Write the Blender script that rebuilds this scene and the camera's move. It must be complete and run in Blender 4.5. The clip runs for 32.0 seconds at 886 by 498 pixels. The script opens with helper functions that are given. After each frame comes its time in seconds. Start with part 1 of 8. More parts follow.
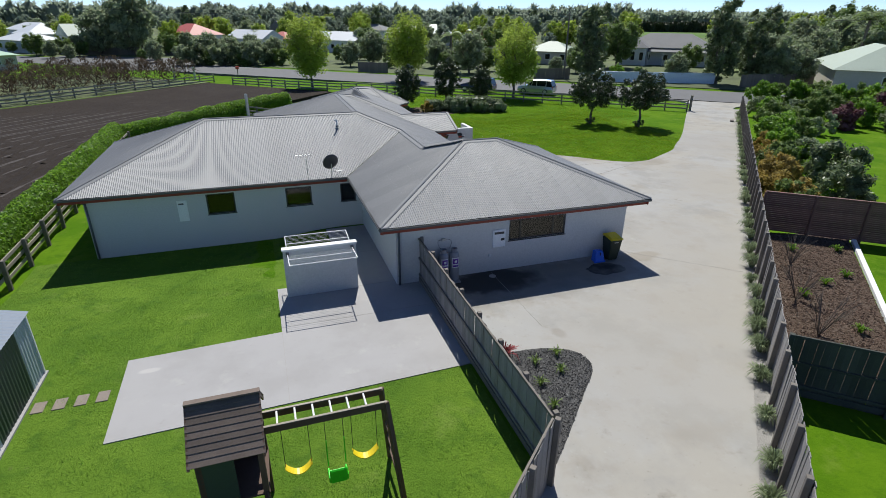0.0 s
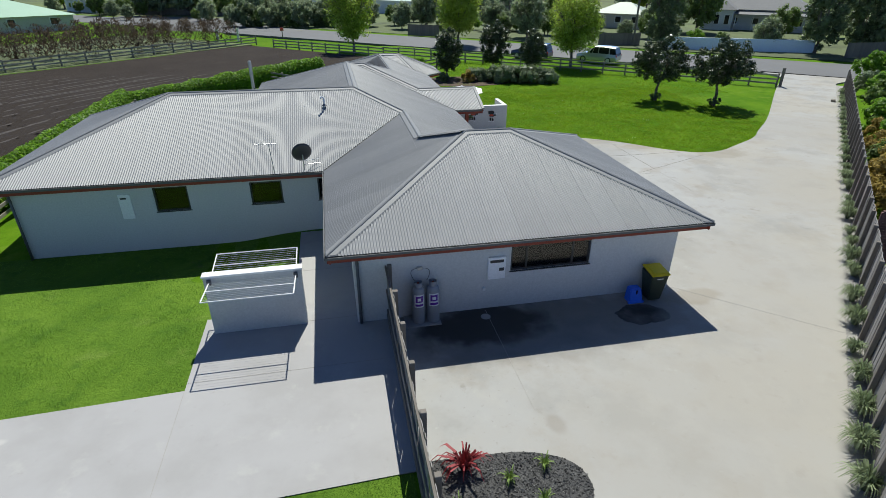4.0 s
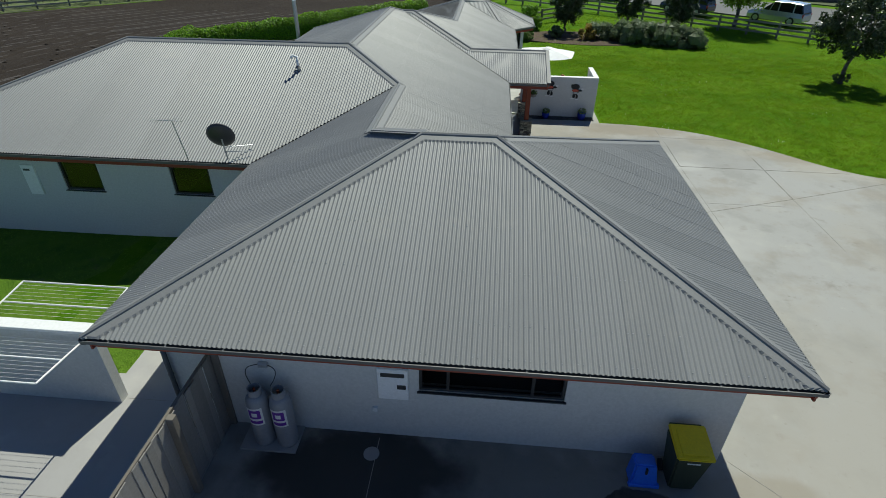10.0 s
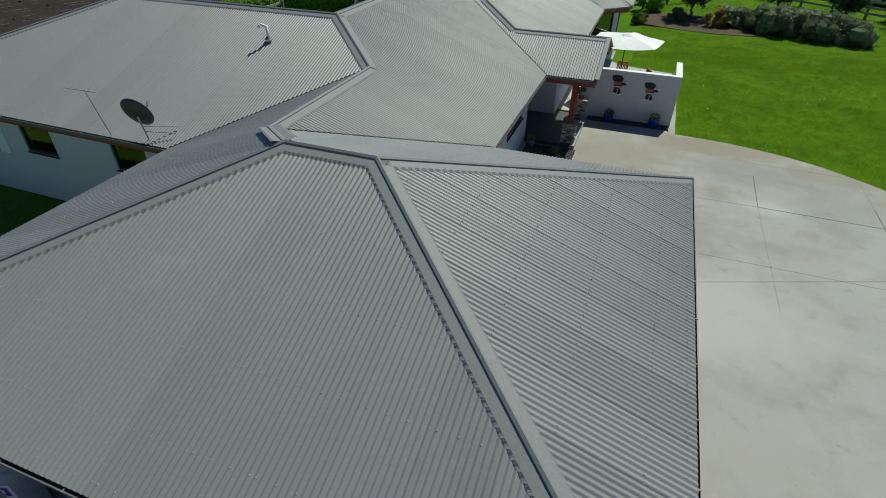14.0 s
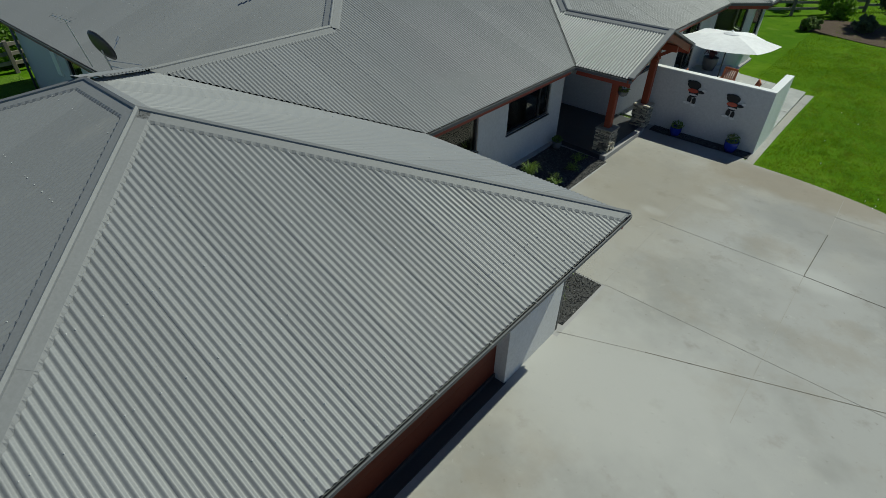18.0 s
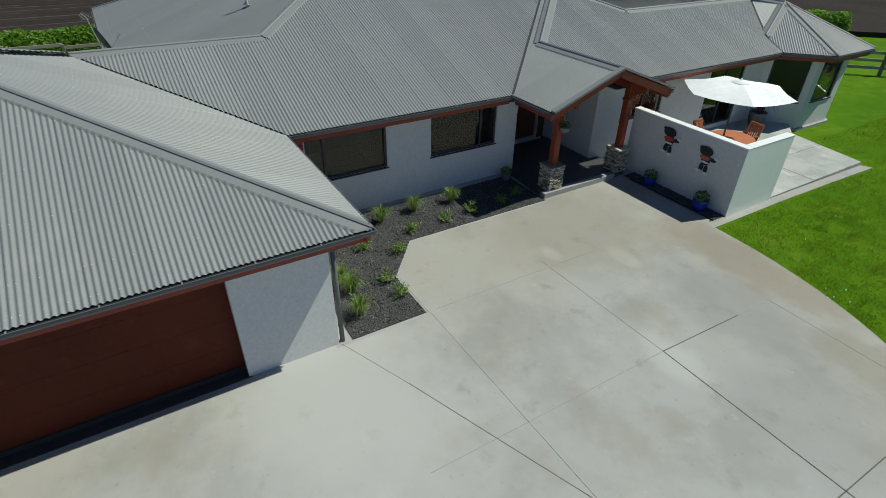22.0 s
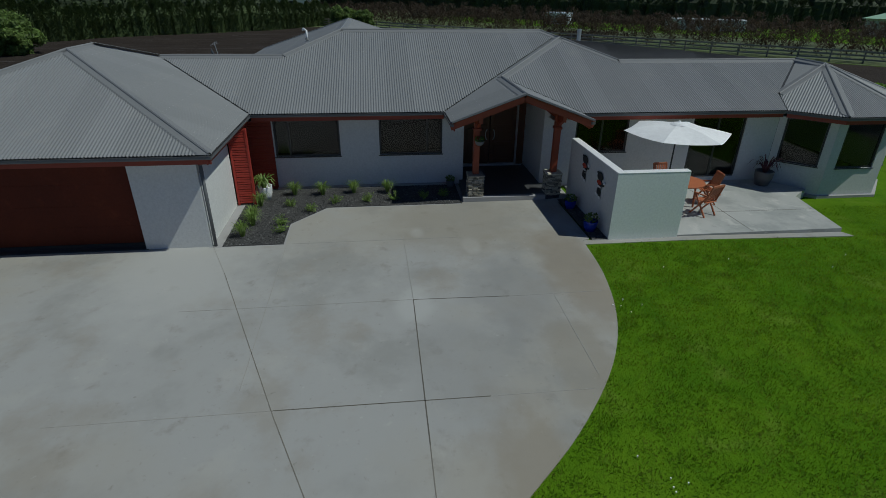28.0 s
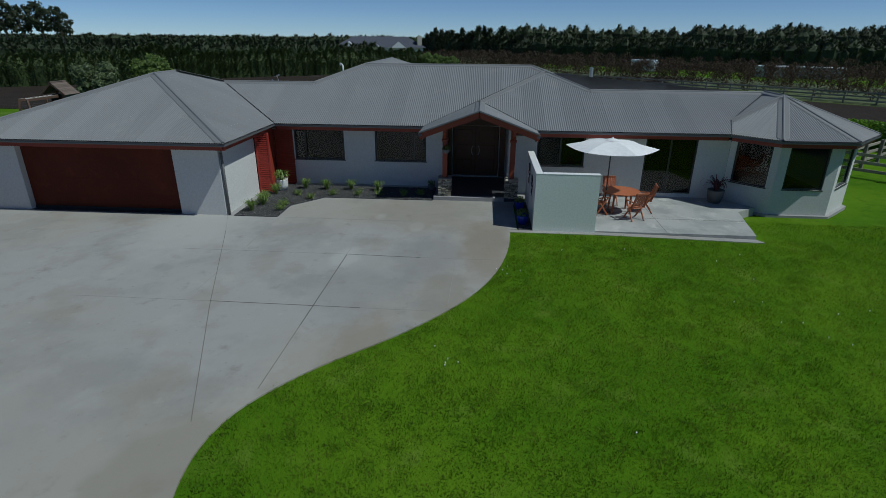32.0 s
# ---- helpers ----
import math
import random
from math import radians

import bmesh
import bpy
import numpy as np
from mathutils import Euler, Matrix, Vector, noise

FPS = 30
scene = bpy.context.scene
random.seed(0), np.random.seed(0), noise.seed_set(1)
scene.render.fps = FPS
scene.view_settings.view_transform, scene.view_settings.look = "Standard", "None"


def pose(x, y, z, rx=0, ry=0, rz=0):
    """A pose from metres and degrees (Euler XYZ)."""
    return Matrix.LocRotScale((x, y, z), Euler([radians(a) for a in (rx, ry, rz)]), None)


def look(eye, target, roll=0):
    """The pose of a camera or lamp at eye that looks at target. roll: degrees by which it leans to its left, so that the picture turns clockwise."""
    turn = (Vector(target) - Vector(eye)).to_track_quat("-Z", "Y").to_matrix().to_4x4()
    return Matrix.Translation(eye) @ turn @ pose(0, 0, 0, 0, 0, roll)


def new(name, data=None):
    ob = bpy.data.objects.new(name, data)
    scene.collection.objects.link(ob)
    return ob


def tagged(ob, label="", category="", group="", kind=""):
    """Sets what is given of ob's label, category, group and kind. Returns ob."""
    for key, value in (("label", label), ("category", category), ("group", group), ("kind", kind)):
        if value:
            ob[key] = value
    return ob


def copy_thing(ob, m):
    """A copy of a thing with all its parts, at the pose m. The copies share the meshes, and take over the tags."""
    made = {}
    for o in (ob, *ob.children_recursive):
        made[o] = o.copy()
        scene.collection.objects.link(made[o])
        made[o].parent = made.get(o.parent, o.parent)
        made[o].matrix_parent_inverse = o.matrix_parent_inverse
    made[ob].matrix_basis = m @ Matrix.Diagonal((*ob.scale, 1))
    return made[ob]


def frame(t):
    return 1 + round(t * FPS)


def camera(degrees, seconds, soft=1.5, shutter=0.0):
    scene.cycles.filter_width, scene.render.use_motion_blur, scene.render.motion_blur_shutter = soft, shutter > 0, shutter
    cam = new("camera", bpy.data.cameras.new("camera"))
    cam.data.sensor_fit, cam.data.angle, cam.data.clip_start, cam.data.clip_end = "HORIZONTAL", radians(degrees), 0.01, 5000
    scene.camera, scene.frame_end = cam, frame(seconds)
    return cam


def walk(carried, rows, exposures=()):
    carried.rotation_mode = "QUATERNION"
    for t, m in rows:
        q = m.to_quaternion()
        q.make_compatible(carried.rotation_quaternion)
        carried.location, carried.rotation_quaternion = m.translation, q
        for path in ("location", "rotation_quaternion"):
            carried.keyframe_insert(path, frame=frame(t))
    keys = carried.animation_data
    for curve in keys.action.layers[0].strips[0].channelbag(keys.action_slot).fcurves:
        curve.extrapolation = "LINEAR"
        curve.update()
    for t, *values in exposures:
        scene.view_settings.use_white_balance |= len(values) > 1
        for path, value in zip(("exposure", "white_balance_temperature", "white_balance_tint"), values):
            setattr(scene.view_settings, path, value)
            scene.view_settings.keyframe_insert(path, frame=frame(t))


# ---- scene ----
cam = camera(79.7, 32.0, soft=0.65)
# seconds, eye, yaw, pitch, roll
PATH = [
    (0.0, -0.148, -0.709, 9.052, -18.65, -23.76, -0.45),
    (0.5, 0.326, -0.245, 9.214, -18.08, -24.20, -0.51),
    (1.0, 0.853, 0.407, 9.260, -17.10, -24.57, -0.56),
    (1.5, 1.285, 1.005, 9.211, -16.37, -25.14, -0.56),
    (2.0, 1.714, 1.534, 9.135, -15.65, -25.75, -0.52),
    (2.5, 2.186, 2.065, 9.039, -14.72, -26.22, -0.46),
    (3.0, 2.667, 2.532, 8.958, -13.81, -26.58, -0.42),
    (3.5, 3.158, 3.034, 8.855, -12.90, -26.89, -0.34),
    (4.0, 3.660, 3.615, 8.740, -11.68, -27.36, -0.28),
    (4.5, 4.135, 4.183, 8.642, -10.57, -27.73, -0.25),
    (6.5, 6.076, 6.375, 8.359, -5.85, -29.42, -0.20),
    (7.0, 6.520, 6.894, 8.309, -4.45, -29.96, -0.25),
    (7.5, 6.941, 7.406, 8.263, -2.99, -30.27, -0.29),
    (8.0, 7.395, 7.936, 8.202, -1.38, -30.83, -0.32),
    (8.5, 7.856, 8.436, 8.170, 0.03, -31.23, -0.36),
    (9.0, 8.313, 8.939, 8.159, 1.48, -31.67, -0.41),
    (9.5, 8.759, 9.482, 8.100, 3.31, -32.12, -0.46),
    (10.0, 9.170, 9.988, 8.049, 5.11, -32.63, -0.53),
    (10.5, 9.576, 10.519, 7.981, 6.82, -33.15, -0.55),
    (11.0, 10.015, 11.089, 7.909, 8.78, -33.55, -0.59),
    (11.5, 10.402, 11.589, 7.821, 10.54, -33.97, -0.57),
    (12.0, 10.806, 12.094, 7.747, 12.25, -34.37, -0.59),
    (12.5, 11.292, 12.613, 7.673, 14.35, -34.66, -0.50),
    (13.0, 11.728, 13.123, 7.621, 16.32, -34.87, -0.53),
    (13.5, 12.201, 13.637, 7.555, 18.43, -35.03, -0.44),
    (14.0, 12.656, 14.097, 7.524, 20.58, -35.27, -0.53),
    (14.5, 13.102, 14.608, 7.475, 22.73, -35.50, -0.55),
    (15.0, 13.551, 15.191, 7.399, 25.27, -35.65, -0.57),
    (15.5, 13.991, 15.665, 7.304, 27.86, -35.99, -0.59),
    (17.5, 15.842, 17.528, 6.928, 38.16, -36.34, -0.86),
    (18.0, 16.276, 17.927, 6.780, 40.89, -36.60, -1.04),
    (18.5, 16.759, 18.373, 6.663, 43.00, -36.30, -1.06),
    (19.0, 17.318, 18.901, 6.598, 45.23, -35.85, -1.05),
    (19.5, 17.901, 19.508, 6.520, 47.45, -35.37, -1.03),
    (20.0, 18.393, 20.042, 6.456, 49.88, -34.97, -0.96),
    (20.5, 18.859, 20.579, 6.467, 52.20, -34.46, -0.92),
    (21.0, 19.280, 21.102, 6.451, 54.34, -34.09, -0.92),
    (21.5, 19.734, 21.681, 6.463, 56.56, -33.65, -0.87),
    (22.0, 20.229, 22.303, 6.493, 59.02, -33.21, -0.95),
    (22.5, 20.705, 22.869, 6.488, 61.55, -32.78, -0.93),
    (23.0, 21.143, 23.386, 6.448, 63.79, -32.23, -0.95),
    (23.5, 21.601, 23.915, 6.458, 66.05, -31.66, -0.93),
    (24.0, 22.044, 24.406, 6.420, 67.90, -31.20, -0.93),
    (24.5, 22.523, 24.911, 6.357, 69.80, -30.82, -0.96),
    (25.0, 23.032, 25.443, 6.254, 71.76, -30.25, -0.98),
    (25.5, 23.487, 25.930, 6.174, 73.45, -29.57, -1.00),
    (27.5, 25.351, 28.129, 5.856, 81.62, -27.16, -0.70),
    (28.0, 25.925, 28.593, 5.857, 83.18, -26.28, -0.65),
    (28.5, 26.436, 29.044, 5.836, 84.29, -25.58, -0.58),
    (29.0, 26.929, 29.561, 5.873, 85.36, -24.79, -0.49),
    (29.5, 27.383, 30.062, 5.896, 86.61, -24.14, -0.43),
    (30.0, 27.848, 30.644, 5.874, 88.46, -23.65, -0.41),
    (30.5, 28.363, 31.273, 5.803, 90.51, -23.11, -0.36),
    (31.0, 28.835, 31.783, 5.728, 91.81, -22.70, -0.36),
    (31.5, 29.298, 32.256, 5.661, 93.30, -22.18, -0.39),
    (32.0, 29.743, 32.776, 5.568, 94.31, -21.77, -0.42),
]
EXPOSE = [(0.0, 0.31, 6650, 6), (2.0, 0.40, 6650, 4), (4.0, 0.42, 6650, 2), (7.0, 0.43, 6780, -1), (9.0, 0.24, 6830, -3), (11.0, -0.02, 6880, -5), (13.0, -0.06, 6880, -6), (18.0, -0.28, 6850, -7), (20.0, -0.3, 6800, -7), (22.0, 0.0, 6800, -5), (23.0, 0.03, 6780, -5), (25.5, -0.46, 6550, -4), (28.0, -0.87, 6300, -3), (32.0, -0.79, 6050, -2)]
walk(cam, [(t, pose(x, y, z, 90 + pitch, roll, yaw)) for t, x, y, z, yaw, pitch, roll in PATH], EXPOSE)

from mathutils.geometry import tessellate_polygon

# ---- light ----
world = bpy.data.worlds.new("sky")
scene.world = world
world.use_nodes = True
wn = world.node_tree
bg = wn.nodes["Background"]
sky = wn.nodes.new("ShaderNodeTexSky")
sky.sky_type, sky.sun_disc = "NISHITA", False
sky.air_density, sky.dust_density, sky.ozone_density, sky.altitude = 0.5, 0.0, 3.0, 0
SUN_WAY = Vector((0.16, 0.55, 0.82)).normalized()
sky.sun_elevation = math.asin(SUN_WAY.z)
sky.sun_rotation = math.atan2(SUN_WAY.x, SUN_WAY.y)
blue = wn.nodes.new("ShaderNodeMix")
blue.data_type, blue.blend_type = "RGBA", "MULTIPLY"
blue.inputs["Factor"].default_value, blue.inputs["B"].default_value = 1.0, (0.92, 0.98, 1.14, 1)
wn.links.new(sky.outputs[0], blue.inputs["A"])
wn.links.new(blue.outputs["Result"], bg.inputs[0])
bg.inputs[1].default_value = 0.10
sun = new("sun", bpy.data.lights.new("sun", "SUN"))
sun.data.energy, sun.data.angle, sun.data.color = 4.4, radians(0.53), (1.0, 0.98, 0.955)
sun.matrix_world = look(SUN_WAY * 60, (0, 0, 0))

# ---- materials ----


def mat(name, a, b=None, rough=0.8, metal=0.0, big=0.5, fine=20.0, bump=0.15, depth=0.01, vary=0.0, spec=0.5, c=None, island=0.0, coat=0.0):
    """Colours a to b mixed by a large and a fine noise (scales per metre); c: a third, rare, stain colour."""
    m = bpy.data.materials.new(name)
    m.use_nodes = True
    nt = m.node_tree
    p = nt.nodes["Principled BSDF"]
    p.inputs["Roughness"].default_value, p.inputs["Metallic"].default_value = rough, metal
    p.inputs["Specular IOR Level"].default_value = spec
    p.inputs["Coat Weight"].default_value = coat
    b = b or tuple(v * 0.8 for v in a)
    geo = nt.nodes.new("ShaderNodeTexCoord")

    def noise_node(scale, detail=4, rough_=0.6):
        n = nt.nodes.new("ShaderNodeTexNoise")
        n.inputs["Scale"].default_value, n.inputs["Detail"].default_value, n.inputs["Roughness"].default_value = scale, detail, rough_
        nt.links.new(geo.outputs["Object"], n.inputs["Vector"])
        return n

    def ramp(src, lo, hi):
        r = nt.nodes.new("ShaderNodeMapRange")
        r.inputs["From Min"].default_value, r.inputs["From Max"].default_value = lo, hi
        nt.links.new(src, r.inputs["Value"])
        return r.outputs["Result"]

    def mix(f, x, y, kind="MIX"):
        n = nt.nodes.new("ShaderNodeMix")
        n.data_type, n.blend_type = "RGBA", kind
        for sock, v in ((n.inputs["Factor"], f), (n.inputs["A"], x), (n.inputs["B"], y)):
            if isinstance(v, (int, float)):
                sock.default_value = v
            elif isinstance(v, tuple):
                sock.default_value = (*v, 1)
            else:
                nt.links.new(v, sock)
        return n.outputs["Result"]

    n1, n2 = noise_node(big), noise_node(fine, 5, 0.7)
    col = mix(ramp(n1.outputs["Fac"], 0.3, 0.7), tuple(a), tuple(b))
    mid = tuple((x + y) / 2 for x, y in zip(a, b))
    grain = mix(ramp(n2.outputs["Fac"], 0.3, 0.7), tuple(v * 0.82 for v in mid), tuple(min(1, v * 1.18) for v in mid))
    col = mix(0.5, col, grain)
    if c:
        n3 = noise_node(big * 2.3, 6, 0.65)
        col = mix(ramp(n3.outputs["Fac"], 0.58, 0.75), col, tuple(c))
    if vary or island:
        if island:
            src = nt.nodes.new("ShaderNodeNewGeometry").outputs["Random Per Island"]
        else:
            src = nt.nodes.new("ShaderNodeObjectInfo").outputs["Random"]
        r = nt.nodes.new("ShaderNodeMapRange")
        w = vary or island
        r.inputs["To Min"].default_value, r.inputs["To Max"].default_value = 1 - w, 1 + w
        nt.links.new(src, r.inputs["Value"])
        h = nt.nodes.new("ShaderNodeHueSaturation")
        nt.links.new(r.outputs["Result"], h.inputs["Value"])
        nt.links.new(col, h.inputs["Color"])
        col = h.outputs["Color"]
    nt.links.new(col, p.inputs["Base Color"])
    if bump:
        bn = nt.nodes.new("ShaderNodeBump")
        bn.inputs["Strength"].default_value, bn.inputs["Distance"].default_value = bump, depth
        nt.links.new(n2.outputs["Fac"], bn.inputs["Height"])
        nt.links.new(bn.outputs["Normal"], p.inputs["Normal"])
    return m




def layered(name, base, layers, rough=0.85, bump_scale=9.0, bump=0.5, depth=0.02, spec=0.3, zones=()):
    """A base colour with layers (colour, noise scale, low, high, weight) laid over it one by one."""
    m = bpy.data.materials.new(name)
    m.use_nodes = True
    nt = m.node_tree
    p = nt.nodes["Principled BSDF"]
    p.inputs["Roughness"].default_value, p.inputs["Specular IOR Level"].default_value = rough, spec
    co = nt.nodes.new("ShaderNodeTexCoord").outputs["Object"]
    col = None
    for k, (c, scale, lo, hi, w) in enumerate(layers):
        mp = nt.nodes.new("ShaderNodeMapping")
        mp.inputs["Location"].default_value = (k * 13.7, k * 7.1, 0)
        nt.links.new(co, mp.inputs["Vector"])
        n = nt.nodes.new("ShaderNodeTexNoise")
        n.inputs["Scale"].default_value, n.inputs["Detail"].default_value, n.inputs["Roughness"].default_value = scale, 5, 0.62
        nt.links.new(mp.outputs[0], n.inputs["Vector"])
        r = nt.nodes.new("ShaderNodeMapRange")
        r.interpolation_type = "SMOOTHSTEP"
        r.inputs["From Min"].default_value, r.inputs["From Max"].default_value, r.inputs["To Max"].default_value = lo, hi, w
        nt.links.new(n.outputs["Fac"], r.inputs["Value"])
        x = nt.nodes.new("ShaderNodeMix")
        x.data_type = "RGBA"
        nt.links.new(r.outputs["Result"], x.inputs["Factor"])
        if col is None:
            x.inputs["A"].default_value = (*base, 1)
        else:
            nt.links.new(col, x.inputs["A"])
        x.inputs["B"].default_value = (*c, 1)
        col = x.outputs["Result"]
    # stains and tones (x, y, half width, half depth, colour, weight) with ragged edges
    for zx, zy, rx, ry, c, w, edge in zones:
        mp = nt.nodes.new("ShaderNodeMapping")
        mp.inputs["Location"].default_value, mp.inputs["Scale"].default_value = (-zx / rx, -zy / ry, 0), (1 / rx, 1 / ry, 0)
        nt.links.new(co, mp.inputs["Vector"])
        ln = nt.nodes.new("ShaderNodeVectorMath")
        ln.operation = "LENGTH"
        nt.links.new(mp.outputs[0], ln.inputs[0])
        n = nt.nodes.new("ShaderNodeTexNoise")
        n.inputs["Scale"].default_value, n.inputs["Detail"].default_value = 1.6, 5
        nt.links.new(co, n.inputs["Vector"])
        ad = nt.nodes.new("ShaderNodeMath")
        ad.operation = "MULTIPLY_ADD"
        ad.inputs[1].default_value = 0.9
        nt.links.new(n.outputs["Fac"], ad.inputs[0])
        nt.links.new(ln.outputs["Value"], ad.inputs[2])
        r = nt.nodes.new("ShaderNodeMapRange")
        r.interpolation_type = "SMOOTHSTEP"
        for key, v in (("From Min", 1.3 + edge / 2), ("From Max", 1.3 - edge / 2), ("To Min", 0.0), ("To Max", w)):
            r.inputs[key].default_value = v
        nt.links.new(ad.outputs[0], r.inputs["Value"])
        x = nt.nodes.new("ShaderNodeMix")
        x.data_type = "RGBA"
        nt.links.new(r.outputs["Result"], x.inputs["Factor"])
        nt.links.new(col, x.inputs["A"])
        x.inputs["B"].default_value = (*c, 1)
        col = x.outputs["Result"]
    nt.links.new(col, p.inputs["Base Color"])
    n = nt.nodes.new("ShaderNodeTexNoise")
    n.inputs["Scale"].default_value, n.inputs["Detail"].default_value, n.inputs["Roughness"].default_value = bump_scale, 6, 0.7
    nt.links.new(co, n.inputs["Vector"])
    b = nt.nodes.new("ShaderNodeBump")
    b.inputs["Strength"].default_value, b.inputs["Distance"].default_value = bump, depth
    nt.links.new(n.outputs["Fac"], b.inputs["Height"])
    nt.links.new(b.outputs["Normal"], p.inputs["Normal"])
    return m


M_GRASS = layered("lawn_grass", (0.064, 0.15, 0.005), [((0.098, 0.19, 0.008), 0.3, 0.35, 0.65, 1.0), ((0.042, 0.108, 0.005), 2.2, 0.48, 0.72, 0.5), ((0.14, 0.215, 0.026), 0.9, 0.54, 0.72, 0.7), ((0.034, 0.085, 0.004), 9.0, 0.5, 0.76, 0.35), ((0.12, 0.205, 0.015), 30.0, 0.56, 0.75, 0.7)], 0.95, 16.0, 0.8, 0.03, 0.05)
M_FARGRASS = layered("far_ground", (0.10, 0.12, 0.06), [((0.13, 0.165, 0.06), 0.02, 0.4, 0.6, 1.0), ((0.05, 0.06, 0.03), 0.1, 0.5, 0.7, 0.8)], 0.9, 1.0, 0.5, 0.1, 0.2)
CONC_LAYERS = [((0.345, 0.32, 0.275), 0.14, 0.42, 0.6, 0.75), ((0.27, 0.265, 0.25), 0.4, 0.47, 0.66, 0.75), ((0.41, 0.395, 0.365), 0.75, 0.53, 0.72, 0.4), ((0.46, 0.445, 0.41), 2.6, 0.62, 0.76, 0.35), ((0.21, 0.19, 0.165), 1.5, 0.58, 0.76, 0.6), ((0.27, 0.24, 0.20), 0.6, 0.5, 0.68, 0.45), ((0.48, 0.47, 0.44), 4.5, 0.64, 0.76, 0.45), ((0.17, 0.15, 0.13), 8.0, 0.6, 0.8, 0.6)]
# first zone: darker strip along the garage wall; next two: dark wet patches
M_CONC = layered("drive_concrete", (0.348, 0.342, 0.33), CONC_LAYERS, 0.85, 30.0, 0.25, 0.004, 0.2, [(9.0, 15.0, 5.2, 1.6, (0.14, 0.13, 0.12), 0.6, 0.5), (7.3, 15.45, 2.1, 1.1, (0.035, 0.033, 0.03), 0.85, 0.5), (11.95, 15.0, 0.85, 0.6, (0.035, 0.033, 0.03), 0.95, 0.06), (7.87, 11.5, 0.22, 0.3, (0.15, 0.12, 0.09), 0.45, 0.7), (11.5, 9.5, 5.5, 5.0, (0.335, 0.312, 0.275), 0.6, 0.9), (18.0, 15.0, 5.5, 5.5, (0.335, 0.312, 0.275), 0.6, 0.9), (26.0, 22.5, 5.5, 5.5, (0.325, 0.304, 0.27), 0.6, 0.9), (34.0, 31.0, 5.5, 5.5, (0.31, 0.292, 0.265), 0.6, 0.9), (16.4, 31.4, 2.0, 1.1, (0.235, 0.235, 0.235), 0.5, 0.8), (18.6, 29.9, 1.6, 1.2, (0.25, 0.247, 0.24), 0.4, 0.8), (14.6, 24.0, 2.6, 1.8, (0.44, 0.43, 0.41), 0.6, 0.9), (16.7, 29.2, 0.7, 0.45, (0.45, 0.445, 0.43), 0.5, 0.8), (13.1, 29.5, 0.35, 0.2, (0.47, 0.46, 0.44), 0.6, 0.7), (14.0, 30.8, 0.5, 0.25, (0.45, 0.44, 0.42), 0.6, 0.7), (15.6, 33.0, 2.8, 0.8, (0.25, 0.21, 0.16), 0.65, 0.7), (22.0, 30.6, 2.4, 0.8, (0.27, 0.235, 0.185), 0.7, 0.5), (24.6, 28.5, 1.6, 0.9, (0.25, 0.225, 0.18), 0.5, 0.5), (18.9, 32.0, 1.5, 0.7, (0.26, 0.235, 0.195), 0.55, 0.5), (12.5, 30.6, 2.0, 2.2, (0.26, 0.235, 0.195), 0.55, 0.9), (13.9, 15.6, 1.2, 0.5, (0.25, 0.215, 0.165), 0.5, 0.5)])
M_PAD = layered("pad_concrete", (0.355, 0.345, 0.345), [((0.31, 0.30, 0.295), 0.4, 0.4, 0.65, 0.8), ((0.41, 0.40, 0.385), 1.3, 0.56, 0.75, 0.6), ((0.26, 0.245, 0.225), 3.0, 0.6, 0.8, 0.5)], 0.82, 30.0, 0.25, 0.004, 0.25, [(-3.9, 13.3, 0.3, 0.12, (0.5, 0.48, 0.46), 0.5, 0.5), (2.9, 19.5, 1.0, 3.0, (0.40, 0.385, 0.36), 0.6, 0.5)])
M_BACKLAWN = layered("rough_lawn", (0.085, 0.165, 0.016), [((0.12, 0.21, 0.022), 0.35, 0.38, 0.64, 1.0), ((0.05, 0.115, 0.012), 1.6, 0.5, 0.7, 0.7), ((0.16, 0.23, 0.045), 0.8, 0.56, 0.74, 0.6), ((0.05, 0.11, 0.012), 9.0, 0.5, 0.75, 0.55), ((0.15, 0.13, 0.08), 1.1, 0.66, 0.78, 0.5)], 0.9, 14.0, 1.0, 0.05, 0.1)
M_PASTURE = layered("far_pasture", (0.10, 0.17, 0.045), [((0.14, 0.21, 0.06), 0.01, 0.4, 0.6, 1.0)], 0.9, 1.0, 0.4, 0.1, 0.1)
M_PATIO = layered("patio_concrete", (0.40, 0.40, 0.385), [((0.28, 0.29, 0.28), 0.9, 0.42, 0.66, 0.8), ((0.52, 0.51, 0.48), 1.6, 0.54, 0.7, 0.8), ((0.22, 0.22, 0.21), 4.0, 0.58, 0.8, 0.6)], 0.75, 20.0, 0.3, 0.004, 0.35)
M_JOINT = mat("joint_dirt", (0.13, 0.117, 0.095), (0.24, 0.22, 0.19), 0.95, big=1.5, fine=30, bump=0.2)
M_CUT = mat("saw_cut", (0.085, 0.078, 0.065), (0.15, 0.135, 0.115), 0.95, big=1.5, fine=30, bump=0.2)
M_FAINT = mat("hairline_joint", (0.285, 0.27, 0.245), (0.345, 0.33, 0.31), 0.9, big=1.2, fine=30, bump=0.2)
M_ROOF = mat("roof_steel", (0.20, 0.204, 0.21), (0.228, 0.23, 0.232), 0.5, 0.0, big=0.4, fine=40, bump=0.03, depth=0.002, vary=0.06, spec=0.5, c=(0.245, 0.243, 0.238))
M_CAP = mat("ridge_steel", (0.185, 0.188, 0.192), (0.21, 0.21, 0.212), 0.6, 0.0, big=0.8, fine=30, bump=0.03, depth=0.002, spec=0.35)
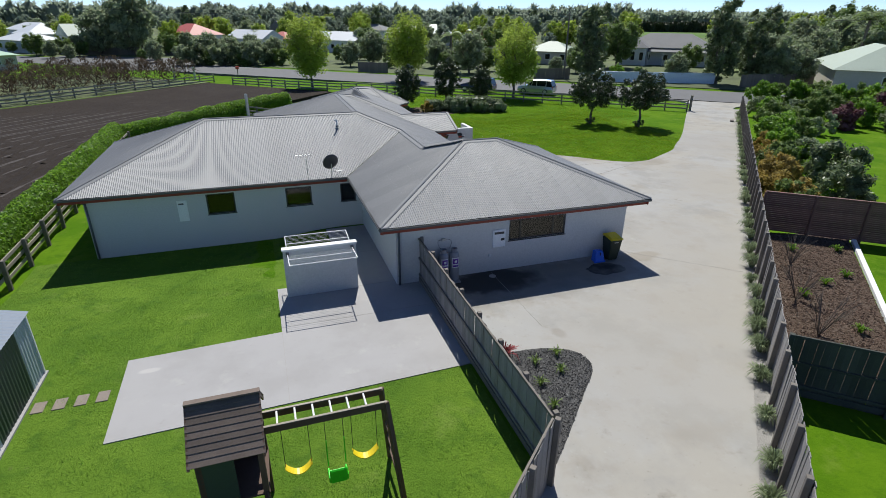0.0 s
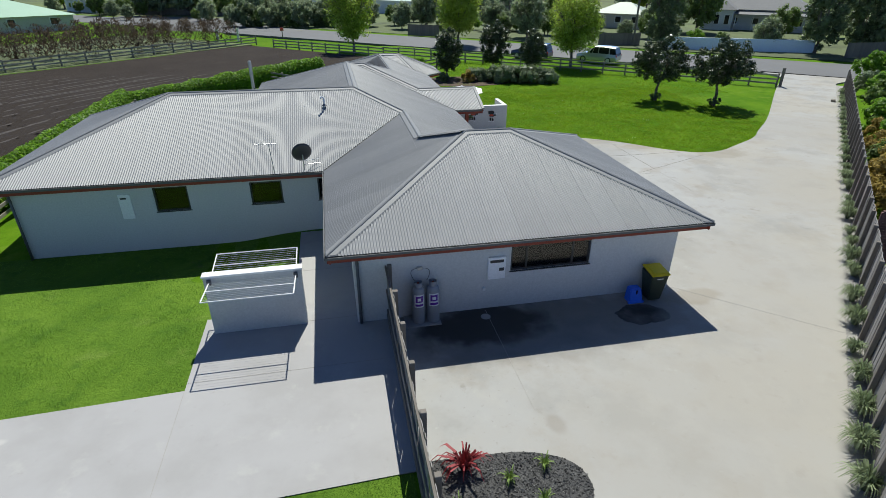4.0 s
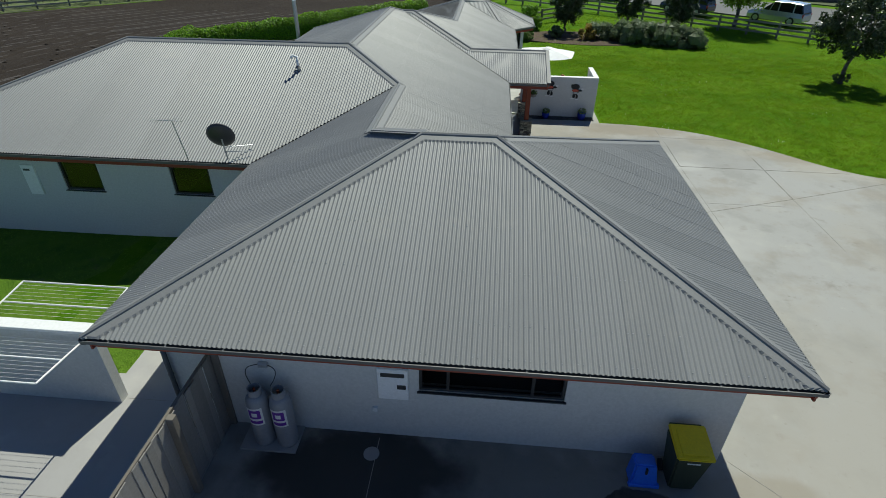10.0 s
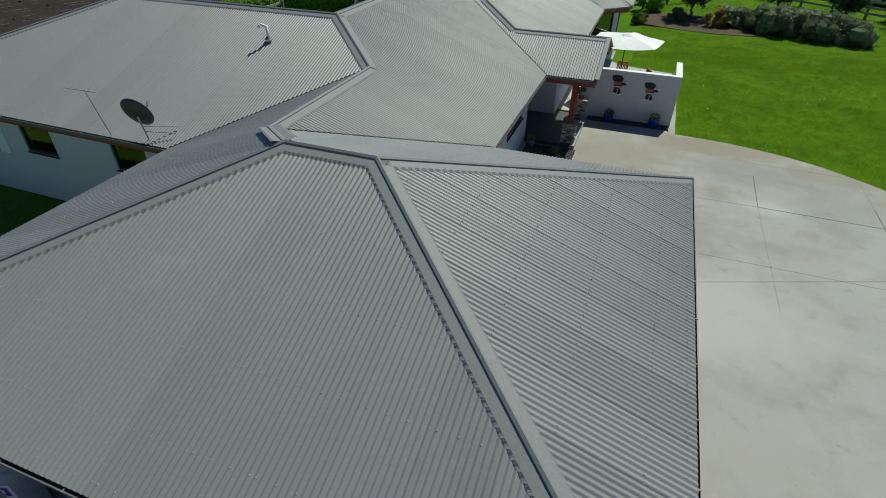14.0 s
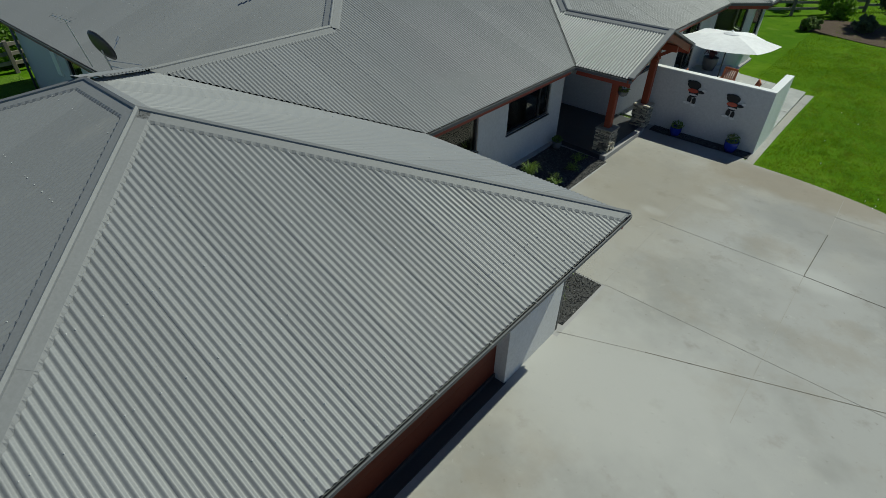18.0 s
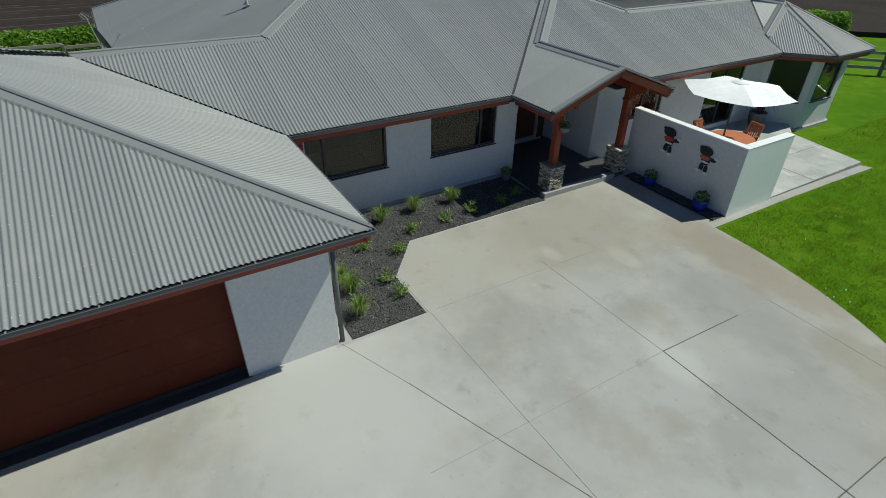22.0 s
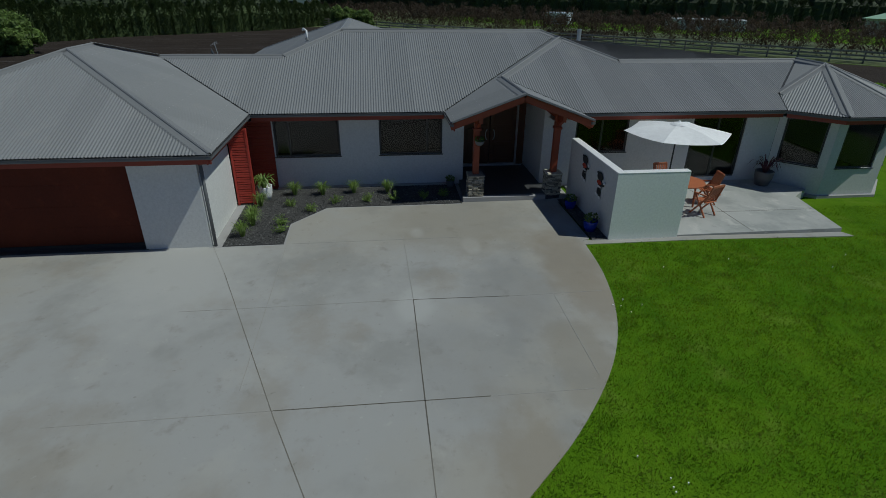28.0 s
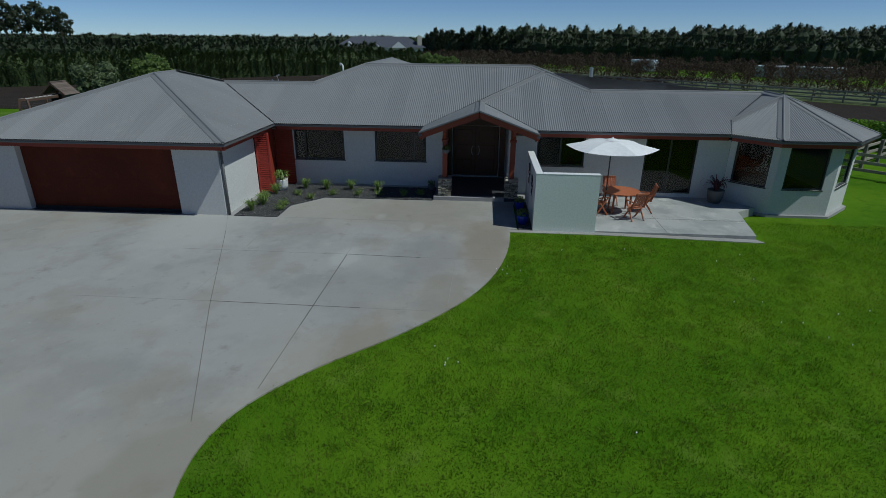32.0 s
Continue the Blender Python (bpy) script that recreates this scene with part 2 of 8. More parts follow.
M_SCREW = mat("screw_steel", (0.42, 0.42, 0.42), (0.36, 0.36, 0.36), 0.45, big=1, fine=20, bump=0)
M_VALLEY = mat("valley_steel", (0.035, 0.035, 0.037), (0.05, 0.05, 0.05), 0.5, big=1, fine=20, bump=0.05)
M_GUTTER = mat("gutter_steel", (0.10, 0.103, 0.108), (0.12, 0.122, 0.125), 0.5, big=1, fine=20, bump=0.02)
M_RED = mat("red_stained_timber", (0.30, 0.05, 0.026), (0.24, 0.04, 0.02), 0.55, big=1.5, fine=25, bump=0.15, depth=0.003)
# brighter copy of the red stain, with sunlight on the screen's slats added in
M_SCREENRED = mat("sunlit_red_stain", (0.42, 0.04, 0.025), (0.34, 0.032, 0.02), 0.5, big=2, fine=25, bump=0.15, depth=0.003, vary=0.1)
M_RAFTER = mat("porch_timber", (0.29, 0.056, 0.022), (0.225, 0.042, 0.017), 0.5, big=2, fine=25, bump=0.15, depth=0.003)
M_GARAGE = mat("garage_door_panel", (0.125, 0.024, 0.010), (0.075, 0.014, 0.007), 0.6, big=0.7, fine=14, bump=0.04, depth=0.003, c=(0.15, 0.032, 0.013), spec=0.2)
M_DOOR = mat("entry_door_timber", (0.13, 0.045, 0.018), (0.09, 0.03, 0.012), 0.4, big=2, fine=25, bump=0.15, depth=0.003)
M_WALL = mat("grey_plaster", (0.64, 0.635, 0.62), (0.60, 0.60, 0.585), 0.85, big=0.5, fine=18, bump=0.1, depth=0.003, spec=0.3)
# paler plaster for the patio wall's sunlit leg, its sunlight put into the colour
M_PALE = mat("sunlit_pale_plaster", (0.80, 0.835, 0.78), (0.76, 0.795, 0.74), 0.85, big=0.6, fine=18, bump=0.25, depth=0.004, spec=0.3)
M_WHITE = mat("white_paint", (0.80, 0.80, 0.79), (0.74, 0.74, 0.73), 0.5, big=2, fine=20, bump=0.05, depth=0.002)
M_BOX = mat("white_enamel", (0.93, 0.93, 0.93), (0.90, 0.90, 0.90), 0.3, big=2, fine=20, bump=0.02, depth=0.002)
M_FRAME = mat("window_aluminium", (0.035, 0.036, 0.038), (0.05, 0.05, 0.052), 0.4, big=2, fine=20, bump=0.02)
# near-black: the rooms' dimness behind the glass is put into this colour
M_ROOM = mat("unlit_room_paint", (0.035, 0.035, 0.036), (0.027, 0.027, 0.028), 0.9, big=1, fine=15, bump=0.05)
M_CURTAIN = mat("curtain_cloth", (0.55, 0.53, 0.48), (0.45, 0.43, 0.39), 0.9, big=3, fine=40, bump=0.3)
M_SOIL = mat("ploughed_soil", (0.026, 0.020, 0.0165), (0.046, 0.037, 0.031), 0.95, big=0.25, fine=3.5, bump=1.0, depth=0.12, c=(0.058, 0.048, 0.042), spec=0.1)
M_STEP = mat("old_paver", (0.20, 0.165, 0.135), (0.26, 0.22, 0.19), 0.9, big=2, fine=20, bump=0.3, depth=0.004)
M_CHIP = mat("bark_chip", (0.085, 0.055, 0.04), (0.15, 0.105, 0.08), 0.95, big=3, fine=26, bump=0, island=0.55, spec=0.2)
M_MULCH = mat("bark_mulch", (0.075, 0.05, 0.036), (0.13, 0.095, 0.072), 0.95, big=3, fine=26, bump=1.0, depth=0.05, c=(0.22, 0.18, 0.15), spec=0.2)
M_DARKGRAVEL = mat("dark_gravel", (0.055, 0.054, 0.054), (0.12, 0.116, 0.112), 0.85, big=4, fine=45, bump=1.0, depth=0.03, c=(0.27, 0.265, 0.25), island=0.85)
M_LIGHTGRAVEL = mat("light_gravel", (0.30, 0.285, 0.26), (0.42, 0.40, 0.37), 0.9, big=4, fine=45, bump=1.0, depth=0.03, c=(0.16, 0.14, 0.12), island=0.4)
M_ASPHALT = mat("road_asphalt", (0.10, 0.10, 0.105), (0.135, 0.135, 0.138), 0.85, big=0.2, fine=8, bump=0.2, depth=0.005)
M_FENCE = mat("weathered_paling", (0.21, 0.195, 0.185), (0.30, 0.285, 0.27), 0.9, big=1.5, fine=22, bump=0.4, depth=0.006, vary=0.16, c=(0.14, 0.125, 0.115))
M_POST = mat("weathered_post", (0.14, 0.12, 0.10), (0.21, 0.19, 0.165), 0.9, big=2, fine=24, bump=0.4, depth=0.006, vary=0.12)
M_RAIL = mat("pale_rail_timber", (0.36, 0.32, 0.26), (0.28, 0.245, 0.20), 0.85, big=2, fine=22, bump=0.35, depth=0.005, vary=0.14)
M_DARKPALE = mat("dark_stained_paling", (0.045, 0.05, 0.042), (0.075, 0.078, 0.065), 0.85, big=2, fine=22, bump=0.3, depth=0.005, vary=0.2)
M_SLAT = mat("brown_slat_timber", (0.13, 0.066, 0.052), (0.19, 0.095, 0.075), 0.7, big=2, fine=22, bump=0.25, depth=0.004, vary=0.15)
M_PLAYWOOD = mat("play_frame_timber", (0.085, 0.048, 0.032), (0.13, 0.075, 0.05), 0.75, big=3, fine=26, bump=0.3, depth=0.004, vary=0.12)
M_SHINGLE = mat("play_roof_board", (0.115, 0.085, 0.068), (0.175, 0.135, 0.11), 0.85, big=3, fine=24, bump=0.4, depth=0.006, vary=0.2)
M_STEEL = mat("galvanised_steel", (0.50, 0.51, 0.52), (0.42, 0.43, 0.44), 0.35, 0.6, big=3, fine=30, bump=0.03)
M_GALV = mat("shed_steel", (0.17, 0.205, 0.26), (0.14, 0.175, 0.23), 0.6, 0.0, big=1, fine=25, bump=0.03)
M_PALESTEEL = mat("pale_shed_steel", (0.42, 0.47, 0.50), (0.36, 0.41, 0.45), 0.5, big=1, fine=25, bump=0.03)
M_GREENSHEET = mat("dark_green_sheet", (0.025, 0.045, 0.035), (0.035, 0.06, 0.048), 0.5, big=1, fine=25, bump=0.03)
M_BARK = mat("tree_bark", (0.13, 0.105, 0.085), (0.19, 0.16, 0.13), 0.95, big=4, fine=22, bump=0.6, depth=0.02)
M_BLACK = mat("black_rubber", (0.018, 0.018, 0.019), (0.026, 0.026, 0.026), 0.7, big=3, fine=30, bump=0.05)
M_BLUE = mat("blue_plastic", (0.03, 0.17, 0.80), (0.022, 0.14, 0.72), 0.35, big=3, fine=30, bump=0.03)
M_BLUEPOT = mat("blue_glaze", (0.012, 0.03, 0.30), (0.02, 0.045, 0.38), 0.15, big=4, fine=30, bump=0.03)
M_YELLOW = mat("yellow_plastic", (0.80, 0.62, 0.02), (0.72, 0.55, 0.015), 0.4, big=3, fine=30, bump=0.03)
M_YLID = mat("yellow_lid_plastic", (0.78, 0.60, 0.02), (0.70, 0.53, 0.015), 0.5, big=3, fine=30, bump=0.05)
M_LIME = mat("lime_plastic", (0.05, 0.72, 0.02), (0.04, 0.64, 0.015), 0.35, big=3, fine=30, bump=0.03)
M_BIN = mat("green_bin_plastic", (0.022, 0.035, 0.022), (0.03, 0.045, 0.03), 0.5, big=3, fine=30, bump=0.05)
M_GAS = mat("gas_cylinder_paint", (0.27, 0.28, 0.31), (0.33, 0.34, 0.37), 0.5, 0.1, big=4, fine=25, bump=0.08, depth=0.003)
M_PURPLE = mat("purple_print", (0.14, 0.03, 0.36), None, 0.5, big=3, fine=30, bump=0)
M_STONE = mat("stacked_stone", (0.17, 0.155, 0.125), (0.55, 0.50, 0.39), 0.9, big=7, fine=30, bump=0.6, depth=0.01, vary=0.7)
M_TEAK = mat("patio_timber", (0.40, 0.13, 0.055), (0.33, 0.10, 0.04), 0.5, big=3, fine=25, bump=0.15, depth=0.003, vary=0.1)
M_TILE = mat("dark_porch_tile", (0.055, 0.055, 0.058), (0.075, 0.075, 0.078), 0.4, big=2, fine=15, bump=0.1, depth=0.003)
M_POT = mat("grey_pot", (0.14, 0.14, 0.14), (0.18, 0.18, 0.18), 0.7, big=3, fine=20, bump=0.2)
M_SILVER = mat("silver_car_paint", (0.52, 0.53, 0.54), (0.50, 0.51, 0.52), 0.25, 0.5, big=2, fine=20, bump=0.0, coat=0.6)
M_NAVY = mat("dark_car_paint", (0.02, 0.025, 0.05), (0.025, 0.03, 0.06), 0.2, 0.3, big=2, fine=20, bump=0.0, coat=0.6)
M_CARGLASS = mat("car_glass", (0.015, 0.017, 0.02), None, 0.08, big=2, fine=20, bump=0)
M_LAMP = mat("lamp_lens", (0.55, 0.08, 0.05), None, 0.2, big=2, fine=20, bump=0)


def leaf_mat(name, a, b, rough=0.55, trans=0.25, island=0.35):
    m = mat(name, a, b, rough, big=0.6, fine=6, bump=0, island=island, spec=0.35)
    p = m.node_tree.nodes["Principled BSDF"]
    col = p.inputs["Base Color"].links[0].from_socket
    t = m.node_tree.nodes.new("ShaderNodeBsdfTranslucent")
    x = m.node_tree.nodes.new("ShaderNodeMixShader")
    x.inputs[0].default_value = trans
    out = m.node_tree.nodes["Material Output"]
    m.node_tree.links.new(col, t.inputs[0])
    m.node_tree.links.new(p.outputs[0], x.inputs[1])
    m.node_tree.links.new(t.outputs[0], x.inputs[2])
    m.node_tree.links.new(x.outputs[0], out.inputs[0])
    return m


L_MAGNOLIA = leaf_mat("magnolia_leaf", (0.034, 0.056, 0.02), (0.062, 0.08, 0.03), 0.32, 0.22)
L_SPRING = leaf_mat("spring_leaf", (0.30, 0.40, 0.06), (0.42, 0.50, 0.09), 0.6, 0.55)
L_DARK = leaf_mat("dark_leaf", (0.125, 0.17, 0.08), (0.20, 0.25, 0.12), 0.42, 0.52)
L_CONIFER = leaf_mat("conifer_leaf", (0.026, 0.038, 0.018), (0.048, 0.064, 0.028), 0.7, 0.15)
L_BELT = leaf_mat("shelter_leaf", (0.045, 0.07, 0.022), (0.08, 0.112, 0.034), 0.7, 0.25)
# distance haze put into the colour: paler, greyer leaves for far trees
L_HAZE = leaf_mat("hazed_far_leaf", (0.22, 0.27, 0.20), (0.31, 0.36, 0.27), 0.8, 0.55)
L_MID = leaf_mat("mid_leaf", (0.13, 0.20, 0.05), (0.20, 0.28, 0.075), 0.6, 0.5)
L_ROAD = leaf_mat("roadside_leaf", (0.24, 0.29, 0.17), (0.36, 0.42, 0.24), 0.6, 0.6)
L_HEDGE = leaf_mat("hedge_leaf", (0.14, 0.27, 0.025), (0.22, 0.38, 0.042), 0.5, 0.58)
L_FLAX = leaf_mat("strap_leaf", (0.15, 0.24, 0.05), (0.25, 0.34, 0.09), 0.5, 0.35)
L_GREYLEAF = leaf_mat("grey_green_leaf", (0.20, 0.25, 0.13), (0.32, 0.38, 0.22), 0.6, 0.45)
L_RED = leaf_mat("red_leaf", (0.20, 0.02, 0.025), (0.30, 0.045, 0.05), 0.5, 0.2)
L_RUST = leaf_mat("rust_twig", (0.052, 0.038, 0.026), (0.08, 0.058, 0.038), 0.85, 0.5)
L_ORANGE = leaf_mat("ochre_leaf", (0.32, 0.24, 0.06), (0.42, 0.32, 0.085), 0.7, 0.5)
L_PLUM = leaf_mat("plum_leaf", (0.10, 0.035, 0.045), (0.16, 0.06, 0.07), 0.7, 0.2)

M_CANVAS = leaf_mat("white_canvas", (0.95, 0.94, 0.94), (0.93, 0.92, 0.92), 0.85, 0.12, 0.01)

M_BLADE = leaf_mat("grass_blade", (0.085, 0.195, 0.005), (0.225, 0.335, 0.016), 0.7, 0.7, 0.45)

M_ROUGHBLADE = leaf_mat("rough_grass_blade", (0.145, 0.275, 0.030), (0.205, 0.345, 0.045), 0.6, 0.5, 0.4)
M_STRAW = leaf_mat("dry_grass_blade", (0.15, 0.215, 0.018), (0.24, 0.27, 0.045), 0.8, 0.7, 0.35)
M_TRACK = mat("dry_soil", (0.050, 0.040, 0.035), (0.07, 0.058, 0.052), 0.95, big=0.8, fine=6, bump=0.6, depth=0.05)


def glass_mat():
    m = bpy.data.materials.new("window_glass")
    m.use_nodes = True
    nt = m.node_tree
    out = nt.nodes["Material Output"]
    p = nt.nodes["Principled BSDF"]
    p.inputs["Base Color"].default_value = (0.45, 0.48, 0.47, 1)
    p.inputs["Roughness"].default_value = 0.01
    p.inputs["Transmission Weight"].default_value = 1.0
    p.inputs["IOR"].default_value = 1.45
    return m


M_GLASS = glass_mat()

# ---- building blocks ----
R2 = math.sqrt(0.5)


def UV(u, v):
    """Place on the axes of the driveway: u along it towards the road, v to its other side."""
    return ((u - v) * R2, (u + v) * R2)


def smooth(t):
    t = min(1.0, max(0.0, t))
    return t * t * (3 - 2 * t)


def ground_z(x, y):
    west = smooth((y - 15.5) / 6) * smooth((2.5 - x) / 3) * smooth((x + 14) / 2.5)
    north = (0.3 + 0.7 * smooth((13 - x) / 2)) * smooth((y - 36.5) / 5) * smooth((x + 14) / 2.5) * smooth((90 - y) / 12)
    return -0.03 - 0.28 * max(west, north)


def world_of(ob):
    m = ob.matrix_basis.copy()
    while ob.parent:
        m = ob.parent.matrix_basis @ ob.matrix_parent_inverse @ m
        ob = ob.parent
    return m


def mesh_of(name, bm, material, soft=False):
    me = bpy.data.meshes.new(name)
    bm.to_mesh(me)
    bm.free()
    me.materials.append(material)
    if soft:
        me.shade_smooth()
    return me


def part(name, bm, material, parent, label="", soft=False):
    """One mesh, drawn in the world's place, as a child of parent."""
    ob = new(name, bm if isinstance(bm, bpy.types.Mesh) else mesh_of(name, bm, material, soft))
    ob.parent = parent
    ob.matrix_parent_inverse = world_of(parent).inverted()
    if label:
        ob["label"] = label
    return ob


def thing(name, at, label, category, group="", kind=""):
    ob = new(name)
    ob.empty_display_size = 0.2
    ob.location = at
    return tagged(ob, label, category, group, kind)


def solo(name, bm, material, label, category, group="", kind="", soft=False):
    return tagged(new(name, mesh_of(name, bm, material, soft)), label, category, group, kind)


def box(bm, a, b, m=None):
    r = bmesh.ops.create_cube(bm, size=1)["verts"]
    s = [abs(q - p) for p, q in zip(a, b)]
    t = Matrix.Translation([(p + q) / 2 for p, q in zip(a, b)]) @ Matrix.Diagonal((*s, 1))
    bmesh.ops.transform(bm, matrix=(m @ t if m else t), verts=r)
    return r


def bbox(a, b, bevel=0.01, m=None):
    bm = bmesh.new()
    box(bm, a, b, m)
    bmesh.ops.bevel(bm, geom=bm.edges[:], offset=bevel, segments=1, affect="EDGES")
    return bm


def beam(bm, p, q, w, h, up=(0, 0, 1)):
    """A box of w x h along p to q."""
    p, q = Vector(p), Vector(q)
    d = (q - p)
    n = d.length
    d.normalize()
    s = d.cross(Vector(up))
    if s.length < 1e-4:
        s = Vector((1, 0, 0))
    s.normalize()
    t = s.cross(d)
    m = Matrix((s, d, t)).transposed().to_4x4()
    m.translation = (p + q) / 2
    r = bmesh.ops.create_cube(bm, size=1)["verts"]
    bmesh.ops.transform(bm, matrix=m @ Matrix.Diagonal((w, n, h, 1)), verts=r)


def rod(bm, p, q, r0, r1=None, seg=8, caps=True):
    p, q = Vector(p), Vector(q)
    d = q - p
    m = d.to_track_quat("Z", "Y").to_matrix().to_4x4()
    m.translation = (p + q) / 2
    bmesh.ops.create_cone(bm, cap_ends=caps, segments=seg, radius1=r0, radius2=r0 if r1 is None else r1, depth=d.length, matrix=m)


def lathe(bm, profile, seg=20, m=None):
    """A turned body from (radius, height) pairs."""
    rings = []
    for r, z in profile:
        rings.append([bm.verts.new((m @ Vector((r * math.cos(2 * math.pi * i / seg), r * math.sin(2 * math.pi * i / seg), z))) if m else (r * math.cos(2 * math.pi * i / seg), r * math.sin(2 * math.pi * i / seg), z)) for i in range(seg)])
    for a, b in zip(rings, rings[1:]):
        for i in range(seg):
            bm.faces.new((a[i], a[(i + 1) % seg], b[(i + 1) % seg], b[i]))
    bm.faces.new(rings[0][::-1])
    bm.faces.new(rings[-1])


def prism(bm, pts, z0, z1):
    """A slab over a plan outline; z1 a number or a function of x, y."""
    area = sum(a[0] * b[1] - b[0] * a[1] for a, b in zip(pts, [*pts[1:], pts[0]]))
    if area < 0:
        pts = pts[::-1]
    hi = [bm.verts.new((x, y, z1(x, y) if callable(z1) else z1)) for x, y in pts]
    lo = [bm.verts.new((x, y, z0)) for x, y in pts]
    n = len(pts)
    for tri in tessellate_polygon([[Vector((x, y, 0)) for x, y in pts]]):
        f = bm.faces.new([hi[i] for i in tri])
        f.normal_update()
        if f.normal.z < 0:
            f.normal_flip()
    for i in range(n):
        bm.faces.new((lo[i], lo[(i + 1) % n], hi[(i + 1) % n], hi[i]))


def slab(name, pts, z0, z1, material, label, category, kind="structure"):
    bm = bmesh.new()
    prism(bm, pts, z0, z1)
    return solo(name, bm, material, label, category, kind=kind)


def arc(pts, n=6):
    """A smooth line through plan points."""
    out = []
    for i in range(len(pts) - 1):
        p0, p1, p2, p3 = (Vector(pts[max(0, min(len(pts) - 1, i + k))]) for k in (-1, 0, 1, 2))
        for j in range(n):
            t = j / n
            out.append(tuple(0.5 * (2 * p1 + (p2 - p0) * t + (2 * p0 - 5 * p1 + 4 * p2 - p3) * t * t + (3 * p1 - p0 - 3 * p2 + p3) * t ** 3)))
    return out + [tuple(pts[-1])]


# ---- ground ----
bm = bmesh.new()
near = [i * 1.5 for i in range(-24, 48)]
xs = [-4000, -1800, -800, -400, -200, -120, -80, -55, *near, 80, 110, 150, 220, 400, 800, 1800, 4000]
ys = [-4000, -1800, -800, -400, -200, -120, -80, -55, *near, 80, 110, 150, 220, 400, 800, 1800, 4000]
grid = [[bm.verts.new((x, y, ground_z(x, y))) for y in ys] for x in xs]
for i in range(len(xs) - 1):
    for j in range(len(ys) - 1):
        bm.faces.new((grid[i][j], grid[i + 1][j], grid[i + 1][j + 1], grid[i][j + 1]))
solo("ground", bm, M_GRASS, "mown green lawn and grass running to the horizon", "ground", kind="structure", soft=True)

LAWN_EDGE = arc([UV(68, 1.8), UV(60, 1.75), UV(49, 1.4), (30.2, 32.4), (28.7, 31.0), (26.6, 29.8), (24.9, 28.95), (23.4, 28.9), (22.0, 29.75), (20.4, 31.35), (18.9, 32.5), (17.4, 33.2), (15.7, 33.6), (14.0, 33.74)])
ISLAND = arc([(4.95, 11.05), (6.0, 11.0), (7.0, 10.88), (7.75, 10.5), (7.95, 9.95), (7.7, 9.4), (7.05, 8.75), (6.0, 7.68), (5.15, 6.85)])
DRIVE = [UV(-6, -2.8), UV(20, -2.8), UV(45, -2.7), UV(67, -2.6), UV(71.5, -4.5), UV(71.2, 4.2), *LAWN_EDGE, (13.9, 33.95), (11.0, 33.95), (11.0, 31.05), (11.15, 31.0), (11.15, 27.05), (12.25, 26.15), (13.57, 26.15), (13.57, 24.3), (13.4, 24.3), (13.4, 16.4), (4.76, 16.4), (4.76, 11.07), *ISLAND, UV(8.2, 1.25), UV(-6, 1.35)]
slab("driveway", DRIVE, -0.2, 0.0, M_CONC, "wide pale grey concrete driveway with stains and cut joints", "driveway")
PAD = [(-4.54, 14.0), (-0.32, 14.2), (-0.32, 17.15), (2.1, 17.15), (2.1, 22.55), (3.9, 22.55), (3.9, 16.4), (4.75, 16.4), (4.75, 10.88), (-4.48, 10.6)]
slab("concrete_pad", PAD, -0.35, 0.0, M_PAD, "pale grey concrete pad and path behind the garage", "path")
slab("bed_border", [(9.3, 24.3), (13.62, 24.3), (13.62, 26.2), (12.3, 26.2), (11.18, 27.1), (11.18, 31.15), (9.3, 31.15)], -0.25, -0.004, M_PAD, "thin concrete border round the front bed", "border")
slab("porch_apron", [(9.75, 31.0), (11.25, 31.0), (11.25, 34.0), (14.0, 34.0), (14.0, 34.45), (9.75, 34.45)], -0.25, -0.005, M_PAD, "concrete apron round the porch step", "apron")
slab("island_bed", ISLAND + [(4.95, 6.8)], -0.2, 0.012, M_DARKGRAVEL, "small rounded bed of dark gravel beside the fence", "garden bed")
slab("front_bed", [(9.35, 24.62), (13.5, 24.62), (13.5, 26.1), (12.22, 26.1), (11.1, 27.02), (11.1, 31.02), (9.35, 31.02)], -0.2, 0.015, M_DARKGRAVEL, "dark gravel bed along the front of the house", "garden bed")
slab("gravel_strip", [UV(0, -2.5), UV(66, -2.5), UV(66, -3.25), UV(0, -3.25)], -0.2, -0.005, M_LIGHTGRAVEL, "pale gravel planting strip along the paling fence", "gravel strip")
slab("patio", [(9.8, 34.6), (13.95, 34.6), (13.95, 41.18), (11.5, 41.68), (11.3, 41.95), (10.9, 42.5), (9.8, 41.6)], -0.5, 0.02, M_PATIO, "pale mottled concrete patio with a raised edge", "patio")
slab("patio_edging", [(13.96, 33.7), (14.2, 33.7), (14.2, 36.5), (14.21, 38.5), (14.24, 41.33), (13.96, 41.19), (13.96, 38.5), (13.96, 36.5)], -0.5, lambda x, y: max(-0.09, ground_z(x, y) + 0.015), M_CONC, "low concrete edging strip beside the patio", "edging")
slab("bay_plinth", [(9.75, 41.6), (11.07, 42.84), (11.07, 44.95), (9.65, 46.4), (4.7, 46.4), (4.7, 46.2), (9.4, 46.2)], -0.6, -0.19, M_PAD, "concrete footing strip round the bay", "footing")
slab("wall_footing", [(9.29, 25.35), (9.44, 25.35), (9.44, 30.95), (9.29, 30.95)], -0.2, 0.06, M_PAD, "pale concrete footing strip at the foot of the front wall", "footing")
slab("pot_bed", [(11.05, 34.0), (13.97, 34.0), (13.97, 34.42), (11.05, 34.42)], -0.2, 0.01, M_DARKGRAVEL, "narrow dark bed below the patio wall", "garden bed")
ROAD_N, ROAD_F = 70.8, 82.0
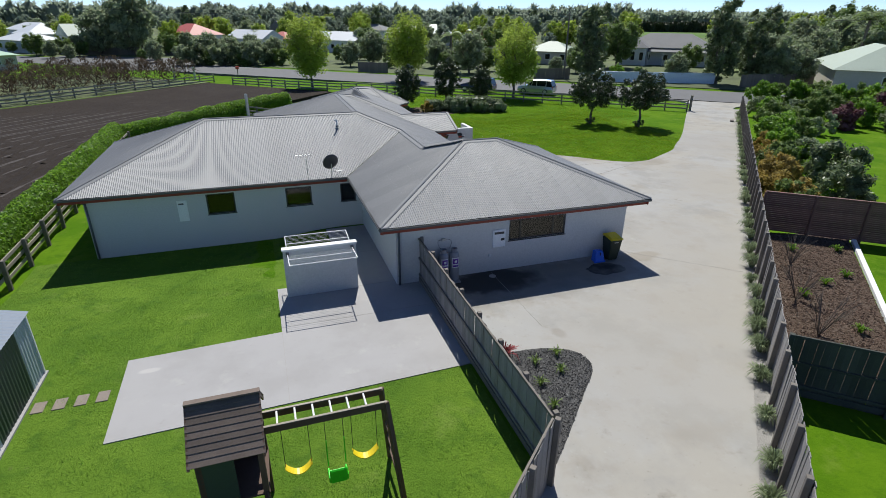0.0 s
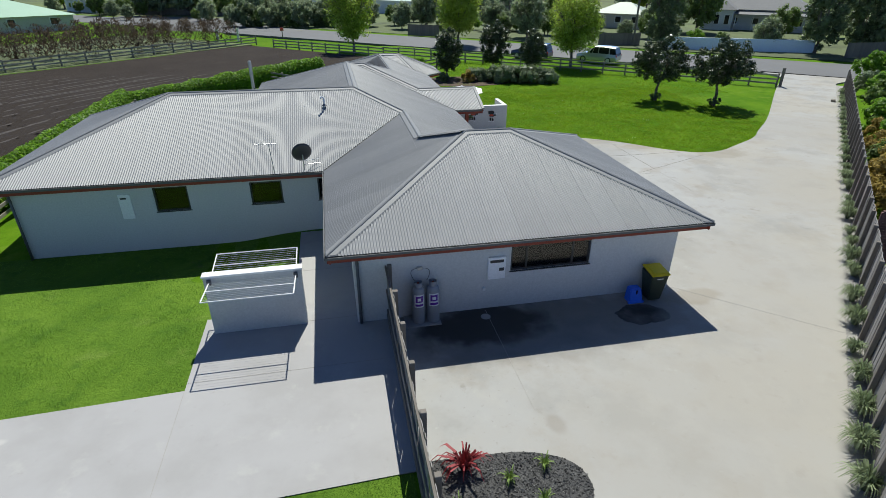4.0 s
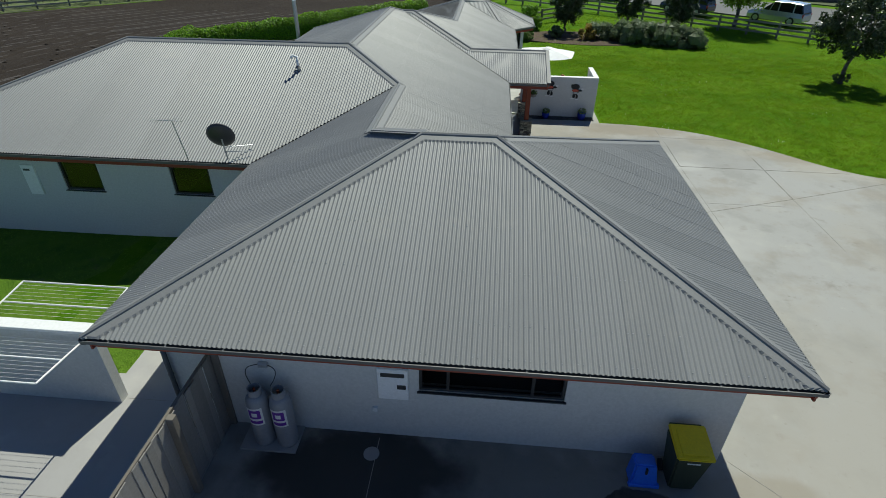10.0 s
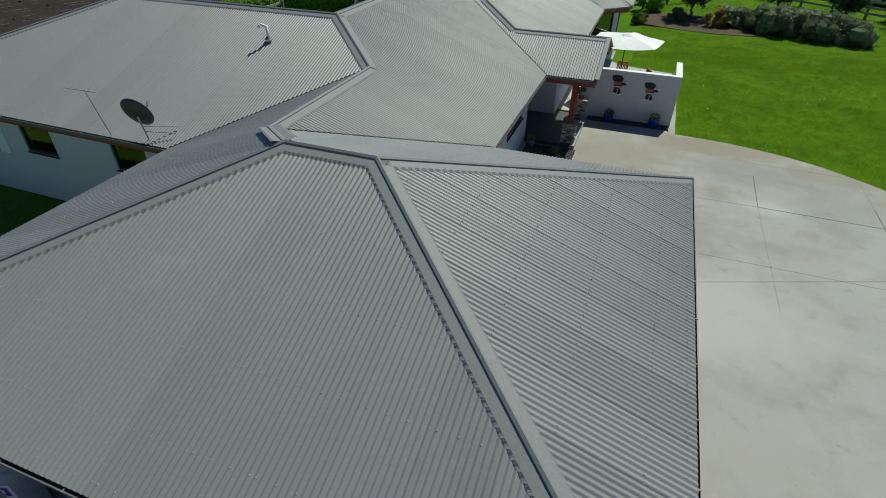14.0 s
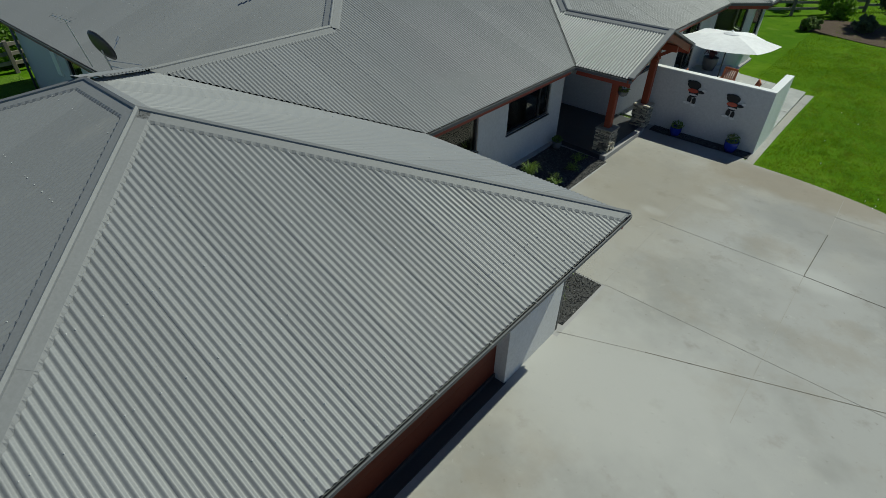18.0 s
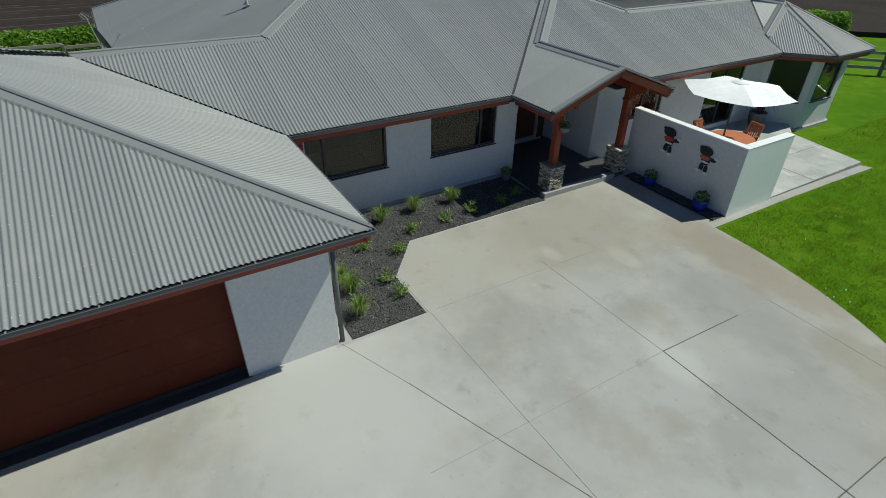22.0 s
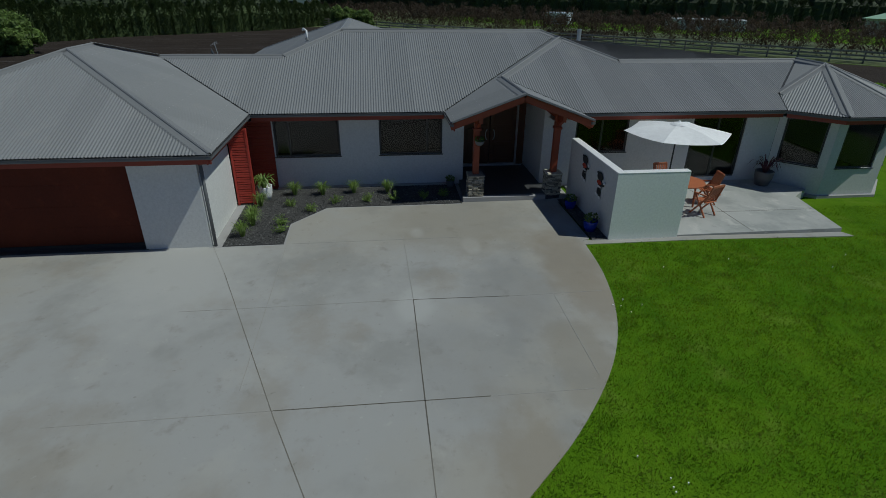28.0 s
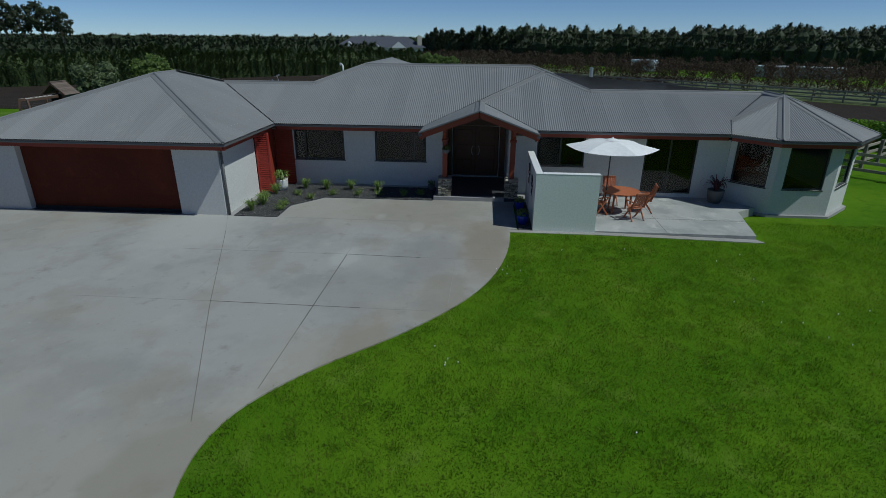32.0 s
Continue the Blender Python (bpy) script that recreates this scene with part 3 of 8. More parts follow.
slab("road", [UV(ROAD_N + 0.08 * 150, -150), UV(ROAD_F + 0.08 * 150, -150), UV(ROAD_F - 0.08 * 160, 160), UV(ROAD_N - 0.08 * 160, 160)], -0.4, 0.0, M_ASPHALT, "grey asphalt country road", "road")
slab("far_ground", [UV(ROAD_F + 20, -250), (500, -200), (1500, 100), (1500, 1500), (-1500, 1500), UV(ROAD_F - 0.08 * 330, 330), UV(ROAD_F + 3.0, 0)], -0.4, -0.015, M_FARGRASS, "rough olive ground of the gardens across the road", "ground")
slab("side_street", [(-24.5, 108.5), (-3.0, 103.0), (-4.0, 112.0), (-11.0, 122.0), (-14.0, 134.0), (-40.0, 148.0), (-42.0, 142.0), (-24.0, 128.0)], -0.4, 0.004, M_ASPHALT, "grey asphalt side street joining the road", "road")
slab("far_pasture", [(160, 235), (215, 225), (1080, 1160), (880, 1180)], -0.4, -0.008, M_PASTURE, "pale green far pasture on the horizon", "field")
bm = bmesh.new()
gx, gy = [-9.4 + k for k in range(15)], [-4.0 + k for k in range(28)]
grid = [[bm.verts.new((min(x, 4.7), min(y, 22.75), ground_z(min(x, 4.7), min(y, 22.75)) + 0.008)) for y in gy] for x in gx]
for i in range(len(gx) - 1):
    for j in range(len(gy) - 1):
        bm.faces.new((grid[i][j], grid[i + 1][j], grid[i + 1][j + 1], grid[i][j + 1]))
solo("back_lawn", bm, M_BACKLAWN, "rough yellow-green lawn behind the house", "lawn", kind="structure", soft=True)
slab("ploughed_field", [(-11.2, -80), (-11.2, 46.5), UV(56.0, 43.5), UV(55.0, 64.5), UV(-20, 63.0), (-66, 20), (-36, -20), (-30, -80)], -0.6, 0.0, M_SOIL, "bare dark brown ploughed field with wheel tracks", "field")
slab("orchard_floor", [UV(56, 65.0), UV(54, 90), UV(-60, 90), UV(-60, 63.5), UV(-20, 63.5)], -0.4, -0.008, M_FARGRASS, "rough dark ground under the orchard rows", "ground")
slab("west_ground", [(-66, 20.5), (-36, -20), (-30, -300), (-300, -3000), (-3500, -3000), (-3500, 3000), (-300, 900), (-150, 300), (-120, 60)], -0.4, -0.012, M_FARGRASS, "rough olive farmland beyond the field", "ground")
slab("shrub_bed", [(15.8 + 4.6 * math.cos(a / 12 * math.pi) * (1 + 0.06 * math.sin(a)), 53.3 + 2.5 * math.sin(a / 12 * math.pi) - 0.3 * math.cos(a / 12 * math.pi)) for a in range(24)], -0.6, -0.085, M_MULCH, "dark mulch bed under the shrubs of the front lawn", "garden bed")
slab("mulch_bed", [UV(14.2, -3.4), UV(26.2, -3.4), UV(27.6, -7.0), UV(14.2, -6.6)], -0.3, 0.02, M_MULCH, "brown bark mulch bed in the neighbouring garden", "garden bed")

JOINTS = [((16.45, 29.17), (20.4, 29.14), 2), ((20.4, 29.14), (22.5, 29.12), 1), ((13.2, 29.12), (16.45, 29.17), 0), ((13.51, 24.41), (14.9, 25.0), 0), ((14.9, 25.0), (19.6, 26.83), 1), ((19.6, 26.83), (23.4, 28.42), 1), ((16.46, 24.5), (16.46, 29.15), 0), ((16.46, 29.18), (16.52, 31.2), 2), ((16.52, 31.2), (16.5, 33.25), 0), ((19.47, 23.5), (19.47, 26.8), 0), ((19.47, 26.8), (19.5, 30.2), 2), ((19.5, 30.2), (19.5, 31.9), 0), ((13.55, 26.18), (18.95, 26.2), 0), ((16.5, 32.17), (19.15, 32.13), 0), ((7.55, 16.1), (7.55, 12.0), 0), ((13.66, 16.2), (17.05, 13.0), 0), ((13.5, 26.3), (13.5, 30.6), 0)]
for p, q, strong in JOINTS:
    bm = bmesh.new()
    beam(bm, (*p, 0.001), (*q, 0.001), (0.011, 0.013, 0.017)[strong], 0.006)
    solo("slab_joint", bm, (M_FAINT, M_JOINT, M_CUT)[strong], "thin dark cut joint across the concrete driveway", "joint", "driveway joints", "structure")
for p, q in (((12.5, 36.5), (12.55, 41.4)), ((10.2, 38.6), (13.93, 38.55))):
    bm = bmesh.new()
    beam(bm, (*p, 0.021), (*q, 0.021), 0.01, 0.006)
    solo("slab_joint", bm, M_JOINT, "thin cut joint across the patio concrete", "joint", "patio joints", "structure")
for p, q in (((-0.32, 10.7), (-0.32, 14.2)), ((-0.3, 14.46), (4.7, 14.47)), ((2.5, 16.54), (3.86, 16.55)), ((2.12, 19.5), (3.86, 19.5))):
    bm = bmesh.new()
    beam(bm, (*p, 0.001), (*q, 0.001), 0.01, 0.006)
    solo("slab_joint", bm, M_FAINT, "thin dark cut joint across the concrete pad", "joint", "pad joints", "structure")
# ---- house roof ----
T, Z0, XE = 0.364, 2.5, 9.9
house = thing("house", (4.0, 28.0, 0.0), "single-storey grey plaster house with a corrugated grey steel hip roof", "house")
GW, GE, GS, GN = 3.18, 14.06, 15.55, 24.9
LS_, LW_, LR = 22.15, -7.95, 27.38
A, B = (GW + 4.675, 20.225), (GE - 4.675, 20.225)
LX = (GW + XE) / 2
V1, V2, C, W = (LX, GN - (XE - LX)), (LX, LS_ + (LX - GW)), (XE - (LR - LS_), LR), (LW_ + (LR - LS_), LR)
N, P1, P2, Q1 = (XE - (LR - LS_), 34.87), (5.145, 35.345), (5.645, 35.345), (8.35, 32.65)
RB0, RB1, O, K = (7.3, 37.0), (7.3, 43.72), (8.63, 43.78), (9.49, 41.70)


def plane(px, py, gx, gy, t=T):
    """Height over the plan of a slope through the eave point, rising along (gx, gy)."""
    n = math.hypot(gx, gy)
    return lambda x, y: Z0 + t * ((x - px) * gx + (y - py) * gy) / n


TB = 1.15 / 2.92
SLOPES = [
    # outline, plane, rising direction, edges that are valleys
    ([(GW, GS), (GE, GS), B, A], plane(3, GS, 0, 1), (0, 1), ()),
    ([(GE, GS), (GE, GN), B], plane(GE, 20, -1, 0), (-1, 0), ()),
    ([(GE, GN), (XE, GN), V1, A, B], plane(10, GN, 0, -1), (0, -1), (1,)),
    ([(GW, GS), A, V1, V2, (GW, LS_)], plane(GW, 20, 1, 0), (1, 0), (3,)),
    ([(LW_, LS_), (GW, LS_), V2, C, W], plane(0, LS_, 0, 1), (0, 1), (1,)),
    ([(LW_, LS_), W, (LW_, 32.61)], plane(LW_, 27, 1, 0), (1, 0), ()),
    ([W, C, (-0.56, 32.61), (LW_, 32.61)], plane(0, 32.61, 0, -1), (0, -1), (1,)),
    ([(-0.56, 32.61), C, N, (-0.56, 40.1)], plane(-0.56, 30, 1, 0), (1, 0), (0,)),
    ([(XE, GN), (XE, 30.6), P1, N, C, V2, V1], plane(XE, 30, -1, 0), (-1, 0), (1, 6)),
    ([N, P1, P2, RB0, (4.2, 40.1), (-0.56, 40.1)], plane(0, 40.1, 0, -1), (0, -1), (3,)),
    ([(XE, 30.6), (11.42, 30.6), (11.42, 32.65), Q1, P2, P1], plane(10, 30.6, 0, 1), (0, 1), (5,)),
    ([(10.4, 34.7), Q1, (11.42, 32.65), (11.42, 34.7)], plane(10, 34.7, 0, -1), (0, -1), (0,)),
    ([(10.4, 34.7), (10.4, 41.42), K, RB1, RB0, P2, Q1], plane(10.4, 38, -1, 0), (-1, 0), (1, 2, 6)),
    ([(4.2, 40.1), RB0, RB1, (4.2, 46.7)], plane(4.2, 42, 1, 0), (1, 0), (0,)),
    ([(10.4, 41.42), (11.55, 42.57), O, K], plane(11.55, 42.57, -1, 1, TB), (-R2, R2), (3,)),
    ([K, O, RB1], plane(9.84, 40.86, 0, 1, TB), (0, 1), (2,)),
    ([(11.55, 42.57), (11.55, 44.99), O], plane(11.55, 43, -1, 0, TB), (-1, 0), ()),
    ([(11.55, 44.99), (9.84, 46.7), O], plane(11.55, 44.99, -1, -1, TB), (-R2, -R2), ()),
    ([(9.84, 46.7), (4.2, 46.7), RB1, O], plane(8, 46.7, 0, -1, TB), (0, -1), ()),
]
RIB, STEPS, AMP = 0.0762, 6, 0.0115
slopes = []
deck = bmesh.new()
for pts, zf, g, valleys in SLOPES:
    vs = [deck.verts.new((x, y, zf(x, y) - 0.035)) for x, y in pts]
    f = deck.faces.new(vs)
    bmesh.ops.triangulate(deck, faces=[f])
    slope = new("roof_slope")
    slope.parent = house
    slope.matrix_parent_inverse = world_of(house).inverted()
    ax = (-g[1], g[0])
    ab = [(x * ax[0] + y * ax[1], x * g[0] + y * g[1]) for x, y in pts]
    lo_a, hi_a = min(p[0] for p in ab), max(p[0] for p in ab)
    edges = list(zip(ab, ab[1:] + ab[:1], range(len(ab))))

    def span(a):
        cut = []
        for (a0, f0), (a1, f1), i in edges:
            if abs(a1 - a0) > 1e-6 and min(a0, a1) - 1e-9 <= a <= max(a0, a1) + 1e-9:
                cut.append((f0 + (f1 - f0) * (a - a0) / (a1 - a0), i in valleys))
        if len(cut) < 2:
            return None
        lo, hi = min(cut), max(cut)
        lo, hi = lo[0] + (0.045 if lo[1] else 0), hi[0] - (0.045 if hi[1] else 0)
        return (lo, hi) if hi - lo > 0.01 else None

    k0, k1 = math.floor(lo_a / (RIB * 10)), math.ceil(hi_a / (RIB * 10))
    screws = bmesh.new()
    for k in range(k0, k1):
        bm = bmesh.new()
        last = None
        rng = random.Random(k * 31 + len(slopes))
        for s in range(10 * STEPS + 3):
            a = (k * 10 + s / STEPS) * RIB
            if a < lo_a - RIB / STEPS or a > hi_a + RIB / STEPS:
                continue
            a = min(hi_a - 1e-4, max(lo_a + 1e-4, a))
            w = span(a)
            if not w:
                last = None
                continue
            row = []
            for fcoord in w:
                x, y = ax[0] * a + g[0] * fcoord, ax[1] * a + g[1] * fcoord
                row.append(bm.verts.new((x, y, zf(x, y) + AMP * math.cos(2 * math.pi * s / STEPS) + (0.002 if s > 10 * STEPS - 4 else 0))))
            if last:
                bm.faces.new((last[0], row[0], row[1], last[1]))
            last = row
            if s % (STEPS * 3) == 0 and s < 10 * STEPS:
                fall = w[0] + 0.12 if w[0] < min(p[1] for p in ab) + 0.05 else math.ceil(w[0] / 0.9) * 0.9
                while fall < w[1] - 0.1:
                    x, y = ax[0] * a + g[0] * fall, ax[1] * a + g[1] * fall
                    z = zf(x, y) + AMP
                    q = [screws.verts.new((x + dx, y + dy, z + dz)) for dx, dy, dz in ((0.012, 0, 0), (0, 0.012, 0), (-0.012, 0, 0), (0, -0.012, 0), (0, 0, 0.009))]
                    for i in range(4):
                        screws.faces.new((q[i], q[(i + 1) % 4], q[4]))
                    fall = math.floor(fall / 0.9 + 1.001) * 0.9
        if not bm.faces:
            bm.free()
            continue
        bmesh.ops.recalc_face_normals(bm, faces=bm.faces)
        part("roof_sheet", bm, M_ROOF, slope, soft=True)
    sc = part("roof_screws", screws, M_SCREW, slope)
    sc["kind"] = "stuff"
    slopes.append(slope)
# added sheet below the slopes: stops light and backs the valleys
part("roof_underlay", deck, M_VALLEY, house)


def side_way(zf, d, left):
    """Unit vector in a slope, square to plan direction d, to its left or right, with its fall."""
    s = Vector((-d[1], d[0])) * (1 if left else -1)
    dz = zf(s[0], s[1]) - zf(0, 0)
    return Vector((s[0], s[1], dz))


def cap_line(p, q, l, r, width=0.165):
    """Folded caps over a hip or ridge from p to q, between slopes l and r, their edges cut to the ribs."""
    p, q = Vector(p), Vector(q)
    d = (q - p).normalized()
    sides = []
    for i, left in ((l, True), (r, False)):
        zf, g = SLOPES[i][1], SLOPES[i][2]
        sides.append((zf, (-g[1], g[0]), side_way(zf, d, left)))
    length = (q - p).length
    share = max(0.3, *(abs(d.x * ax[0] + d.y * ax[1]) for _, ax, _ in sides))
    at_eave = sides[0][0](p.x, p.y) < Z0 + 0.02
    pieces = max(1, round(length / 3.6))
    for n in range(pieces):
        a0, a1 = length * n / pieces - (0.06 if n else 0), length * (n + 1) / pieces
        lift = 0.002 * (n % 2)
        k = max(2, int((a1 - a0) * share / RIB * 4))
        bm = bmesh.new()
        rows = []
        for i in range(k + 1):
            c = p + d * (a0 + (a1 - a0) * i / k)
            base = Vector((c.x, c.y, max(sides[0][0](c.x, c.y), sides[1][0](c.x, c.y)) + 0.02 + lift))
            prof = []
            run = (c - p).length
            wide = min(width, max(0.045, run - 0.03)) if at_eave else width
            for zf, ax, w in sides:
                e = base + w * (wide + min(0.034, max(0.0, run - 0.02) if at_eave else 1))
                e.z = zf(e.x, e.y) + AMP * math.cos(2 * math.pi * (e.x * ax[0] + e.y * ax[1]) / RIB) + 0.0035
                prof.append([e, base + w * wide, base + w * 0.036, base + w * 0.032 + Vector((0, 0, 0.022))])
            line = prof[0] + [base + Vector((0, 0, 0.036))] + prof[1][::-1]
            rows.append([bm.verts.new(v) for v in line])
        for i in range(len(rows[0]) - 1):
            for r0, r1 in zip(rows, rows[1:]):
                bm.faces.new((r0[i + 1], r0[i], r1[i], r1[i + 1]))
        bmesh.ops.recalc_face_normals(bm, faces=bm.faces)
        part("ridge_cap", bm, M_CAP, house)


def valley_line(p, q, zf, width=0.1):
    d = (Vector(q) - Vector(p)).normalized()
    s = Vector((-d[1], d[0], 0)) * width
    bm = bmesh.new()
    vs = []
    for x, y in (p, q):
        b = Vector((x, y, zf(x, y) - 0.02))
        vs += [bm.verts.new(b + s + Vector((0, 0, 0.01))), bm.verts.new(b - s + Vector((0, 0, 0.01)))]
    bm.faces.new((vs[0], vs[1], vs[3], vs[2]))
    part("valley_gutter", bm, M_VALLEY, house)


Z = [s[1] for s in SLOPES]
for p, q, l, r in [
    ((GW, GS), A, 3, 0), (A, B, 2, 0), ((GE, GS), B, 0, 1), ((GE, GN), B, 1, 2), (V1, A, 3, 2), (V2, V1, 8, 3), (C, V2, 8, 4),
    (W, C, 6, 4), ((LW_, LS_), W, 5, 4), ((LW_, 32.61), W, 6, 5), (C, N, 7, 8), (N, P1, 9, 8), (P1, P2, 9, 10), (P2, RB0, 9, 12), ((-0.56, 40.1), N, 9, 7),
    (Q1, P2, 10, 12), ((11.42, 32.65), Q1, 10, 11), (RB0, RB1, 13, 12), (K, O, 15, 14), ((11.55, 42.57), O, 14, 16), ((11.55, 44.99), O, 16, 17), ((9.84, 46.7), O, 17, 18), (RB1, O, 18, 15), ((4.2, 46.7), RB1, 18, 13)]:
    cap_line(p, q, l, r)
for p, q, i in [((XE, GN), V1, 2), ((GW, LS_), V2, 3), (C, (-0.56, 32.61), 6), ((XE, 30.6), P1, 8), ((10.4, 34.7), Q1, 11), (RB0, (4.2, 40.1), 9), ((10.4, 41.42), K, 12), (K, RB1, 12)]:
    valley_line(p, q, Z[i])

EAVES = [(GW, GS), (GE, GS), (GE, GN), (XE, GN), (XE, 30.6), (11.42, 30.6), (11.42, 34.7), (10.4, 34.7), (10.4, 41.42), (11.55, 42.57), (11.55, 44.99), (9.84, 46.7), (4.2, 46.7), (4.2, 40.1), (-0.56, 40.1), (-0.56, 32.61), (LW_, 32.61), (LW_, LS_), (GW, LS_)]
bm = bmesh.new()
RECESS = [(XE, 31.28), (7.72, 31.28), (7.72, 33.77), (10.4, 33.77)]
k = EAVES.index((11.42, 30.6))


def inset(pts, w):
    """A plan outline drawn in by w."""
    out = []
    for i, p in enumerate(pts):
        a, b, c = Vector(pts[i - 1]), Vector(p), Vector(pts[(i + 1) % len(pts)])
        d0, d1 = (b - a).normalized(), (c - b).normalized()
        n0, n1 = Vector((-d0.y, d0.x)), Vector((-d1.y, d1.x))
        v = (n0 + n1).normalized()
        out.append(tuple(b + v * (w / max(0.3, v.dot(n0)))))
    return out


prism(bm, inset(EAVES[:k] + RECESS + EAVES[k + 2:], 0.11), 2.262, 2.28)
part("soffit", bm, M_WALL, house, "pale soffit lining under the eaves")
n = len(EAVES)
for i in range(n):
    p, q = Vector(EAVES[i]), Vector(EAVES[(i + 1) % n])
    if p.x > 11.4 and q.x > 11.4 and 30 < q.y < 36:
        continue
    d = (q - p).normalized()
    o = Vector((d.y, -d.x))
    prev, nxt = Vector(EAVES[i - 1]), Vector(EAVES[(i + 2) % n])
    e0 = 0.0 if (p - prev).cross(q - p) > 0 else 0.14
    e1 = 0.0 if (q - p).cross(nxt - q) > 0 else 0.14
    bm = bmesh.new()
    beam(bm, (*(p - o * 0.095 + d * 0.02), 2.355), (*(q - o * 0.095 - d * 0.02), 2.355), 0.03, 0.19)
    part("fascia", bm, M_RED, house, "dark red fascia board")
    bm = bmesh.new()
    a, b = p - d * (0.02 - e0 * 0.28), q + d * (0.02 - e1 * 0.28)
    prof = [(-0.075, 2.46), (-0.075, 2.39), (0.015, 2.39), (0.034, 2.405), (0.034, 2.465), (0.044, 2.475), (0.028, 2.475), (0.024, 2.41), (-0.06, 2.405)]
    rows = [[bm.verts.new((*(e + o * w), z)) for w, z in prof] for e in (a, b)]
    for j in range(len(prof) - 1):
        bm.faces.new((rows[0][j], rows[1][j], rows[1][j + 1], rows[0][j + 1]))
    bm.faces.new(rows[0][:6])
    bm.faces.new(rows[1][:6][::-1])
    bmesh.ops.recalc_face_normals(bm, faces=bm.faces)
    gut = part("gutter", bm, M_GUTTER, house, "charcoal steel gutter")
    for k in range(int((q - p).length / 0.9)):
        c = p + d * (0.45 + k * 0.9)
        bm = bmesh.new()
        beam(bm, (*(c - o * 0.03), 2.477), (*(c + o * 0.045), 2.477), 0.02, 0.005)
        part("gutter_bracket", bm, M_CAP, gut)

# ---- house walls ----


def wall(p, q, holes=(), z0=-0.4, z1=2.275, thick=0.2, material=M_WALL, parent=None, name="wall"):
    """A wall with its outer face on p to q (outside to the right), and holes (from, to, sill, head) cut through."""
    p, q = Vector(p), Vector(q)
    d = (q - p).normalized()
    length = (q - p).length
    inn = Vector((-d.y, d.x)) * thick
    bm = bmesh.new()

    def block(a0, a1, b0, b1):
        if a1 - a0 < 0.004 or b1 - b0 < 0.004:
            return
        u, v = p + d * a0, p + d * a1
        pts = [(*u, b0), (*v, b0), (*(v + inn), b0), (*(u + inn), b0)]
        lo = [bm.verts.new(c) for c in pts]
        hi = [bm.verts.new((c[0], c[1], b1)) for c in pts]
        bm.faces.new(lo[::-1])
        bm.faces.new(hi)
        for i in range(4):
            bm.faces.new((lo[i], lo[(i + 1) % 4], hi[(i + 1) % 4], hi[i]))

    at = 0.003
    for h0, h1, s, t in sorted(holes):
        block(at, h0, z0, z1)
        block(h0, h1, z0, s)
        block(h0, h1, t, z1)
        at = h1
    block(at, length - 0.003, z0, z1)
    bmesh.ops.remove_doubles(bm, verts=bm.verts, dist=0.0005)
    return part(name, bm, material, parent or house)


def window(p, q, h, bars=(), sill=True, label="dark aluminium window", name="window", awning=False):
    """Frame, panes and sill in the hole h of the wall p to q; bars: where upright bars stand, as shares of the width."""
    p, q = Vector(p), Vector(q)
    d = (q - p).normalized()
    o = Vector((d.y, -d.x))
    a0, a1, s, t = h
    w = new(name)
    w.parent = house
    w.matrix_parent_inverse = world_of(house).inverted()
    w["label"] = label

    def at(a, dep, z):
        v = p + d * a - o * dep
        return (v.x, v.y, z)

    bm = bmesh.new()
    dep = 0.07
    for z in (s + 0.025, t - 0.025):
        beam(bm, at(a0, dep, z), at(a1, dep, z), 0.07, 0.05)
    for a in (a0 + 0.025, a1 - 0.025, *[a0 + (a1 - a0) * k for k in bars]):
        beam(bm, at(a, dep, s + 0.05), at(a, dep, t - 0.05), 0.05, 0.068, up=(*o, 0))
    part("frame", bm, M_FRAME, w)
    cuts = [a0 + 0.05, *[a0 + (a1 - a0) * k for k in bars], a1 - 0.05]
    for c0, c1 in zip(cuts, cuts[1:]):
        bm = bmesh.new()
        beam(bm, at(c0 + 0.02, dep, (s + t) / 2), at(c1 - 0.02, dep, (s + t) / 2), 0.006, t - s - 0.1)
        g = part("pane", bm, M_GLASS, w)
        g.visible_shadow = False
    if sill:
        bm = bmesh.new()
        beam(bm, at(a0 - 0.03, -0.012, s - 0.012), at(a1 + 0.03, -0.012, s - 0.012), 0.05, 0.024)
        part("sill", bm, M_FRAME, w)
    return w


GX0, GX1, GY0, GY1 = 3.86, 13.48, 16.2, 24.37
h = (8.27 - GX0, 10.7 - GX0, 1.18, 2.02)
wall((GX0, GY0), (GX1, GY0), [h])
window((GX0, GY0), (GX1, GY0), h, bars=(0.2, 0.78))
DOOR = (17.5 - GY0, 22.83 - GY0, -0.1, 2.19)
wall((GX1, GY0), (GX1, GY1), [DOOR], thick=0.3)
wall((GX1, GY1), (10.7, GY1), [], material=M_WALL)
wall((GX0, 22.78), (GX0, GY0), [])
LS = [(-2.76, -1.62, 1.15, 2.05), (0.49, 1.62, 1.18, 2.03), (2.9, 3.6, 1.18, 2.03)]
hs = [(a + 7.25, b + 7.25, s, t) for a, b, s, t in LS]
wall((-7.25, 22.78), (GX0, 22.78), hs)
for h in hs:
    window((-7.25, 22.78), (GX0, 22.78), h, bars=())
wall((-7.25, 31.8), (-7.25, 22.78), [])
wall((0.1, 31.8), (-7.25, 31.8), [])
wall((0.1, 39.5), (0.1, 31.8), [])
wall((4.8, 39.5), (0.1, 39.5), [])
wall((4.8, 46.27), (4.8, 39.5), [])
wall((9.6, 46.27), (4.8, 46.27), [])
ES = [(25.4 - 24.5, 27.39 - 24.5, 1.03, 2.22), (28.61 - 24.5, 30.61 - 24.5, 1.03, 2.22)]
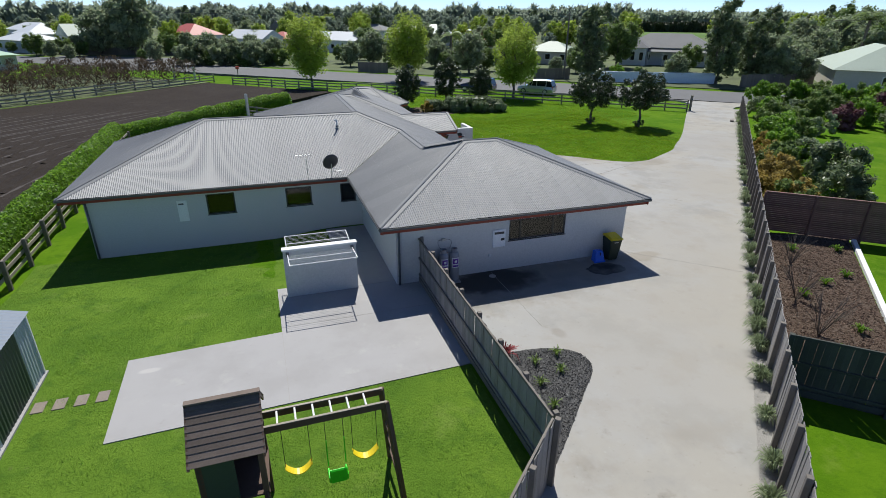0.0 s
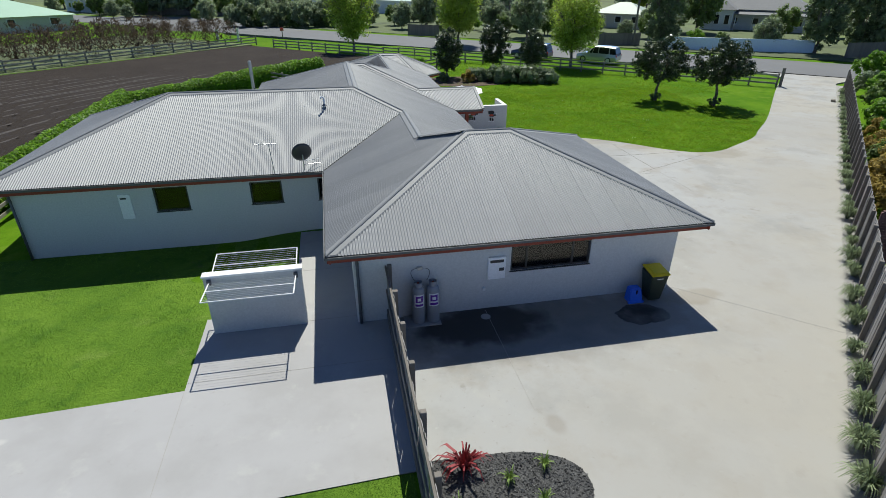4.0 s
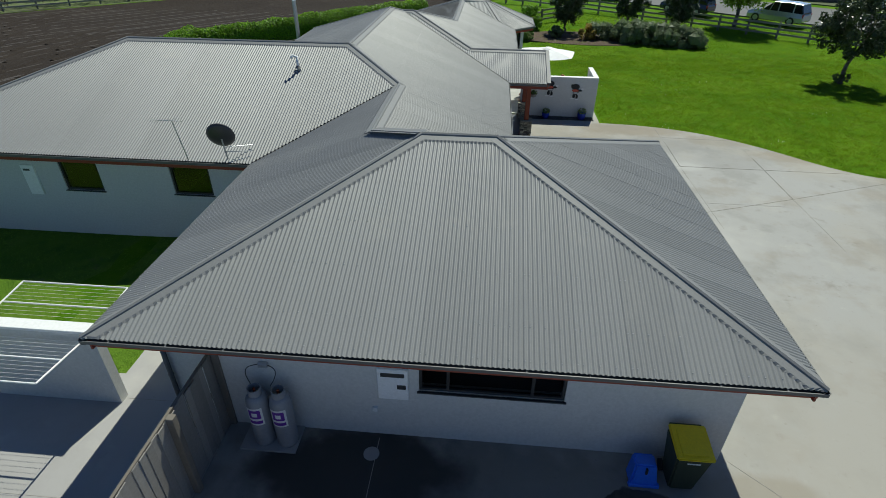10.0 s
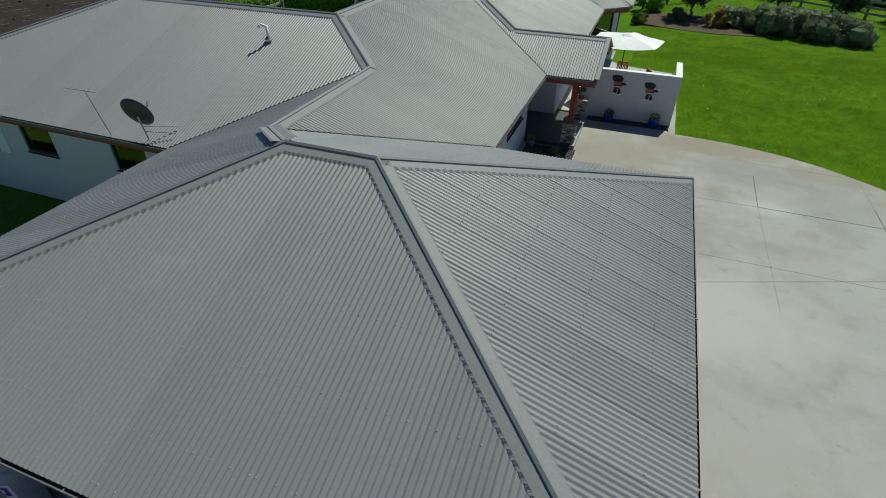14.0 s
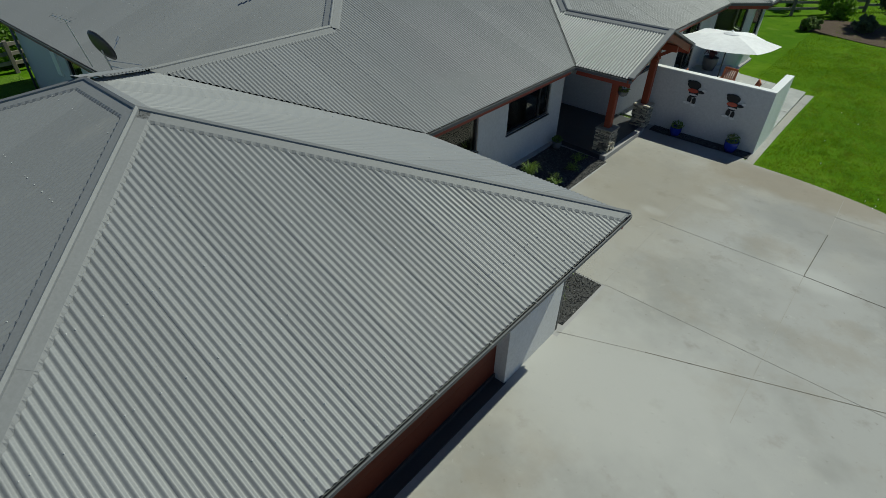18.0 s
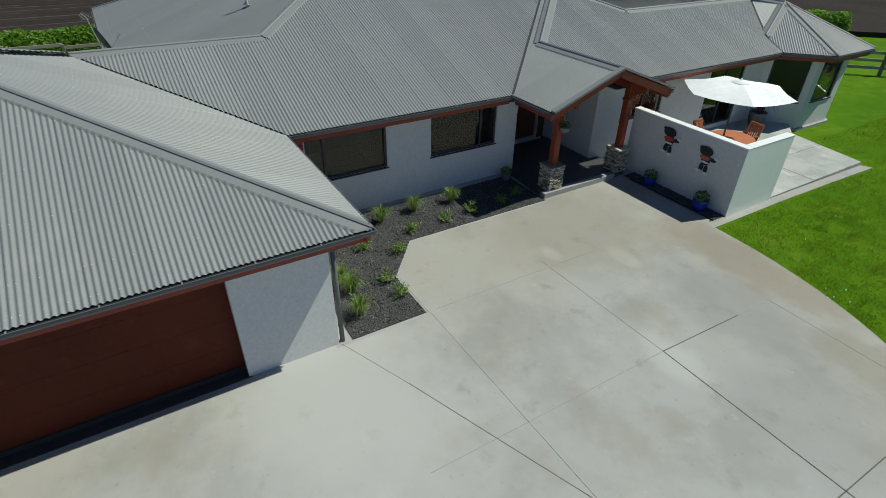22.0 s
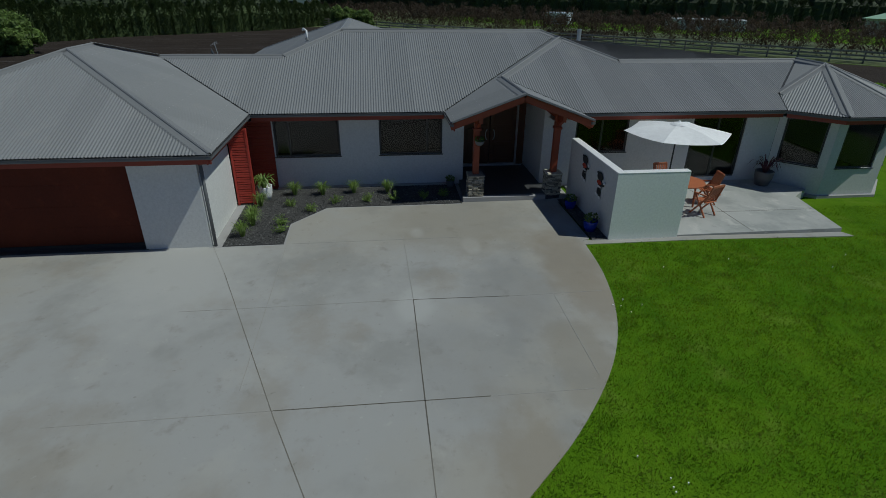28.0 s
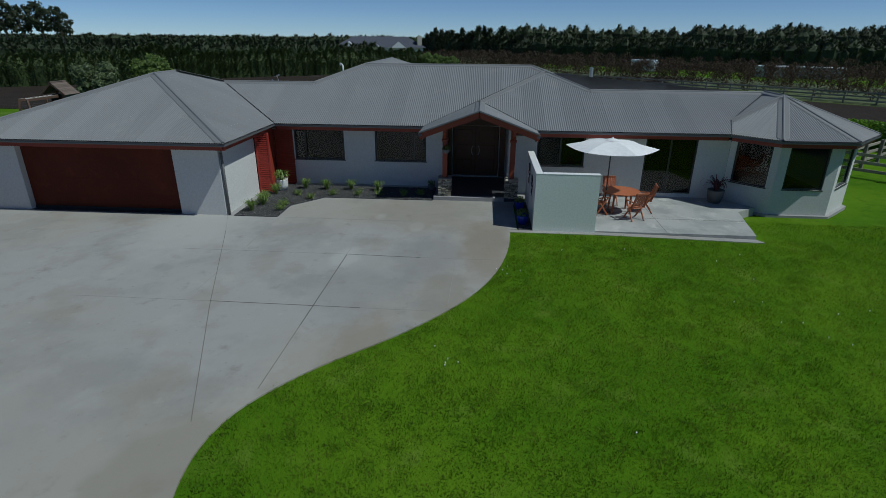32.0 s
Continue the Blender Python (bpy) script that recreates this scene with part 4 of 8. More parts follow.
wall((9.3, 24.5), (9.3, 31.3), ES)
window((9.3, 24.5), (9.3, 31.3), ES[0], bars=(0.22,))
window((9.3, 24.5), (9.3, 31.3), ES[1], bars=(0.76,))
wall((9.3, 31.3), (7.7, 31.3), [], z1=2.6)
ENTRY = (31.55 - 31.3, 33.45 - 31.3, 0.14, 2.2)
wall((7.7, 31.3), (7.7, 33.75), [ENTRY], z1=2.6)
wall((7.7, 31.9), (7.7, 33.1), [], z0=2.6, z1=2.85)
wall((7.7, 33.75), (9.8, 33.75), [], z1=2.6)
NS = [(34.81 - 33.75, 36.57 - 33.75, 1.1, 2.2), (38.75 - 33.75, 40.6 - 33.75, 0.16, 2.22)]
wall((9.8, 33.75), (9.8, 41.73), NS)
window((9.8, 33.75), (9.8, 41.73), NS[0], bars=(0.5,))
window((9.8, 33.75), (9.8, 41.73), NS[1], bars=(0.5,), label="tall sliding glass door onto the patio", name="sliding_door", sill=False)
b0, b1 = (9.8, 41.73), (10.97, 42.9)
h = (0.22, 1.42, 0.72, 2.2)
wall(b0, b1, [h])
window(b0, b1, h)
b1, b2 = (10.97, 42.9), (10.97, 44.9)
h = (0.32, 1.66, 0.72, 2.2)
wall(b1, b2, [h])
window(b1, b2, h)
b2, b3 = (10.97, 44.9), (9.6, 46.27)
h = (0.32, 1.66, 0.72, 2.2)
wall(b2, b3, [h])
window(b2, b3, h)
bm = bmesh.new()
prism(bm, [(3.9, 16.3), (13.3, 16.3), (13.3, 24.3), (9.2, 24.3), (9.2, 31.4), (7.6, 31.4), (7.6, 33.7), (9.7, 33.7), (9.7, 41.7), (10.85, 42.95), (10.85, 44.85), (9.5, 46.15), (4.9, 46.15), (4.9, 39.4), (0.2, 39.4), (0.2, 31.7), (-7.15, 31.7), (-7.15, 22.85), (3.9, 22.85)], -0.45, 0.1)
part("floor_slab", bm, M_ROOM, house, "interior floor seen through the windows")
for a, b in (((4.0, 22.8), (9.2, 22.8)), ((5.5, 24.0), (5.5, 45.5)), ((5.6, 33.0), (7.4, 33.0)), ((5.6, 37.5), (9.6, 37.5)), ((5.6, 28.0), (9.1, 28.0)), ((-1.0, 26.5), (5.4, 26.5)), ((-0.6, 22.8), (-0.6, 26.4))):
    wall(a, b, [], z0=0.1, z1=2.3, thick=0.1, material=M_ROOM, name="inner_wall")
part("door_surround", bbox((7.70, 31.34, 0.13), (7.74, 31.52, 2.7), 0.004), M_DOOR, house)
part("door_surround", bbox((7.70, 33.48, 0.13), (7.74, 33.72, 2.7), 0.004), M_DOOR, house)
part("door_surround", bbox((7.70, 31.53, 2.22), (7.74, 33.47, 2.72), 0.004), M_DOOR, house)
# garage door
gd = new("garage_door")
gd.parent = house
gd.matrix_parent_inverse = world_of(house).inverted()
gd["label"] = "wide red-brown panelled garage door"
for i in range(4):
    z0 = 0.02 + i * 0.5385
    part("door_panel", bbox((13.22, 17.5, z0), (13.27, 22.83, z0 + 0.538), 0.002), M_GARAGE, gd)
# near-black strip: shade on the threshold put into the sill's colour
part("door_sill", bbox((13.2, 17.45, -0.02), (13.5, 22.88, 0.012), 0.004), M_VALLEY, house)
# entry doors
for y0, y1 in ((31.57, 32.49), (32.51, 33.43)):
    leaf = part("entry_door", bbox((7.56, y0, 0.16), (7.61, y1, 2.18), 0.004), M_DOOR, house, "dark timber entry door leaf with a pull handle")
    for k in range(3):
        part("door_panel", bbox((7.60, y0 + 0.14, 0.3 + k * 0.62), (7.625, y1 - 0.14, 0.8 + k * 0.62), 0.012), M_DOOR, leaf)
    bm = bmesh.new()
    yh = y1 - 0.09 if y0 < 32 else y0 + 0.09
    for k in range(8):
        a0, a1 = math.pi * (k / 8 - 0.5), math.pi * ((k + 1) / 8 - 0.5)
        sgn = 1 if y0 < 32 else -1
        rod(bm, (7.66, yh - sgn * 0.06 * math.cos(a0), 1.2 + 0.18 * math.sin(a0)), (7.66, yh - sgn * 0.06 * math.cos(a1), 1.2 + 0.18 * math.sin(a1)), 0.014, seg=6)
    part("door_handle", bm, M_STEEL, leaf, "curved steel pull handle")

# ---- porch ----
porch = thing("porch", (10.2, 32.6, 0.0), "timber gabled entry porch on two stacked stone pillars", "porch")
bm = bmesh.new()
prism(bm, [(7.9, 31.3), (11.0, 31.05), (11.0, 33.6), (10.9, 34.1), (9.85, 34.1), (9.85, 33.75), (7.9, 33.75)], -0.2, 0.13)
part("porch_floor", bm, M_TILE, porch, "dark tiled porch floor")
part("step_edge", bbox((10.86, 31.05, -0.1), (11.03, 33.62, 0.145), 0.01), M_PAD, porch, "grey concrete step edge")


def stone_pillar(x, y, w, h, seed):
    rng = random.Random(seed)
    col = new("pillar")
    col.parent = porch
    col.matrix_parent_inverse = world_of(porch).inverted()
    col["label"] = "pillar of thin stacked stones with a flat cap"
    part("core", bbox((x - w / 2 + 0.04, y - w / 2 + 0.04, 0), (x + w / 2 - 0.04, y + w / 2 - 0.04, h - 0.04), 0.01), M_VALLEY, col)
    z = 0.1
    while z < h - 0.06:
        t = rng.uniform(0.03, 0.06)
        for side in range(4):
            a = -w / 2
            while a < w / 2 - 0.03:
                b = min(w / 2, a + rng.uniform(0.07, 0.18))
                out = w / 2 + rng.uniform(-0.018, 0.018)
                m = Matrix.Translation((x, y, 0)) @ Matrix.Rotation(side * math.pi / 2, 4, "Z")
                part("stone", bbox((a + 0.005, -out, z + 0.005), (b - 0.005, -w / 2 + 0.09, z + t - 0.005), 0.008, m), M_STONE, col)
                a = b
        z += t
    part("cap_stone", bbox((x - w / 2 - 0.02, y - w / 2 - 0.02, z), (x + w / 2 + 0.02, y + w / 2 + 0.02, z + 0.04), 0.01), M_STONE, col)
    return z + 0.04


for y, seed in ((31.45, 5), (33.87, 8)):
    top = stone_pillar(10.75, y, 0.46, 0.80, seed)
    part("porch_post", bbox((10.66, y - 0.09, top), (10.84, y + 0.09, 2.6), 0.012), M_RAFTER, porch, "orange-brown timber post")
    part("post_collar", bbox((10.63, y - 0.12, 2.12), (10.87, y + 0.12, 2.2), 0.02), M_RAFTER, porch)
    s = 1 if y < 32 else -1
    bm = bmesh.new()
    beam(bm, (10.75, y, 2.2), (11.18, y, 2.48), 0.09, 0.09, up=(0, 1, 0))
    part("brace", bm, M_RAFTER, porch)
for x in (11.37,):
    for y0, s in ((30.6, 1), (34.7, -1)):
        bm = bmesh.new()
        beam(bm, (x, y0 - 0.02 * s, 2.37), (x, 32.65, 2.37 + 2.05 * T + 0.01), 0.04, 0.19, up=(0, 0, 1))
        part("barge_board" if x > 11 else "rafter", bm, M_RAFTER, porch, "orange-brown timber barge board" if x > 11 else "")
for y, z in ((31.45, 2.52), (33.87, 2.52)):
    bm = bmesh.new()
    beam(bm, (9.4, y, z), (11.3, y, z), 0.1, 0.18)
    part("porch_beam", bm, M_RAFTER, porch)
for pts, zf in (([(9.9, 30.62), (11.34, 30.62), (11.34, 32.65), (7.7, 32.65), (7.7, 31.3), (9.9, 31.3)], Z[10]), ([(10.4, 34.68), (11.34, 34.68), (11.34, 32.65), (7.7, 32.65), (7.7, 33.75), (10.4, 33.75)], Z[11])):
    bm = bmesh.new()
    prism(bm, pts, 2.3, lambda x, y: zf(x, y) - 0.1)
    for v in bm.verts:
        if v.co.z == 2.3 or abs(v.co.z - 2.3) < 1e-5:
            v.co.z = zf(v.co.x, v.co.y) - 0.12
    part("porch_lining", bm, M_DOOR, porch)
for y0, zf in ((30.6, Z[10]), (34.7, Z[11])):
    bm = bmesh.new()
    beam(bm, (11.42, y0, Z0 + 0.02), (11.42, 32.65, Z0 + 2.05 * T + 0.02), 0.14, 0.05)
    part("barge_flashing", bm, M_CAP, porch)


def strap_plant(bm, at, n, length, rng, width=0.012, spread=0.7):
    for _ in range(n):
        a = rng.uniform(0, 2 * math.pi)
        l = length * rng.uniform(0.6, 1.1)
        lean = spread * rng.uniform(0.15, 1.0)
        d = Vector((math.cos(a), math.sin(a), 0))
        s = Vector((-d.y, d.x, 0)) * width
        b = Vector(at) + d * rng.uniform(0, 0.05)
        pts = [b, b + d * l * lean * 0.35 + Vector((0, 0, l * 0.55)), b + d * l * lean * 0.8 + Vector((0, 0, l * (0.85 - 0.25 * lean))), b + d * l * lean * 1.1 + Vector((0, 0, l * (0.8 - 0.55 * lean)))]
        v = [[bm.verts.new(p - s * w), bm.verts.new(p + s * w)] for p, w in zip(pts, (1, 1.1, 0.8, 0.1))]
        for i in range(3):
            bm.faces.new((v[i][0], v[i][1], v[i + 1][1], v[i + 1][0]))


def leaf_ball(bm, c, r, n, size, rng, flat=1.0):
    for _ in range(n):
        d = Vector((rng.gauss(0, 1), rng.gauss(0, 1), rng.gauss(0, 1)))
        d.normalize()
        p = Vector(c) + Vector((d.x * r, d.y * r, d.z * r * flat)) * rng.uniform(0.55, 1.0) ** 0.5
        q = (d + Vector((rng.gauss(0, 0.6), rng.gauss(0, 0.6), rng.gauss(0, 0.6)))).normalized()
        s = q.orthogonal().normalized()
        s.rotate(Matrix.Rotation(rng.uniform(0, 6.28), 3, q))
        t = q.cross(s)
        l, w = size * rng.uniform(0.7, 1.3), size * rng.uniform(0.3, 0.5)
        bm.faces.new([bm.verts.new(p + v) for v in (-s * l, t * w - s * l * 0.1, s * l, -t * w - s * l * 0.1)])


def flax(name, at, n, length, material, label, group, seed, width=0.012, spread=0.8):
    bm = bmesh.new()
    strap_plant(bm, (0, 0, 0), n, length, random.Random(seed), width, spread)
    ob = solo(name, bm, material, label, "plant", group)
    ob.location = at
    return ob


def ico():
    bm = bmesh.new()
    bmesh.ops.create_icosphere(bm, subdivisions=1, radius=1)
    bm.verts.index_update()
    v = [x.co.copy() for x in bm.verts]
    f = [[w.index for w in x.verts] for x in bm.faces]
    bm.free()
    return v, f


ICO_V, ICO_F = ico()


def crown_mesh(name, seed, n_clump, n_leaf, size, shape, material, gap=0.25, core=0.72, lump=(0.22, 0.42)):
    """Leaves in clumps through a body of half sizes shape, standing on z 0; core fills each clump's dark inside."""
    rng = random.Random(seed)
    verts, faces = [], []
    sx, sy, sz = shape
    for _ in range(n_clump):
        while True:
            p = Vector((rng.uniform(-1, 1), rng.uniform(-1, 1), rng.uniform(-1, 1)))
            if p.length < 1 and p.length > gap:
                break
        c = Vector((p.x * sx, p.y * sy, (p.z + 1) * sz))
        r = min(sx, sz) * rng.uniform(*lump)
        if core:
            i = len(verts)
            verts += [c + v * r * core * rng.uniform(0.75, 1.1) for v in ICO_V]
            faces += [[i + k for k in f] for f in ICO_F]
        for _ in range(n_leaf):
            d = Vector((rng.gauss(0, 1), rng.gauss(0, 1), rng.gauss(0, 1))).normalized()
            q = c + d * r * rng.uniform(0.65, 1.08)
            nrm = (d + Vector((rng.gauss(0, 0.6), rng.gauss(0, 0.6), rng.gauss(0.3, 0.6)))).normalized()
            s = nrm.orthogonal().normalized()
            s.rotate(Matrix.Rotation(rng.uniform(0, 6.28), 3, nrm))
            t = nrm.cross(s)
            l, w = size * rng.uniform(0.7, 1.4), size * rng.uniform(0.35, 0.6)
            i = len(verts)
            verts += [q - s * l, q + t * w, q + s * l, q - t * w]
            faces.append((i, i + 1, i + 2, i + 3))
    me = bpy.data.meshes.new(name)
    me.from_pydata(verts, [], faces)
    me.materials.append(material)
    return me


def bush(name, at, r, flat, clumps, leaves, size, material, label, group="", seed=1, category="shrub"):
    """A lumpy, leafy shrub of half width r, sitting on the ground."""
    me = crown_mesh(name, seed, int(clumps * 1.5), leaves, size, (r * 0.84, r * 0.84, r * flat * 0.84), material, 0.3, 0.75, (0.2, 0.36))
    ob = tagged(new(name, me), label, category, group)
    ob.matrix_basis = pose(at[0], at[1], at[2] - 0.05, 0, 0, seed * 37 % 360)
    return ob


def rosette(name, at, r, stems, material, label, group, seed):
    """A loose shrub of leaning stems, each with pairs of short pointed leaves."""
    rng = random.Random(seed)
    bm = bmesh.new()
    for k in range(stems):
        a, lean = k * 2.4 + rng.uniform(-0.3, 0.3), rng.uniform(0.15, 1.05)
        d = Vector((math.cos(a) * math.sin(lean), math.sin(a) * math.sin(lean), math.cos(lean)))
        l = r * rng.uniform(0.85, 1.25)
        rod(bm, (0, 0, 0), tuple(d * l), 0.005, 0.003, 4, False)
        for q in range(9):
            p = d * l * (0.3 + 0.09 * q)
            b = q * 2.4 + rng.uniform(-0.5, 0.5)
            e = d.orthogonal().normalized()
            e.rotate(Matrix.Rotation(b, 3, d))
            e = (e + d * rng.uniform(0.3, 1.0)).normalized()
            w = e.cross(d).normalized() * rng.uniform(0.012, 0.018)
            n = rng.uniform(0.055, 0.085)
            bm.faces.new([bm.verts.new(v) for v in (p, p + e * n * 0.45 + w, p + e * n, p + e * n * 0.45 - w)])
    ob = solo(name, bm, material, label, "shrub", group)
    ob.location = at
    return ob


# front bed plants
g = flax("grass_tuft", (9.98, 25.95, 0.01), 170, 0.5, L_FLAX, "fine green grassy tuft in dark gravel", "tufts in the front bed", 3, 0.006, 0.65)
for i, (x, y) in enumerate([(10.05, 26.8), (9.95, 27.75), (10.0, 28.8), (10.85, 25.08), (11.9, 25.06), (12.25, 25.12), (12.95, 25.0)]):
    copy_thing(g, pose(x, y, 0.01, 0, 0, i * 67))
g = rosette("low_shrub", (10.95, 25.94, 0.01), 0.23, 15, L_FLAX, "small leafy pale green shrub in dark gravel", "shrubs in the front bed", 4)
for i, (x, y) in enumerate([(11.4, 26.57), (10.8, 27.24), (10.75, 28.18), (10.7, 28.96), (12.25, 25.88), (12.8, 25.94), (10.65, 29.9), (10.5, 30.5)]):
    copy_thing(g, pose(x, y, 0.01, 0, 0, i * 51))


def pot(name, at, r, h, material, plant_mat, label, leaves=60, length=0.35, seed=2, leafy=False):
    p = thing(name, at, label, "plant pot")
    bm = bmesh.new()
    m = Matrix.Translation(at)
    lathe(bm, [(r * 0.7, 0), (r * 0.95, h * 0.5), (r, h * 0.95), (r, h), (r * 0.88, h), (r * 0.85, h * 0.85), (0.01, h * 0.84)], 20, m)
    part("pot", bm, material, p, soft=True)
    bm = bmesh.new()
    if leafy:
        leaf_ball(bm, (at[0], at[1], at[2] + h + r * 0.4), r * 1.1, leaves * 3, 0.05, random.Random(seed), 0.7)
    else:
        strap_plant(bm, (at[0], at[1], at[2] + h * 0.84), leaves, length, random.Random(seed), 0.02, 0.9)
    part("foliage", bm, plant_mat, p)
    return p


pot("planter", (10.29, 25.11, 0.0), 0.24, 0.45, M_WHITE, L_FLAX, "round white planter with leafy green plant", 80, 0.5, 6)
pot("planter", (11.8, 34.14, 0.0), 0.17, 0.26, M_BLUEPOT, L_MID, "glossy blue pot with flowering plant", 40, 0.3, 7, True)
pot("planter", (13.42, 34.14, 0.0), 0.19, 0.3, M_BLUEPOT, L_MID, "glossy blue pot with leafy plant", 40, 0.3, 8, True)
pot("planter", (10.35, 41.3, 0.02), 0.29, 0.48, M_GUTTER, L_PLUM, "grey round tub with a dark red flax", 50, 0.7, 9)
pot("planter", (9.6, 30.85, 0.0), 0.14, 0.22, M_POT, L_MID, "small grey pot beside the entry", 30, 0.25, 10, True)
# red slatted screen beside the garage
screen = thing("slat_screen", (10.0, 24.5, 0.0), "red-stained timber slat screen beside the garage", "screen")
part("screen_post", bbox((10.62, 24.40, 0), (10.70, 24.46, 2.26), 0.008), M_SCREENRED, screen)
part("screen_post", bbox((10.62, 24.86, 0), (10.70, 24.93, 2.26), 0.008), M_SCREENRED, screen)
part("screen_panel", bbox((9.32, 24.57, 0), (10.5, 24.6, 2.26), 0.004), M_RED, screen)
part("screen_panel", bbox((9.305, 24.61, 0), (9.33, 25.36, 2.26), 0.004), M_RED, screen)
for i in range(30):
    z = 0.06 + i * 0.073
    part("slat", bbox((10.63, 24.46, z), (10.69, 24.86, z + 0.056), 0.004), M_SCREENRED, screen)
    part("slat", bbox((9.332, 24.62, z), (9.36, 25.36, z + 0.05), 0.004), M_RED, screen)

# patio wall
pw = thing("patio_wall", (13.9, 35.4, 0.0), "pale plastered L-shaped patio screen wall with white coping", "wall")
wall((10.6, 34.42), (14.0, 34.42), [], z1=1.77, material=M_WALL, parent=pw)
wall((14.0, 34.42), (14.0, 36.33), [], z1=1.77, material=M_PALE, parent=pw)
part("coping", bbox((10.59, 34.41, 1.77), (14.005, 34.63, 1.8), 0.006), M_WHITE, pw, "white coping")
part("coping", bbox((13.79, 34.634, 1.77), (14.005, 36.335, 1.8), 0.006), M_WHITE, pw, "white coping")


def ornament(x, z, k, seed):
    """A cut-out wall ornament of plain rounded shapes."""
    o = thing("wall_ornament", (x, 34.41, z), "small black, white and red cut-out wall ornament", "wall ornament", "ornaments on the patio wall")
    y = 34.405
    rng = random.Random(seed)
    for name, cx, cz, rx, rz, mm, dep in (("patch", 0.0, 0.02, 0.1, 0.11, M_BLACK, 0.0), ("patch", -0.03, 0.17, 0.14, 0.09, M_BLACK, 0.002), ("patch", -0.13, 0.22, 0.05, 0.03, M_BLACK, 0.006), ("patch", -0.02, 0.05, 0.11, 0.045, M_LAMP, 0.014), ("patch", 0.0, -0.03, 0.09, 0.02, M_WHITE, 0.014), ("patch", 0.14, 0.05, 0.07, 0.035, M_BLACK, 0.003), ("patch", 0.2, 0.1, 0.045, 0.03, M_WHITE, 0.014), ("patch", -0.09, -0.22, 0.07, 0.03, M_WHITE, 0.004), ("patch", 0.06, -0.24, 0.06, 0.03, M_WHITE, 0.006), ("patch", -0.05, -0.14, 0.045, 0.08, M_BLACK, 0.001), ("patch", 0.05, -0.16, 0.04, 0.08, M_BLACK, 0.005)):
        bm = bmesh.new()
        m = Matrix.Translation((x + cx * k, y - 0.008 - dep, z + cz * k)) @ Matrix.Rotation(math.pi / 2, 4, "X") @ Matrix.Diagonal((rx * k, rz * k, 1, 1))
        bmesh.ops.create_cone(bm, cap_ends=True, segments=16, radius1=1, radius2=0.94, depth=0.012, matrix=m)
        part(name, bm, mm, o)


ornament(11.92, 1.27, 1.4, 1)
ornament(13.06, 1.16, 1.35, 2)

# umbrella, table, chairs
UX, UY = 11.8, 37.05
umb = thing("patio_umbrella", (UX, UY, 0.02), "open white canvas patio umbrella on a dark pole", "umbrella")
bm = bmesh.new()
rod(bm, (UX, UY, 0.02), (UX, UY, 2.5), 0.022, seg=10)
part("pole", bm, M_FRAME, umb, "dark metal pole")
bm = bmesh.new()
lathe(bm, [(0.25, 0.02), (0.25, 0.07), (0.05, 0.1), (0.04, 0.3)], 20, Matrix.Translation((UX, UY, 0)))
part("base", bm, M_GUTTER, umb)
NP, RU = 6, 1.5
for i in range(NP):
    a0, a1 = 2 * math.pi * (i + 0.3) / NP, 2 * math.pi * (i + 1.3) / NP
    bm = bmesh.new()
    rows = []
    for j in range(7):
        t = j / 6
        row = []
        for k in range(5):
            s = k / 4
            e0, e1 = Vector((math.cos(a0), math.sin(a0))), Vector((math.cos(a1), math.sin(a1)))
            d = e0.lerp(e1, s) * (RU * (0.12 + 0.88 * t))
            row.append(bm.verts.new((UX + d.x, UY + d.y, 2.45 - 0.22 * t - 0.04 * math.sin(math.pi * s) * t + 0.03 * math.sin(math.pi * t))))
        rows.append(row)
    for r0, r1 in zip(rows, rows[1:]):
        for k in range(4):
            bm.faces.new((r0[k], r1[k], r1[k + 1], r0[k + 1]))
    part("canopy_panel", bm, M_CANVAS, umb, soft=True)
    bm = bmesh.new()
    rod(bm, (UX, UY, 2.41), (UX + math.cos(a0) * RU * 0.98, UY + math.sin(a0) * RU * 0.98, 2.21), 0.009, seg=5)
    part("rib", bm, M_FRAME, umb)
bm = bmesh.new()
lathe(bm, [(0.24, 2.45), (0.15, 2.49), (0.05, 2.515), (0.02, 2.55), (0.008, 2.555)], 16, Matrix.Translation((UX, UY, 0)))
part("vent_cap", bm, M_CANVAS, umb)
table = thing("patio_table", (UX, UY + 0.5, 0.02), "round red-brown timber patio table", "table")
bm = bmesh.new()
m = Matrix.Translation((UX, UY + 0.5, 0.74))
bmesh.ops.create_cone(bm, cap_ends=True, segments=32, radius1=0.62, radius2=0.62, depth=0.03, matrix=m)
part("tabletop", bm, M_TEAK, table)
for a in (45, 135, 225, 315):
    c, s = math.cos(radians(a)), math.sin(radians(a))
    bm = bmesh.new()
    beam(bm, (UX + c * 0.42, UY + 0.5 + s * 0.42, 0.02), (UX + c * 0.38, UY + 0.5 + s * 0.38, 0.73), 0.05, 0.05)
    part("leg", bm, M_TEAK, table)
chair = thing("patio_chair", (0, 0, 0), "slatted red-brown timber folding chair at the patio table", "chair", "chairs round the patio table")
for sx in (-0.22, 0.22):
    for a, b in (((sx, -0.25, 0), (sx, 0.22, 0.62)), ((sx, 0.25, 0), (sx, -0.2, 0.62)), ((sx, 0.15, 0.42), (sx, 0.32, 0.95))):
        bm = bmesh.new()
        beam(bm, a, b, 0.03, 0.045)
        part("leg", bm, M_TEAK, chair)
    bm = bmesh.new()
    beam(bm, (sx, -0.25, 0.63), (sx, 0.26, 0.63), 0.05, 0.025)
    part("armrest", bm, M_TEAK, chair)
